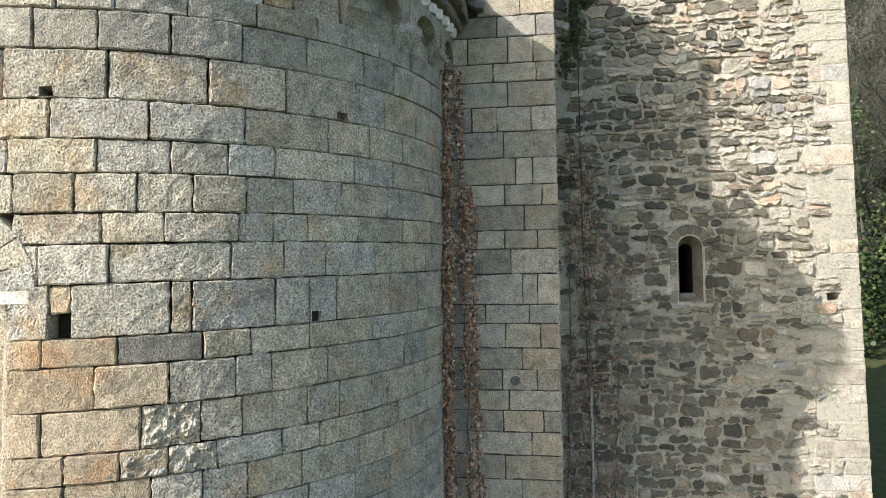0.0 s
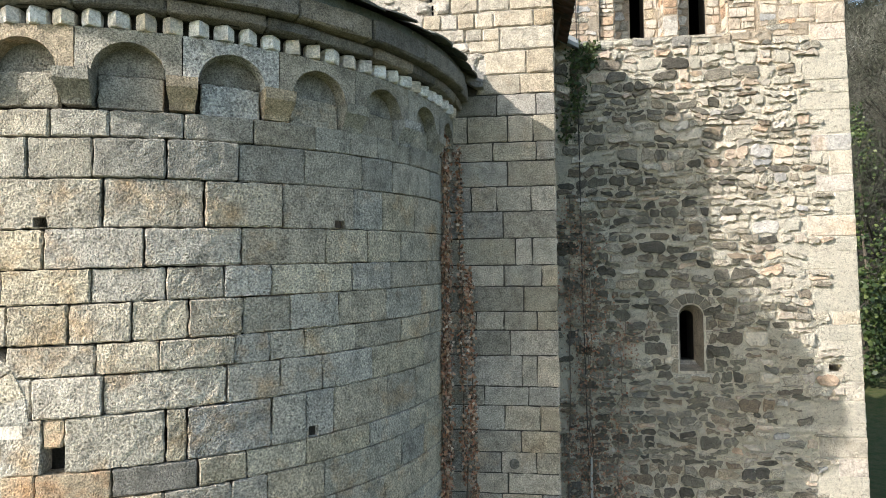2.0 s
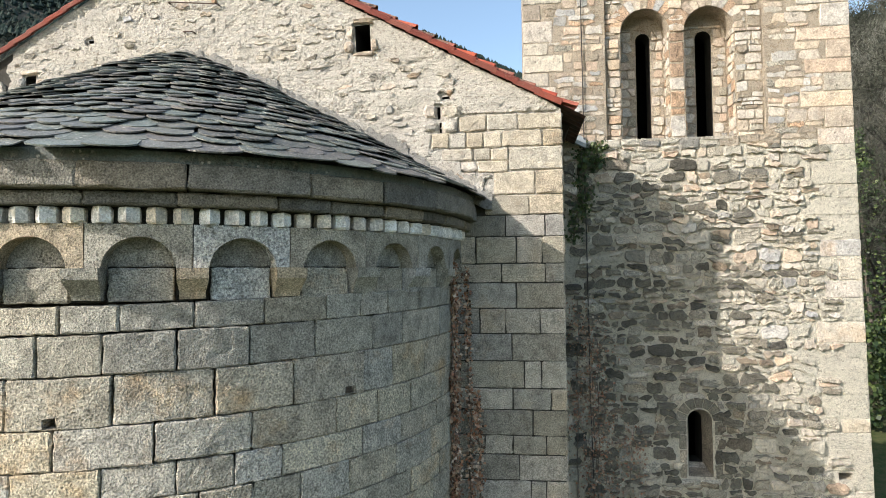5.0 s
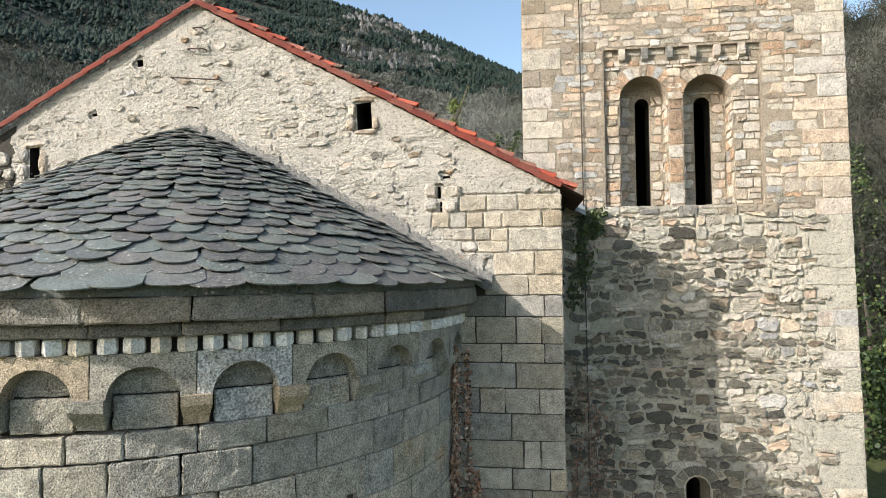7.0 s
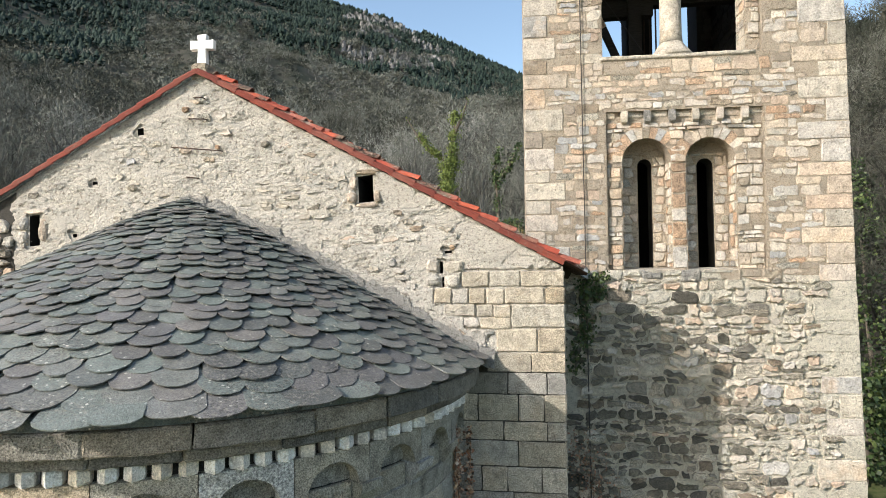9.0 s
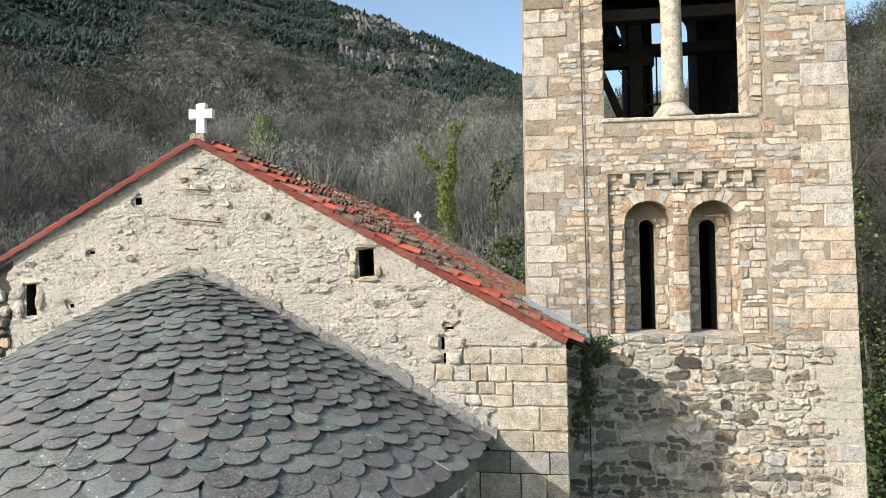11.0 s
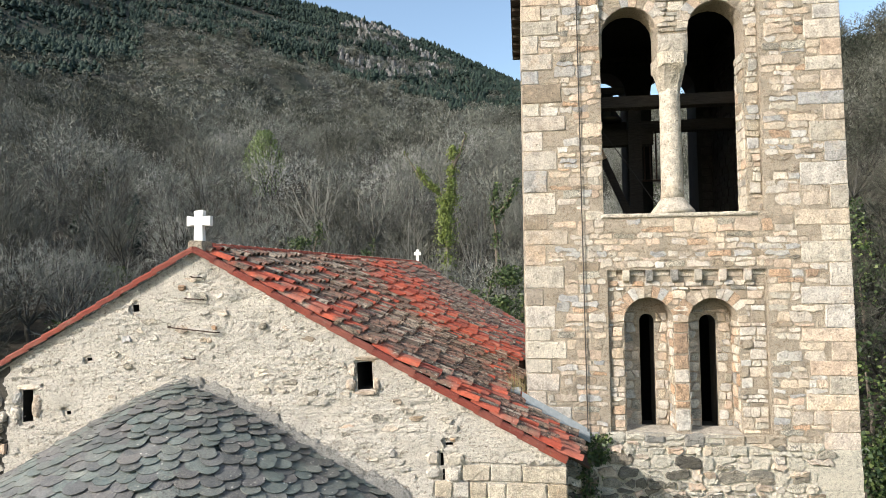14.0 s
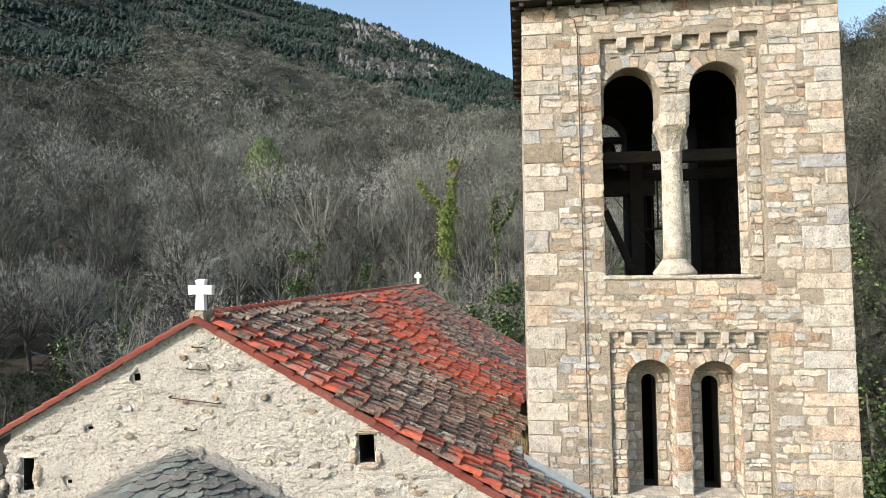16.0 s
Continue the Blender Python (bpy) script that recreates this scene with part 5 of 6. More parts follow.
def shut_out(polys, free):
    """Keeps polygons clear of the free boxes."""
    kept = []
    for poly in polys:
        x, z = sum(p[0] for p in poly) / len(poly), sum(p[1] for p in poly) / len(poly)
        if any(a < x < b and c < z < d for a, b, c, d in free):
            continue
        for a, b, c, d in free:
            if len(poly) < 3:
                break
            if min(p[0] for p in poly) < b and max(p[0] for p in poly) > a and min(p[1] for p in poly) < d and max(p[1] for p in poly) > c:
                gaps = ((a - x, (a, z, -1, 0)), (x - b, (b, z, 1, 0)), (c - z, (x, c, 0, -1)), (z - d, (x, d, 0, 1)))
                poly = clip(poly, *max(gaps)[1])
        if len(poly) >= 3:
            kept.append(poly)
    return kept


def tower_right(z):
    return 11.62 - 0.17 * z / 10.22 if z < 10.22 else 11.45 - 0.06 * (z - 10.22) / 9.56


# corner stones, long and short by turns, on both edges of the front
corner_l, corner_r = [], []
z, k = -0.1, 0
while z < 19.5:
    h = rnd(0.24, 0.44)
    h = min(h, 19.72 - z)
    wl, wr = (rnd(0.55, 0.85), rnd(0.3, 0.5)) if k % 2 else (rnd(0.3, 0.5), rnd(0.6, 0.95))
    own, mats = (lower, (SCHIST, CARVED, MORTAR, MORTAR)) if z < 10.1 else (upper, (SCHIST, SCHIST, SCHIST, SCHIST, CARVED))
    xr = tower_right(z + h)
    if z < 4.28 and z + h > 4.06:
        wr = xr - 11.24
    part("corner_stone", *block(on_flat(T), xr - wr, xr + 0.003, z + 0.006, z + h - 0.006, 1.0, rnd(0.008, 0.018), 0.014, 0.4, 0.002, None, 0.09, 0.008), random.choice(mats), own)
    corner_r.append((xr - wr - 0.01, xr + 0.3, z, z + h))
    part("corner_stone", *block(on_flat(T), 5.551, 5.555 + wl, z + 0.006, z + h - 0.006, 1.0, rnd(0.008, 0.018), 0.014, 0.4, 0.002, None, 0.09, 0.008), random.choice(mats), own)
    corner_l.append((5.2, 5.555 + wl + 0.01, z, z + h))
    z += h
    k += 1
EDGES = tuple(corner_l + corner_r)


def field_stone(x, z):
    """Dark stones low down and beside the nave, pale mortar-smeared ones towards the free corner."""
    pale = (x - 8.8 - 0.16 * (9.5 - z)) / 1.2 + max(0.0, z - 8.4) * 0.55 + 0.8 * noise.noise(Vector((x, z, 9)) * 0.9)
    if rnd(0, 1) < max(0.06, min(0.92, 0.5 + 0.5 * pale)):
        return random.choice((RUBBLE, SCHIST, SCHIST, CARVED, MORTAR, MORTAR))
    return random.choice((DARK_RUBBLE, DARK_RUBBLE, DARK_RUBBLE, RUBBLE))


rest = {}
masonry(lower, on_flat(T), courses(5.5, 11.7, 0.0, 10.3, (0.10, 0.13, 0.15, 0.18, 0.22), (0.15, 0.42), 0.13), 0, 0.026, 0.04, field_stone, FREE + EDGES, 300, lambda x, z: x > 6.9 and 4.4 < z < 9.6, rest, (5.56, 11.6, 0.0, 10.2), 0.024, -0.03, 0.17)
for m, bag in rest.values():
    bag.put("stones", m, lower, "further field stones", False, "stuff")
rest = {}
WARM = (SCHIST,) * 16 + (RUBBLE, CARVED, TAN_MORTAR, TAN_MORTAR, TAN_MORTAR, SCHIST, REDSTONE)
masonry(upper, on_flat(T), courses(5.5, 11.6, 10.25, 19.8, (0.08, 0.1, 0.12, 0.15, 0.19, 0.25), (0.14, 0.5), 0.05), 0, 0.012, 0.010, WARM, FREE + EDGES, 300, lambda x, z: 10.3 < z < 16.0, rest, (5.56, 11.4, 10.23, 19.76), 0.022, -0.012, 0.09)
# the two sunk panels
PANEL_LOW = ((7.39, 8.31, 10.2, 12.3), (8.56, 9.48, 10.2, 12.3), (7.42, 8.28, 12.2, 13.02), (8.6, 9.45, 12.2, 13.0), (8.29, 8.58, 10.2, 12.5))
PANEL_UP = ((7.02, 9.72, 14.2, 17.55), (7.09, 8.16, 17.0, 18.2), (8.70, 9.75, 17.0, 18.2), (7.15, 8.1, 18.1, 18.70), (8.75, 9.70, 18.1, 18.72), (8.14, 8.74, 17.5, 17.95))
masonry(upper, on_flat(P), courses(7.1, 9.96, 10.35, 13.2, (0.08, 0.12, 0.2), (0.15, 0.36)), 0, 0.012, 0.022, WARM, PANEL_LOW, 60, lambda *c: True, rest, (7.11, 9.95, 10.35, 13.2))
masonry(upper, on_flat(P), courses(7.0, 9.98, 14.46, 18.9, (0.1, 0.14, 0.22), (0.15, 0.4)), 0, 0.012, 0.022, (SCHIST, CARVED, CARVED, SCHIST, QUOIN), PANEL_UP, 60, lambda *c: True, rest, (7.06, 9.96, 14.46, 18.86))


def on_reveal(x0, y0, x1, y1, sign):
    """Maps (way from front to back, z, depth) onto the upright side of an opening."""
    l = math.hypot(x1 - x0, y1 - y0)
    ux, uy = (x1 - x0) / l, (y1 - y0) / l
    return lambda u, v, n: (x0 + ux * u + sign * -uy * n, y0 + uy * u + sign * ux * n, v)


for x0, sign in ((8.30, 1), (9.47, 1), (7.40, -1), (8.57, -1)):
    masonry(upper, on_reveal(x0, P, x0, N0, sign), rows_of(0, 0.4, 10.4, 12.4, (0.13, 0.24), (0.2, 0.3), 0.02), 0.4, 0.02, 0.02, (SCHIST, SCHIST, CARVED, REDSTONE, QUOIN), (), 14, lambda *c: True, rest, (0.0, 0.38, 10.38, 12.42))
for x0, x1, s0, s1 in ((7.43, 8.27, 7.74, 8.03), (8.60, 9.44, 8.86, 9.18)):
    masonry(upper, on_flat(N0), rows_of(x0, x1, 10.4, 12.75, (0.12, 0.22), (0.15, 0.34), 0.02), 0.5, 0.02, 0.02, (SCHIST, SCHIST, SCHIST, CARVED, QUOIN), ((s0, s1, 10.0, 12.55),), 40, lambda *c: True, rest, (x0, x1, 10.38, 12.62))
masonry(upper, on_reveal(9.70, P, 9.70, 2.76, 1), rows_of(0, 0.46, 14.47, 17.5, (0.13, 0.24), (0.2, 0.5), 0.02), 0.4, 0.012, 0.009, (SCHIST, CARVED, CARVED, QUOIN), (), 20, lambda *c: True, rest, (0.0, 0.45, 14.47, 17.5))
# Inner belfry stones, coloured near black for the shade within.
masonry(upper, on_flat(7.2), rows_of(6.5, 10.6, 14.3, 19.3, (0.16, 0.26), (0.25, 0.6), 0.02), 0.4, 0.02, 0.02, (SHADE_STONE,), ((7.15, 10.3, 14.2, 19.0),), 0, lambda *c: True, rest, (6.5, 10.6, 14.3, 19.3))
masonry(upper, on_reveal(10.6, 2.8, 10.6, 7.2, 1), rows_of(0, 4.4, 14.3, 19.3, (0.16, 0.26), (0.25, 0.6), 0.02), 0.4, 0.02, 0.02, (SHADE_STONE,), (), 0, lambda *c: True, rest, (0.0, 4.4, 14.3, 19.3))
for m, bag in rest.values():
    bag.put("stones", m, upper, "further squared stones", False, "stuff")
z = 10.36
while z < 12.42:
    h = rnd(0.12, 0.42)
    part("pier_stone", *block(on_flat(P), 8.305, 8.565, z + 0.006, min(z + h, 12.5) - 0.006, 1.0, 0.012, 0.02, 0.06, 0.008), random.choice((REDSTONE, REDSTONE, SCHIST)), upper)
    z += h


def voussoirs(xc, zc, r0, r1, count, mats, y, rise=1.0):
    for k in range(count):
        a0, a1 = math.pi * (k + 0.04) / count, math.pi * (k + 0.96) / count
        rr = r1 + rnd(-0.04, 0.04)
        v = []
        for n in (0.014 + rnd(0, 0.014), -0.05):
            for q, a in ((r0, a0), (rr, a0), (rr, (a0 + a1) / 2), (rr, a1), (r0, a1), (r0, (a0 + a1) / 2)):
                v.append((xc + q * math.cos(a) + rnd(-0.006, 0.006), y - n, zc + q * math.sin(a) * rise + rnd(-0.006, 0.006)))
        f = [(0, 1, 2, 3, 4, 5), (11, 10, 9, 8, 7, 6)] + [(j + 6, (j + 1) % 6 + 6, (j + 1) % 6, j) for j in range(6)]
        part("voussoir", v, f, random.choice(mats), upper)


voussoirs(7.85, 12.41, 0.455, 0.66, 13, (REDSTONE, SCHIST, SCHIST, TAN_MORTAR), P)
voussoirs(9.02, 12.39, 0.455, 0.66, 13, (REDSTONE, SCHIST, SCHIST, TAN_MORTAR), P)
voussoirs(7.625, 17.985, 0.522, 0.74, 12, (SCHIST, SCHIST, TAN_MORTAR), P)
voussoirs(9.225, 18.015, 0.512, 0.72, 12, (SCHIST, SCHIST, TAN_MORTAR), P)


def bracket(x, z0, z1, w, out, m):
    v, f = [], []
    rows = ((z0, 0.72, 0.4), (z0 + 0.04, 0.95, 0.85), (z0 + 0.11, 1.0, 1.0), (z1, 1.0, 1.0))
    for z, k, o in rows:
        j = rnd(-0.008, 0.008)
        v += [(x - w / 2 * k + j, P + 0.05, z), (x - w / 2 * k + j, P - out * o, z), (x + w / 2 * k + j, P - out * o, z), (x + w / 2 * k + j, P + 0.05, z)]
    for i in range(3):
        for k in range(4):
            a, b = 4 * i + k, 4 * i + (k + 1) % 4
            f.append((a, b, b + 4, a + 4))
    f += [(3, 2, 1, 0), (12, 13, 14, 15)]
    part("corbel", v, f, m, upper)


for x in (7.44, 7.87, 8.33, 8.76, 9.19, 9.64):
    bracket(x, 13.14, 13.38, 0.12, 0.10, random.choice((SCHIST, CARVED, QUOIN)))
for x in (7.13, 7.65, 8.1, 8.55, 8.98, 9.42, 9.83):
    part("lintel_stone", *block(on_flat(P), x - 0.14, x + 0.15, 13.25 + rnd(-0.01, 0.02), 13.385, 1.0, 0.02, 0.012, 0.05, 0.006), random.choice((SCHIST, QUOIN)), upper)
for x in (7.46, 7.98, 8.49, 9.0, 9.52):
    bracket(x, 18.82, 19.06, 0.18, 0.13, random.choice((SCHIST, CARVED)))
# weathered sill under the twin windows, and the belfry sill
for k in range(9):
    a = 7.0 + 3.2 * k / 9
    part("sill_stone", *block(on_flat(T), a, a + 0.352, 10.15 + rnd(-0.06, 0.06), 10.34, 1.0, 0.02 + rnd(0, 0.02), 0.03, 0.1, 0.018, None, 0.12), random.choice((MORTAR, TAN_MORTAR, FLASH)), upper)
part("window_sill", *block(on_flat(T), 7.0, 9.85, 14.37, 14.452, 1.0, 0.03, 0.02, 0.9, 0.008), CARVED, upper, "pale stone sill of the bell opening", True)
for x0, x1 in ((7.41, 8.30), (8.58, 9.46)):
    v = [(x0, T - 0.03, 10.33), (x1, T - 0.03, 10.33), (x1, N0, 10.385), (x0, N0, 10.385), (x0, T - 0.03, 10.28), (x1, T - 0.03, 10.28), (x1, N0, 10.28), (x0, N0, 10.28)]
    part("window_sill", v, [(0, 1, 2, 3), (7, 6, 5, 4), (0, 4, 5, 1), (1, 5, 6, 2), (2, 6, 7, 3), (3, 7, 4, 0)], CARVED, upper, "sloping pale sill")
v = [(8.30, T - 0.035, 4.02), (8.98, T - 0.035, 4.02), (8.90, T + 0.4, 4.24), (8.40, T + 0.4, 4.24), (8.30, T - 0.035, 3.95), (8.98, T - 0.035, 3.95), (8.90, T + 0.4, 3.95), (8.40, T + 0.4, 3.95)]
part("window_sill", v, [(0, 1, 2, 3), (7, 6, 5, 4), (0, 4, 5, 1), (1, 5, 6, 2), (2, 6, 7, 3), (3, 7, 4, 0)], GRANITE, lower, "grey sloping sill of the slit window")
for k in range(7):
    a0, a1 = math.pi * (k + 0.05) / 7, math.pi * (k + 0.95) / 7
    v = []
    for n in (0.016, -0.05):
        for q, a in ((0.245, a0), (0.42, a0), (0.42, a1), (0.245, a1)):
            v.append((8.64 + q * math.cos(a), T - n, 5.10 + q * math.sin(a)))
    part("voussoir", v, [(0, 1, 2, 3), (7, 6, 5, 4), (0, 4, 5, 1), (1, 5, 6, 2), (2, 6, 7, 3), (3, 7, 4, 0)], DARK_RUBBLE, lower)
for x in (8.28, 8.90):
    for k in range(4):
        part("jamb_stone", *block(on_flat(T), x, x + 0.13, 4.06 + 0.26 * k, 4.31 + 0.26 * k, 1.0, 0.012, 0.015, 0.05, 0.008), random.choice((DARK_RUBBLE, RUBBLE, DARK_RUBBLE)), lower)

# pyramid roof with deep dark eaves
zt = 19.80
v = [(5.33, 1.93, zt), (11.66, 1.93, zt), (11.66, 8.36, zt), (5.33, 8.36, zt), (5.33, 1.93, zt + 0.09), (11.66, 1.93, zt + 0.09), (11.66, 8.36, zt + 0.09), (5.33, 8.36, zt + 0.09), (8.5, 5.15, zt + 2.3)]
tower_roof = part("tower_roof", v, [(3, 2, 1, 0), (0, 1, 5, 4), (1, 2, 6, 5), (2, 3, 7, 6), (3, 0, 4, 7), (4, 5, 8), (5, 6, 8), (6, 7, 8), (7, 4, 8)], EAVE_WOOD, tower, "low pyramid roof with dark overhanging eaves")
for k in range(12):
    x = 5.5 + k * 0.545
    part("rafter_end", *box_vf(x, x + 0.09, 1.96, 2.3, 19.71, 19.799), EAVE_WOOD, tower_roof)
    part("rafter_end", *box_vf(5.36, 5.6, 2.1 + k * 0.54, 2.19 + k * 0.54, 19.71, 19.799), EAVE_WOOD, tower_roof)

# bell frame in the belfry
frame_thing = thing("bell_carriage", "dark old timber bell frame inside the belfry", "bell frame", (8.3, 4.6, 14.25))
part("beam", *box_vf(6.4, 10.7, 3.42, 3.68, 16.84, 17.08), TIMBER, frame_thing)
part("beam", *box_vf(6.4, 10.7, 5.3, 5.55, 16.75, 17.0), TIMBER, frame_thing)
part("beam", *box_vf(7.2, 8.6, 4.9, 5.15, 16.35, 16.7), TIMBER, frame_thing)
part("post", *box_vf(8.02, 8.32, 4.85, 5.15, 14.25, 17.3), TIMBER, frame_thing)
part("brace", *tube([(7.38, 4.6, 16.0), (8.05, 4.75, 14.5)], 0.11, 4), TIMBER, frame_thing)
part("brace", *tube([(8.15, 5.0, 14.4), (7.7, 5.0, 14.26)], 0.12, 4), TIMBER, frame_thing)
part("iron_tip", *tube([(7.30, 4.58, 16.17), (7.40, 4.6, 15.96)], 0.115, 4), REDSTONE, frame_thing, "rust-red end plate")
part("sole_plate", *box_vf(7.7, 8.7, 4.8, 5.2, 14.25, 14.45), TIMBER, frame_thing)
for k in range(3):
    part("rod", *tube([(8.52 + 0.14 * k, 5.6, 15.6), (8.52 + 0.14 * k, 5.6, 17.0)], 0.02), IRON, frame_thing)
part("rod", *tube([(8.42, 5.6, 15.6), (9.0, 5.6, 15.6)], 0.03), IRON, frame_thing)
part("rope", *tube([(7.3, 4.2, 16.6), (8.9, 4.4, 14.3)], 0.012), CABLE, frame_thing, "taut thin rope")
bell = thing("bell", "dark bronze bell hung in the timber frame", "bell", (7.55, 5.0, 16.9))
part("bell_body", *turned([(0.06, 17.62), (0.16, 17.58), (0.2, 17.4), (0.24, 17.15), (0.34, 17.0), (0.36, 16.96)], 20, (7.55, 5.0, 0)), BRONZE, bell, "", True)
part("headstock", *box_vf(7.2, 7.95, 4.92, 5.08, 17.6, 17.75), TIMBER, bell)

# ---- cables, pipe, climbing plants ----
cable = part("cable", *tube([(6.50, T - 0.03, 19.5), (6.57, T - 0.05, 19.46), (6.62, T - 0.045, 19.2), (6.635, T - 0.045, 16.5), (6.65, T - 0.05, 13.4), (6.665, T - 0.045, 11.2), (6.68, T - 0.05, 8.5), (6.695, T - 0.045, 5.6), (6.75, T - 0.05, 2.5)], 0.011, 6), CABLE)
tagged(cable, "thin dark lightning cable down the tower's face", "cable")
pipe = part("pipe", *tube([(6.80, T - 0.05, 2.5), (6.80, T - 0.05, -0.1)], 0.024, 10), PIPE)
tagged(pipe, "pale grey plastic pipe sheathing the cable's foot", "pipe")


def leaves(bag, p, out, size):
    """One small pointed leaf near p."""
    d = Vector((rnd(-1, 1), rnd(-1, 1), rnd(-1.2, 0.5))).normalized()
    s = d.cross(out + Vector((rnd(-0.6, 0.6), rnd(-0.6, 0.6), rnd(-0.6, 0.6)))).normalized()
    l = size * rnd(0.6, 1.3)
    p = Vector(p)
    bag.add([tuple(p), tuple(p + d * l * 0.5 + s * l * 0.42), tuple(p + d * l), tuple(p + d * l * 0.5 - s * l * 0.42)], [(0, 1, 2, 3)])


def climber(name, label, lines, mat, count, size, spread, stems=True):
    """A climbing plant: stems up a wall and leaves round them. lines: way(t) -> place, outward."""
    plant = thing(name, label, "climbing plant", tuple(Vector(lines[0](0.0)[0])))
    lf = Bag()
    for way in lines:
        if stems:
            wob = rnd(0, 9)
            part("stem", *tube([tuple(Vector(way(t / 24)[0]) + Vector((0.05 * noise.noise(Vector((t * 0.5, wob, 0))), 0, 0)) + way(t / 24)[1] * 0.02) for t in range(25)], [0.016 * (1 - 0.6 * t / 24) for t in range(25)], 5), STEM, plant)
        for _ in range(count):
            t = rnd(0, 1)
            dens = 0.5 + 0.9 * noise.noise(Vector((t * 9, wob if stems else 2, 3)))
            if rnd(0, 1) > dens:
                continue
            p, out = way(t)
            side = Vector((-out.y, out.x, 0))
            leaves(lf, Vector(p) + side * random.gauss(0, spread) + out * abs(random.gauss(0.03, 0.04)) + Vector((0, 0, rnd(-0.05, 0.05))), out, size)
    lf.put("foliage", mat, plant, "", False, "stuff")
    return plant


def up_round(deg, z0, z1):
    o = Vector((math.sin(radians(deg)), -math.cos(radians(deg)), 0))
    return lambda t: (tuple(o * (R + 0.02) + Vector((0, 0, z0 + (z1 - z0) * t))), o)


def up_flat(x, y, z0, z1, lean=0.0):
    return lambda t: ((x + lean * t, y, z0 + (z1 - z0) * t), Vector((0, -1, 0)))


climber("vine", "dried brown creeper clinging to the apse wall", [up_round(81, 0.0, 5.0), up_round(82.5, 0.0, 8.05), up_round(81.8, 0.2, 6.4), up_round(84.0, 0.0, 7.6)], DEAD_LEAF, 2700, 0.058, 0.034)
climber("vine", "dried brown creeper beside the squared quoins", [up_flat(4.86, -0.03, 0.0, 6.0, -0.1), up_flat(4.72, -0.03, 0.0, 7.9, -0.12)], DEAD_LEAF, 1900, 0.056, 0.03)
climber("vine", "dead creeper on the shaded tower wall", [up_flat(6.35, T - 0.02, 0.0, 7.4, 0.15), up_flat(6.75, T - 0.02, 0.0, 6.6, 0.1), up_flat(7.15, T - 0.02, 0.0, 5.0, 0.3), up_flat(6.9, T - 0.02, 0.0, 7.0, -0.2)], DEAD_LEAF, 1900, 0.048, 0.18)
climber("ivy", "green ivy under the eaves beside the tower", [up_flat(6.45, T - 0.02, 8.4, 10.1, 0.2), up_flat(6.62, T - 0.02, 8.9, 10.25, 0.1), up_flat(6.8, T - 0.02, 9.8, 10.3, 0.15)], IVY, 420, 0.07, 0.10)
tuft = thing("weed_tuft", "dry grass tuft growing between roof and tower", "weeds", (5.4, 2.6, 11.0))
wb = Bag()
for _ in range(130):
    p = Vector((rnd(5.2, 5.52), rnd(2.25, 3.6), 10.95))
    p.z = on_roof(1, p.x / 0.877, p.y, 0.02)[2]
    d = Vector((rnd(-0.3, 0.2), rnd(-0.3, 0.3), 1)).normalized() * rnd(0.15, 0.5)
    wb.add([tuple(p), tuple(p + Vector((0.012, 0.004, 0))), tuple(p + d)], [(0, 1, 2)])
wb.put("blades", WEED, tuft, "", False, "stuff")

# ---- woods ----


def twig_mat(name, tones):
    """Bark and twigs; every tree has a tone of its own."""
    k = Mat(name, 0.9)
    at = k.t.nodes.new("ShaderNodeAttribute")
    at.attribute_name = "tone"
    n = len(tones)
    c = k.ramp(at.outputs["Fac"], [((i + 0.5) / n, t) for i, t in enumerate(tones)])
    k.color(k.mix(0.7, c, k.ramp(k.rand(), [(0.0, 0.68), (0.5, 0.97), (1.0, 1.3)]), "MULTIPLY"))
    return k.m


WOOD_NEAR = twig_mat("bare twigs", [(0.026, 0.03, 0.02), (0.048, 0.05, 0.037), (0.075, 0.076, 0.059), (0.108, 0.11, 0.09), (0.15, 0.152, 0.128), (0.205, 0.208, 0.182), (0.29, 0.292, 0.262)])
LIMB = twig_mat("grey bark", [(0.028, 0.025, 0.021), (0.09, 0.085, 0.072), (0.04, 0.037, 0.031), (0.17, 0.165, 0.145), (0.055, 0.051, 0.043)])
WOOD_FAR = twig_mat("far bare woods", [(0.024, 0.03, 0.021), (0.045, 0.05, 0.037), (0.075, 0.074, 0.057), (0.098, 0.103, 0.084), (0.128, 0.131, 0.11), (0.175, 0.18, 0.157)])
CONIFER = leaf_mat("conifer needles", [(0.012, 0.024, 0.017), (0.022, 0.038, 0.026), (0.016, 0.03, 0.021), (0.03, 0.046, 0.03), (0.018, 0.033, 0.025)], 0.8)


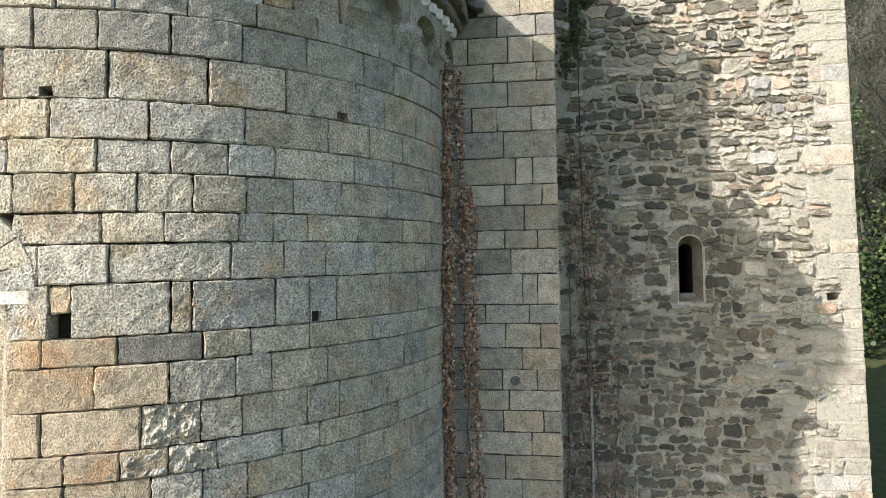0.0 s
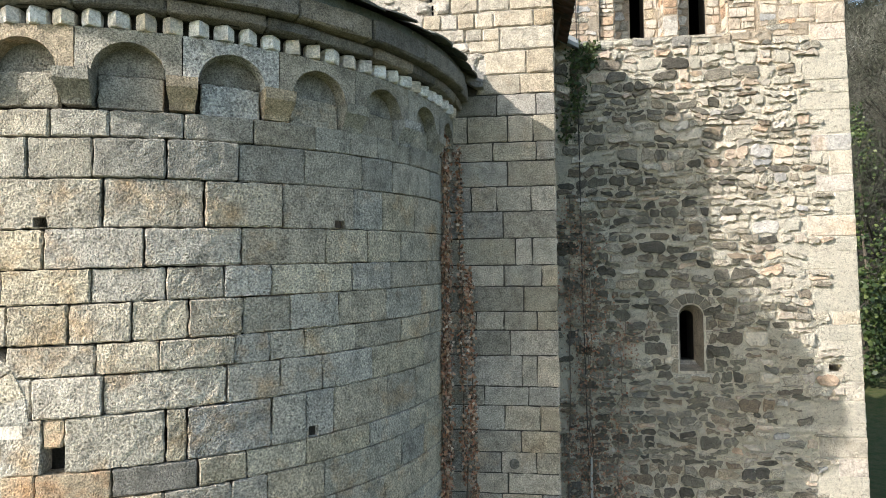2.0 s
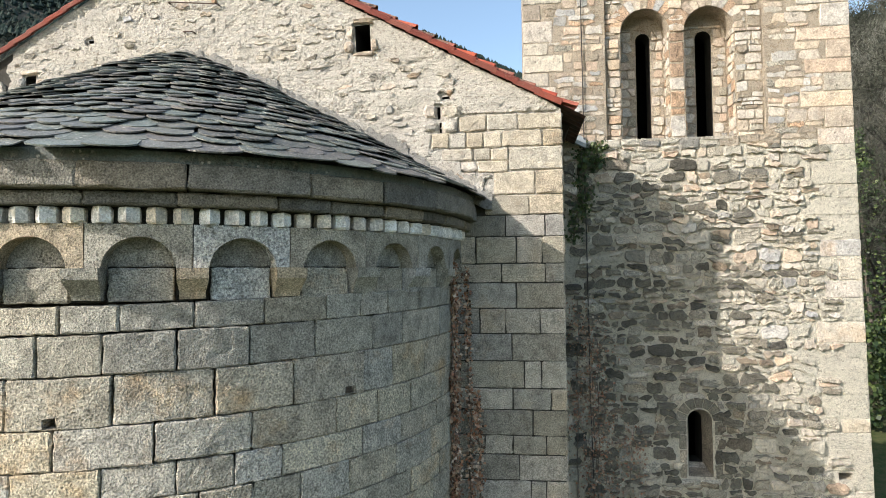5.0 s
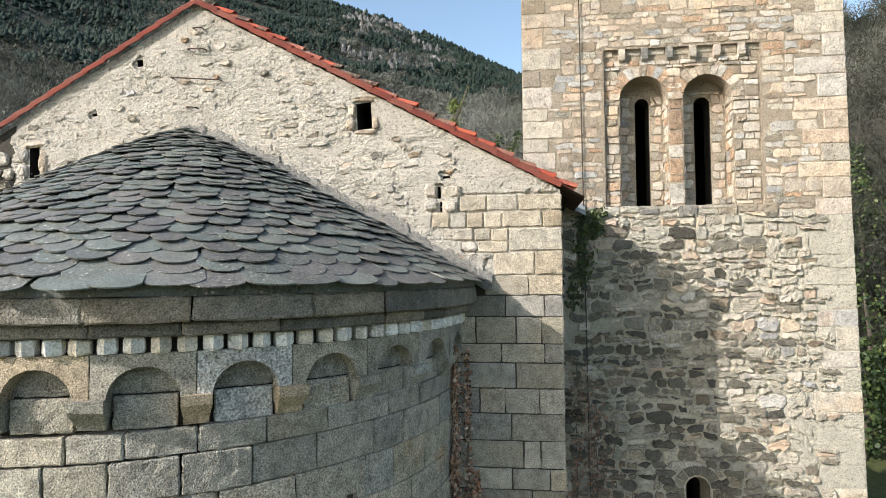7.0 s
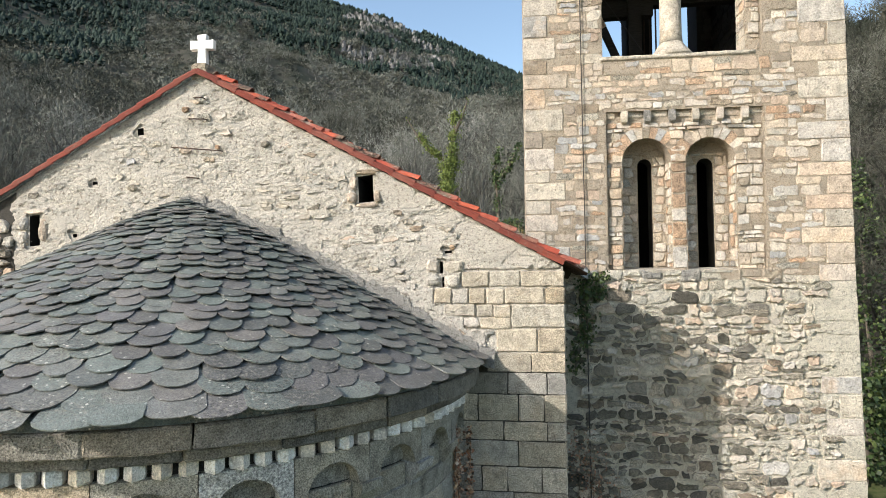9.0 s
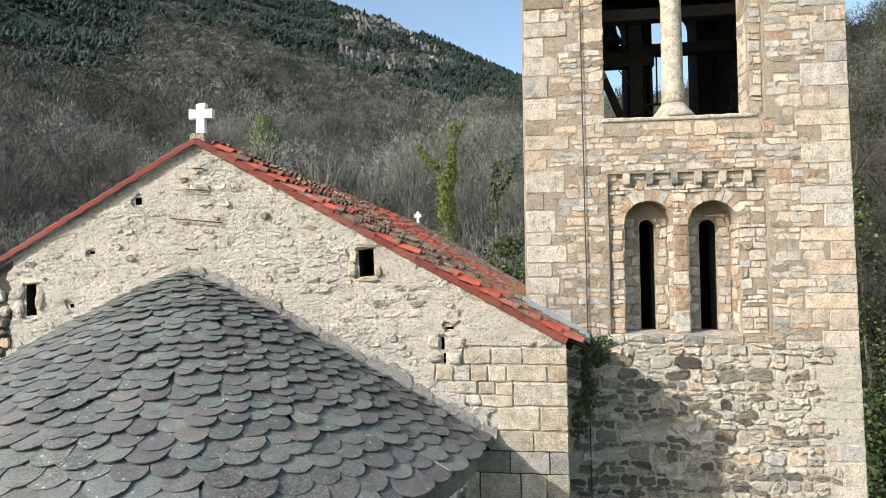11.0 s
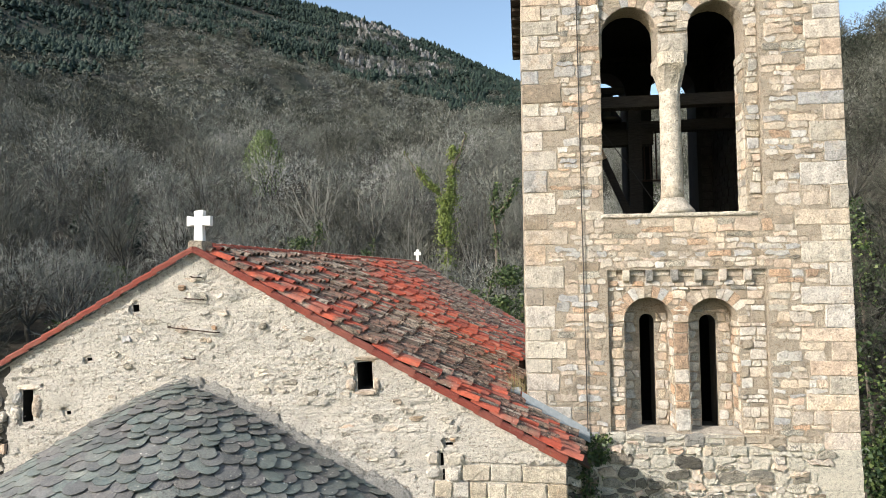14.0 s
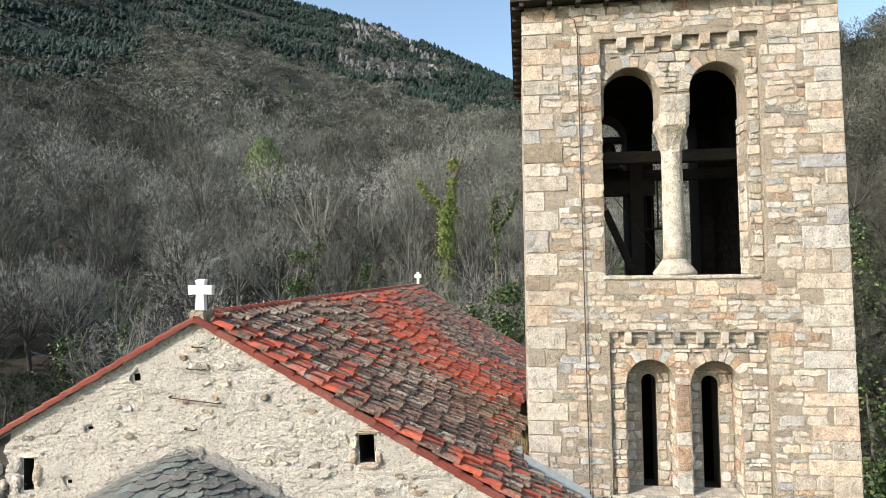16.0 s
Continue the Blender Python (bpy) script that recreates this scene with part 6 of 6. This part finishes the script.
def broom(rng, h, rx, limbs, subs, twigs, size, thin, bends=3, dome=0.0):
    """Verts and triangles of one bare tree: a short trunk, limbs that fan out and up to a dome, side limbs, fine twigs."""
    V, F, T3, G, ways = [], [], [], [], []

    def stick(p, q, r0, r1):
        d = (q - p).normalized()
        a = d.orthogonal().normalized()
        b = d.cross(a)
        n = len(V)
        for c, r in ((p, r0), (q, r1)):
            for k in range(3):
                t = 2 * math.pi * k / 3
                V.append(c + (a * math.cos(t) + b * math.sin(t)) * r)
        for k in range(3):
            i, j = n + k, n + (k + 1) % 3
            F.append((i, j, j + 3))
            F.append((i, j + 3, i + 3))

    fork = Vector((rng.uniform(-0.4, 0.4), rng.uniform(-0.4, 0.4), h * rng.uniform(0.12, 0.34)))
    thick = h * 0.02
    stick(Vector((0, 0, -0.6)), fork, thick * 1.25, thick)
    for k in range(limbs):
        a = 6.283 * (k + rng.uniform(-0.4, 0.4)) / limbs
        out = math.sqrt(rng.uniform(0.01, 1.0))
        end = Vector((rx * out * math.cos(a), rx * out * math.sin(a), h * (1 - 0.42 * out * out) * rng.uniform(0.86, 1.05)))
        mid_way = Vector((end.x * 0.62 + rng.uniform(-0.5, 0.5), end.y * 0.62 + rng.uniform(-0.5, 0.5), fork.z + (end.z - fork.z) * 0.42))
        pts = []
        for m in range(bends + 1):
            t = m / bends
            jog = Vector((rng.uniform(-1, 1), rng.uniform(-1, 1), rng.uniform(-0.5, 0.5))) * (0.16 if 0 < m < bends else 0.0)
            pts.append(fork * (1 - t) ** 2 + mid_way * 2 * t * (1 - t) + end * t * t + jog)
        for m in range(bends):
            stick(pts[m], pts[m + 1], thick * 0.62 * (1 - 0.85 * m / bends), thick * 0.62 * (1 - 0.85 * (m + 1) / bends))
        ways.append(pts)
    for _ in range(subs):
        pts = ways[rng.randrange(limbs)]
        u = rng.uniform(0.25, 0.92) * bends
        i = min(bends - 1, int(u))
        p = pts[i].lerp(pts[i + 1], u - i)
        d = (pts[i + 1] - pts[i]).normalized() + Vector((rng.uniform(-1, 1), rng.uniform(-1, 1), rng.uniform(-0.35, 0.8))) * 0.85
        q = p + d.normalized() * h * rng.uniform(0.10, 0.24)
        stick(p, q, thick * 0.2, thick * 0.05)
        ways.append([p, p.lerp(q, 0.5) + Vector((0, 0, 0.04)), q])
    for _ in range(twigs):
        if rng.random() < dome:
            a, e = rng.uniform(0, 6.283), rng.uniform(-0.35, 1.0)
            q = rng.uniform(0.62, 1.0) * (1 + 0.25 * math.sin(3 * a + h * 9) * math.sin(4 * e + rx * 7))
            w = math.sqrt(max(0.0, 1 - e * e))
            p = Vector((rx * q * w * math.cos(a), rx * q * w * math.sin(a), h * (0.5 + 0.47 * e * q)))
            d = Vector((math.cos(a) * w, math.sin(a) * w, e)) * 0.6 + Vector((rng.uniform(-1, 1), rng.uniform(-1, 1), rng.uniform(-1, 1)))
            d = d.normalized() * size * rng.uniform(0.5, 1.3)
            face = Vector((math.cos(a) * w, math.sin(a) * w, e)) + Vector((rng.uniform(-1, 1), rng.uniform(-1, 1), rng.uniform(-1, 1))) * 0.22
            s = d.cross(face).normalized() * size * thin
            n = len(T3)
            T3.extend((p - s, p + s, p + d))
            G.append((n, n + 1, n + 2))
            continue
        pts = ways[rng.randrange(len(ways))]
        u = rng.uniform(0.42, 1.0) * (len(pts) - 1)
        i = min(len(pts) - 2, int(u))
        p = pts[i].lerp(pts[i + 1], u - i)
        d = (pts[i + 1] - pts[i]).normalized() * 0.8 + Vector((rng.uniform(-1, 1), rng.uniform(-1, 1), rng.uniform(-0.7, 1.0))) * 0.9
        l = size * rng.uniform(0.45, 1.4)
        d = d.normalized() * l
        s = d.cross(Vector((rng.uniform(-1, 1), rng.uniform(-1, 1), rng.uniform(-1, 1)))).normalized() * size * thin
        n = len(T3)
        T3.extend((p - s, p + s, p + d))
        G.append((n, n + 1, n + 2))
    return [(np.array([tuple(v) for v in vs], dtype=np.float32), np.array(fs, dtype=np.int32)) for vs, fs in ((V, F), (T3, G))]


def tone_at(x, y, a):
    """A tree's tone, 0 to 1: its own, within stands of one kind."""
    stand = 0.5 + 0.9 * noise.noise(Vector((x, y, 60)) / 28)
    az = math.degrees(math.atan2(x - HUB[0], y - HUB[1]))
    left = -0.3 if az > 26 else 0.14 if -34 < az < -13 and y < 110 else -0.08 if az < -34 else 0.0
    return max(0.0, min(1.0, 0.62 * stand + 0.6 * ((a * 7.31) % 1.0) - 0.02 + left))


def mass(name, protos, spots, mat, label, category):
    """One mesh of many plants; spots: which, x, y, z, turn, size, stretch."""
    vs, fs, tones, n = [], [], [], 0
    for i, x, y, z, a, s, h in spots:
        V, F = protos[i]
        tones.append(np.full(len(V), tone_at(x, y, a), dtype=np.float32))
        c, d = math.cos(a), math.sin(a)
        W = np.empty_like(V)
        W[:, 0] = (V[:, 0] * c - V[:, 1] * d) * s + x
        W[:, 1] = (V[:, 0] * d + V[:, 1] * c) * s + y
        W[:, 2] = V[:, 2] * s * h + z
        vs.append(W)
        fs.append(F + n)
        n += len(V)
    V, F = np.concatenate(vs), np.concatenate(fs)
    me = bpy.data.meshes.new(name)
    me.vertices.add(len(V))
    me.vertices.foreach_set("co", V.ravel())
    me.loops.add(F.size)
    me.loops.foreach_set("vertex_index", F.ravel())
    me.polygons.add(len(F))
    me.polygons.foreach_set("loop_start", np.arange(0, F.size, 3, dtype=np.int32))
    me.materials.append(mat)
    me.update(calc_edges=True)
    me.attributes.new("tone", "FLOAT", "POINT").data.foreach_set("value", np.concatenate(tones))
    return tagged(new(name, me), label, category, "", "stuff")


def clump(rng, count, h, rx, size, thin):
    """A leafy crown: slim triangles in loose tufts."""
    V, F = [], []
    tufts = []
    for _ in range(max(6, count // 14)):
        t = rng.uniform(0, 1) ** 0.7
        w = rx * math.sqrt(max(0.05, 1 - (t * 1.3 - 0.3) ** 2)) * rng.uniform(0.2, 1) ** 0.5
        a = rng.uniform(0, 6.283)
        tufts.append(Vector((w * math.cos(a), w * math.sin(a), h * (0.05 + 0.93 * t))))
    for k in range(count):
        c = tufts[k % len(tufts)]
        p = c + Vector((rng.gauss(0, 1), rng.gauss(0, 1), rng.gauss(0, 0.8))) * rx * 0.13
        d = Vector((rng.uniform(-1, 1), rng.uniform(-1, 1), rng.uniform(-1, 1))).normalized() * size * rng.uniform(0.5, 1.3)
        s = d.cross(Vector((rng.uniform(-1, 1), rng.uniform(-1, 1), rng.uniform(-1, 1)))).normalized() * size * thin
        n = len(V)
        V.extend((tuple(p - s), tuple(p + s), tuple(p + d)))
        F.append((n, n + 1, n + 2))
    return np.array(V, dtype=np.float32), np.array(F, dtype=np.int32)


rng = random.Random(7)
near = [broom(rng, rng.uniform(8.0, 11), rng.uniform(3.2, 5.0), 10, 50, 2300, 0.5, 0.032, 3, 0.4) for _ in range(7)]
mid = [broom(rng, rng.uniform(7.5, 10), rng.uniform(3.2, 4.6), 7, 8, 960, 0.6, 0.065, 2, 0.7) for _ in range(6)]
far = [broom(rng, rng.uniform(7.5, 10), rng.uniform(3.2, 4.6), 4, 0, 290, 1.0, 0.12, 1, 0.9) for _ in range(6)]
distant = [broom(rng, 8, rng.uniform(3.6, 4.8), 2, 0, 44, 1.9, 0.24, 1, 1.0) for _ in range(5)]
shrub = [clump(rng, 300, rng.uniform(4, 6.5), rng.uniform(1.6, 2.6), 0.45, 0.3) for _ in range(5)]


def woods(protos, spots, limb_mat, twig_material, label):
    mass("woods", [p[0] for p in protos], spots, limb_mat, label + ": trunks and limbs", "woods")
    mass("woods", [p[1] for p in protos], spots, twig_material, label + ": fine bare twigs", "woods")


def scatter(r0, r1, a0, a1, count, protos, lo=0.7, hi=1.25, test=None):
    out = []
    for _ in range(count):
        r = math.sqrt(rng.uniform(r0 * r0, r1 * r1))
        a = radians(rng.uniform(a0, a1))
        x, y = HUB[0] + r * math.sin(a), HUB[1] + r * math.cos(a)
        if test and not test(x, y):
            continue
        out.append((rng.randrange(len(protos)), x, y, height(x, y), rng.uniform(0, 6.28), rng.uniform(lo, hi), rng.uniform(0.85, 1.2)))
    return out


def beyond(x, y):
    return not (-8 < x < 13 and y < 25.5) and not (x > 11 and y < 24)


def bearing(x, y):
    """Bearing and height angle of a place on the mountain, in degrees, from before the church."""
    dx, dy = x - HUB[0], y - HUB[1]
    return math.degrees(math.atan2(dx, dy)), math.degrees(math.atan2(height(x, y) - 14, math.hypot(dx, dy)))


def rocky(x, y):
    a, e = bearing(x, y)
    return -17 < a < -6 and 18.6 < e < 23.5 and noise.noise(Vector((x, y, 40)) / 60) > -0.12


def dark_belt(x, y):
    a, e = bearing(x, y)
    e += 1.6 * noise.fractal(Vector((x, y, 0)) / 90, 1.0, 2.0, 3)
    if noise.noise(Vector((x, y, 20)) / 45) < -0.62 or (rocky(x, y) and rng.random() < 0.85):
        return False
    if a < -36.5 and e > 21.2 and rng.random() < 0.72:
        return False
    if rng.random() < 0.10:
        return False
    if a < -34:
        return e > 16.8
    if a < -25:
        return e > 21.5 + 1.5 * noise.noise(Vector((x, y, 70)) / 30)
    return e > 20.6 - 0.23 * (a + 25)


near_spots = scatter(36, 92, -52, 36, 300, near, 0.5, 1.2, beyond)
front_row = sorted(near_spots, key=lambda s: math.hypot(s[1] - HUB[0], s[2] - HUB[1]))[:14]
# tall pale trees that stand out above the nave's roof
for x, y, s in ((30, 27, 1.3), (35, 36, 1.5), (27, 30, 1.2), (40, 44, 1.6), (-20.5, 65, 1.35), (-26, 61, 1.2), (-13.5, 67, 1.25), (-8, 64, 1.15), (-17, 58, 0.95), (-33, 72, 1.1)):
    front_row.append((rng.randrange(len(near)), x, y, height(x, y), ((0.92 if x < 0 else 0.4) + rng.randrange(6)) / 7.31, s, 1.0))
for i, x, y, z, a, s, h in front_row:
    tree = thing("bare_tree", "leafless grey-brown tree on the slope behind the church", "tree", (x, y, z), "bare trees near the church")
    c, d = math.cos(a), math.sin(a)
    for name, (V, F), m in (("trunk", near[i][0], LIMB), ("crown", near[i][1], WOOD_NEAR)):
        W = [((p[0] * c - p[1] * d) * s + x, (p[0] * d + p[1] * c) * s + y, p[2] * s * h + z) for p in V.tolist()]
        ob = part(name, W, [tuple(t) for t in F.tolist()], m, tree)
        ob.data.attributes.new("tone", "FLOAT", "POINT").data.foreach_set("value", [tone_at(x, y, a)] * len(W))
woods(near, [s for s in near_spots if s not in front_row], LIMB, WOOD_NEAR, "leafless grey-brown woods on the slope")
woods(mid, scatter(88, 185, -52, 36, 760, mid, 0.55, 1.45), LIMB, WOOD_NEAR, "leafless woods higher on the slope")
woods(far, scatter(180, 335, -52, 36, 1800, far, 0.55, 1.45), LIMB, WOOD_FAR, "bare woods up to the crest")
woods(distant, scatter(360, 1150, -52, 14, 10000, distant, 0.8, 1.5, lambda x, y: not dark_belt(x, y)), LIMB, WOOD_FAR, "distant bare woods on the mountain")


GREEN = twig_mat("evergreen leaves", [(0.012, 0.02, 0.009), (0.03, 0.045, 0.018), (0.02, 0.032, 0.013), (0.045, 0.062, 0.022)])
mass("evergreens", shrub, scatter(40, 335, -52, 36, 260, shrub, 0.5, 1.2, lambda x, y: noise.noise(Vector((x, y, 51)) / 35) > 0.0), GREEN, "dark evergreen bushes and oaks among bare woods", "trees")

GRASSY = twig_mat("green brambles", [(0.03, 0.055, 0.015), (0.06, 0.10, 0.025), (0.09, 0.13, 0.035)])
mass("brambles", shrub, scatter(60, 130, 9, 19, 110, shrub, 0.35, 0.7), GRASSY, "green brambles on the slope behind the tower", "bushes")


def conifer(rng):
    V, F = [], []
    for base, top, r in ((0.4, 4.4, 2.5), (2.4, 6.2, 2.5), (4.2, 7.6, 1.8)):
        n = len(V)
        for k in range(7):
            a = 2 * math.pi * k / 7
            q = r * rng.uniform(0.55, 1.25)
            V.append((q * math.cos(a), q * math.sin(a), base + rng.uniform(-0.7, 0.9)))
        V.append((rng.uniform(-0.5, 0.5), rng.uniform(-0.5, 0.5), top))
        F += [(n + k, n + (k + 1) % 7, n + 7) for k in range(7)]
    return np.array(V, dtype=np.float32), np.array(F, dtype=np.int32)


firs = [conifer(rng) for _ in range(5)]


mass("conifers", firs, scatter(480, 1310, -54, 16, 30000, firs, 0.75, 1.5, dark_belt), CONIFER, "dark green conifer forest on the mountain", "forest")
mass("conifers", firs, scatter(60, 330, -52, 36, 130, firs, 0.3, 0.75, lambda x, y: noise.noise(Vector((x, y, 31)) / 60) > 0.1), CONIFER, "scattered dark evergreens among the bare woods", "trees")

# rocks on the mountain's shoulder
rocks = Bag()
for _ in range(1500):
    a = radians(rng.uniform(-17, -6))
    r = rng.uniform(700, 1290)
    x, y = HUB[0] + r * math.sin(a), HUB[1] + r * math.cos(a)
    if not rocky(x, y):
        continue
    z, s = height(x, y), rng.uniform(2, 7.5)
    n = 7
    v = [(x + s * math.cos(6.283 * k / n) * rng.uniform(0.5, 1.1), y + s * math.sin(6.283 * k / n) * rng.uniform(0.5, 1.1), z - 3) for k in range(n)]
    v += [(x + s * 0.5 * math.cos(6.283 * k / n) * rng.uniform(0.4, 1.1), y + s * 0.5 * math.sin(6.283 * k / n) * rng.uniform(0.4, 1.1), z + s * rng.uniform(0.5, 1.6)) for k in range(n)]
    rocks.add(v, [(k, (k + 1) % n, (k + 1) % n + n, k + n) for k in range(n)] + [tuple(range(n, 2 * n))])
tagged(rocks.put("rock_outcrop", stone_mat("pale cliff rock", [(0.18, 0.175, 0.165), (0.26, 0.25, 0.235), (0.11, 0.108, 0.10)], 0.6, 0.3, 0.4, (0.1, 0.1, 0.07), 0.5), None, "pale cliffs among the conifers", False, "stuff"), "", "rocks")


BUD = leaf_mat("fresh buds", [(0.15, 0.20, 0.065), (0.19, 0.245, 0.09), (0.11, 0.15, 0.05)])


def leafy(name, label, at, rx, rz, count, size, mat, trunk):
    """A bush or ivy-clad trunk: a stem and many small leaves in an uneven cloud."""
    x, y = at
    z = height(x, y)
    plant = thing(name, label, "plant", (x, y, z))
    part("trunk", *tube([(x, y, z - 0.3), (x + 0.15, y, z + trunk * 0.5), (x - 0.1, y, z + trunk)], [0.16, 0.12, 0.05], 7), STEM, plant)
    bag = Bag()
    for _ in range(count):
        t = rng.uniform(0.05, 1)
        q = rx * (0.35 + 0.65 * math.sin(math.pi * min(1, t * 1.05))) * rng.uniform(0.1, 1) ** 0.5
        if noise.noise(Vector((t * 5, math.cos(q * 7), x))) < -0.25:
            continue
        a = rng.uniform(0, 6.283)
        leaves(bag, (x + q * math.cos(a), y + q * math.sin(a), z + t * rz), Vector((math.cos(a), math.sin(a), 0.3)), size)
    bag.put("crown", mat, plant)
    return plant



def ivy_tree(label, x, y, limbs, mat, size):
    """A dark forked trunk with ivy leaves crowding round it; limbs: (points, leaf spread, leaf count)."""
    tree = thing("ivy_tree", label, "tree", (x, y, height(x, y)))
    bag = Bag()
    for pts, spread, count in limbs:
        pts = [Vector((x + u, y, w)) for u, w in pts]
        part("limb", *tube([tuple(p) for p in pts], [max(0.03, 0.2 - 0.17 * k / (len(pts) - 1)) for k in range(len(pts))], 7), STEM, tree)
        for _ in range(count):
            k = rng.uniform(0, len(pts) - 1.001)
            p = pts[int(k)].lerp(pts[int(k) + 1], k % 1)
            if noise.noise(Vector((p.x, p.z * 0.9, 8))) < -0.25:
                continue
            a, q = rng.uniform(0, 6.283), spread * abs(rng.gauss(0, 0.7)) * (0.7 + 0.6 * noise.noise(Vector((p.z * 0.8, p.x, 3))))
            leaves(bag, (p.x + q * math.cos(a), p.y + q * math.sin(a), p.z + rng.uniform(-0.3, 0.3)), Vector((math.cos(a), math.sin(a), 0.3)), size)
    bag.put("ivy", mat, tree, "leaves of climbing ivy")


foot = height(-1.9, 50)
for x, y, tall, spread, count in ((-15.4, 45.2, 9.8, 1.5, 4200), (-9.6, 47.0, 8.6, 0.8, 1200), (-15.1, 31.2, 5.8, 1.4, 2200), (-12.2, 33.0, 5.2, 1.1, 1500), (4.3, 33.5, 11.5, 1.7, 4200), (7.4, 35.0, 12.0, 1.7, 3600), (1.6, 36.0, 9.0, 1.2, 1800), (5.8, 30.5, 8.0, 1.6, 2400), (-24.5, 33.0, 6.5, 0.8, 900), (-27.0, 30.0, 5.5, 1.2, 1500), (-5.0, 46.0, 7.0, 0.9, 1200)):
    z = height(x, y)
    ivy_tree("dark trunk thickly hung with green ivy", x, y, [([(0.0, z - 0.3), (0.2, z + tall * 0.4), (-0.1, z + tall * 0.75), (0.3, z + tall)], spread, count * 3 // 2), ([(0.0, z + tall * 0.5), (spread * 0.8, z + tall * 0.75), (spread * 1.5, z + tall * 1.15)], spread * 0.5, count // 4)], IVY, 0.2)
ivy_tree("forked dark tree wrapped in bright yellow-green ivy", -1.9, 50.0, [([(0.2, foot - 0.3), (0.1, 17.0), (0.0, 20.0), (0.4, 21.6)], 1.1, 9500), ([(0.4, 21.6), (0.6, 23.0), (0.7, 24.2), (0.9, 26.5)], 0.75, 2800), ([(0.2, 21.0), (-0.8, 22.2), (-1.7, 22.8), (-2.8, 24.4)], 0.5, 1500), ([(0.7, 24.2), (1.6, 26.0), (2.2, 28.0)], 0.3, 60), ([(-1.7, 22.8), (-2.6, 23.6), (-4.2, 26.2)], 0.3, 60)], IVY_LIGHT, 0.2)
ivy_tree("slim dark tree hung with green ivy", 3.0, 49.0, [([(0.0, height(3, 49) - 0.3), (0.2, 17.0), (-0.1, 20.0), (0.3, 22.5)], 0.5, 900), ([(0.0, 19.0), (1.2, 20.5), (2.4, 23.0)], 0.5, 400)], IVY, 0.28)
for x, y, rx, rz, m in ((-13.5, 38, 1.6, 3.4, IVY), (-10.0, 40, 1.8, 3.0, IVY), (0.5, 34, 2.6, 3.2, IVY), (3.5, 32, 2.2, 2.8, IVY), (-24, 36, 2.0, 2.6, IVY), (-30, 30, 2.2, 2.4, IVY), (17, 28, 2.4, 3.4, IVY), (20, 33, 2.6, 4.2, IVY), (22, 40, 2.6, 5.0, IVY), (25, 47, 3.0, 5.0, IVY), (16.5, 22, 1.8, 2.2, IVY), (28, 56, 3.0, 6.0, IVY), (9, 36, 2.6, 6.0, IVY), (6, 40, 2.8, 7.5, IVY), (3.6, 43, 2.4, 6.5, IVY), (1.2, 41, 2.0, 6.0, IVY), (13.5, 32, 2.6, 7.0, IVY), (17.5, 40, 3.0, 9.0, IVY), (21, 21, 1.6, 5.5, IVY), (24.5, 27, 2.2, 7.5, IVY), (29, 36, 2.6, 9.0, IVY), (33, 45, 3.0, 9.0, IVY), (-6.5, 36, 2.0, 4.0, IVY), (-17, 34, 2.2, 3.0, IVY), (-21, 42, 1.8, 4.0, IVY), (-33, 44, 2.4, 5.0, IVY), (4.5, 29, 2.4, 2.6, IVY), (7.5, 31, 2.4, 3.2, IVY)):
    leafy("evergreen_bush", "dark green evergreen bush at the wood's edge", (x, y), rx, rz, 1500, 0.22, m, rz * 0.7)
for x, y, rx, rz in ((27, 24, 2.0, 6.5), (31, 29, 2.4, 7.5), (34, 34, 2.6, 8.5), (38, 41, 3.0, 9.5), (30, 22, 1.8, 6.0), (41, 47, 3.2, 10.0), (36, 30, 2.4, 8.0), (45, 52, 3.2, 10.5), (23.5, 22.5, 1.6, 5.0)):
    leafy("evergreen_tree", "dark evergreen tree on the slope beside the tower", (x, y), rx, rz, 4200, 0.19, IVY, rz * 0.8)
leafy("budding_tree", "tree in fresh pale green leaf on the far slope", (-46.2, 107.2), 4.6, 14.0, 6500, 0.34, BUD, 10)
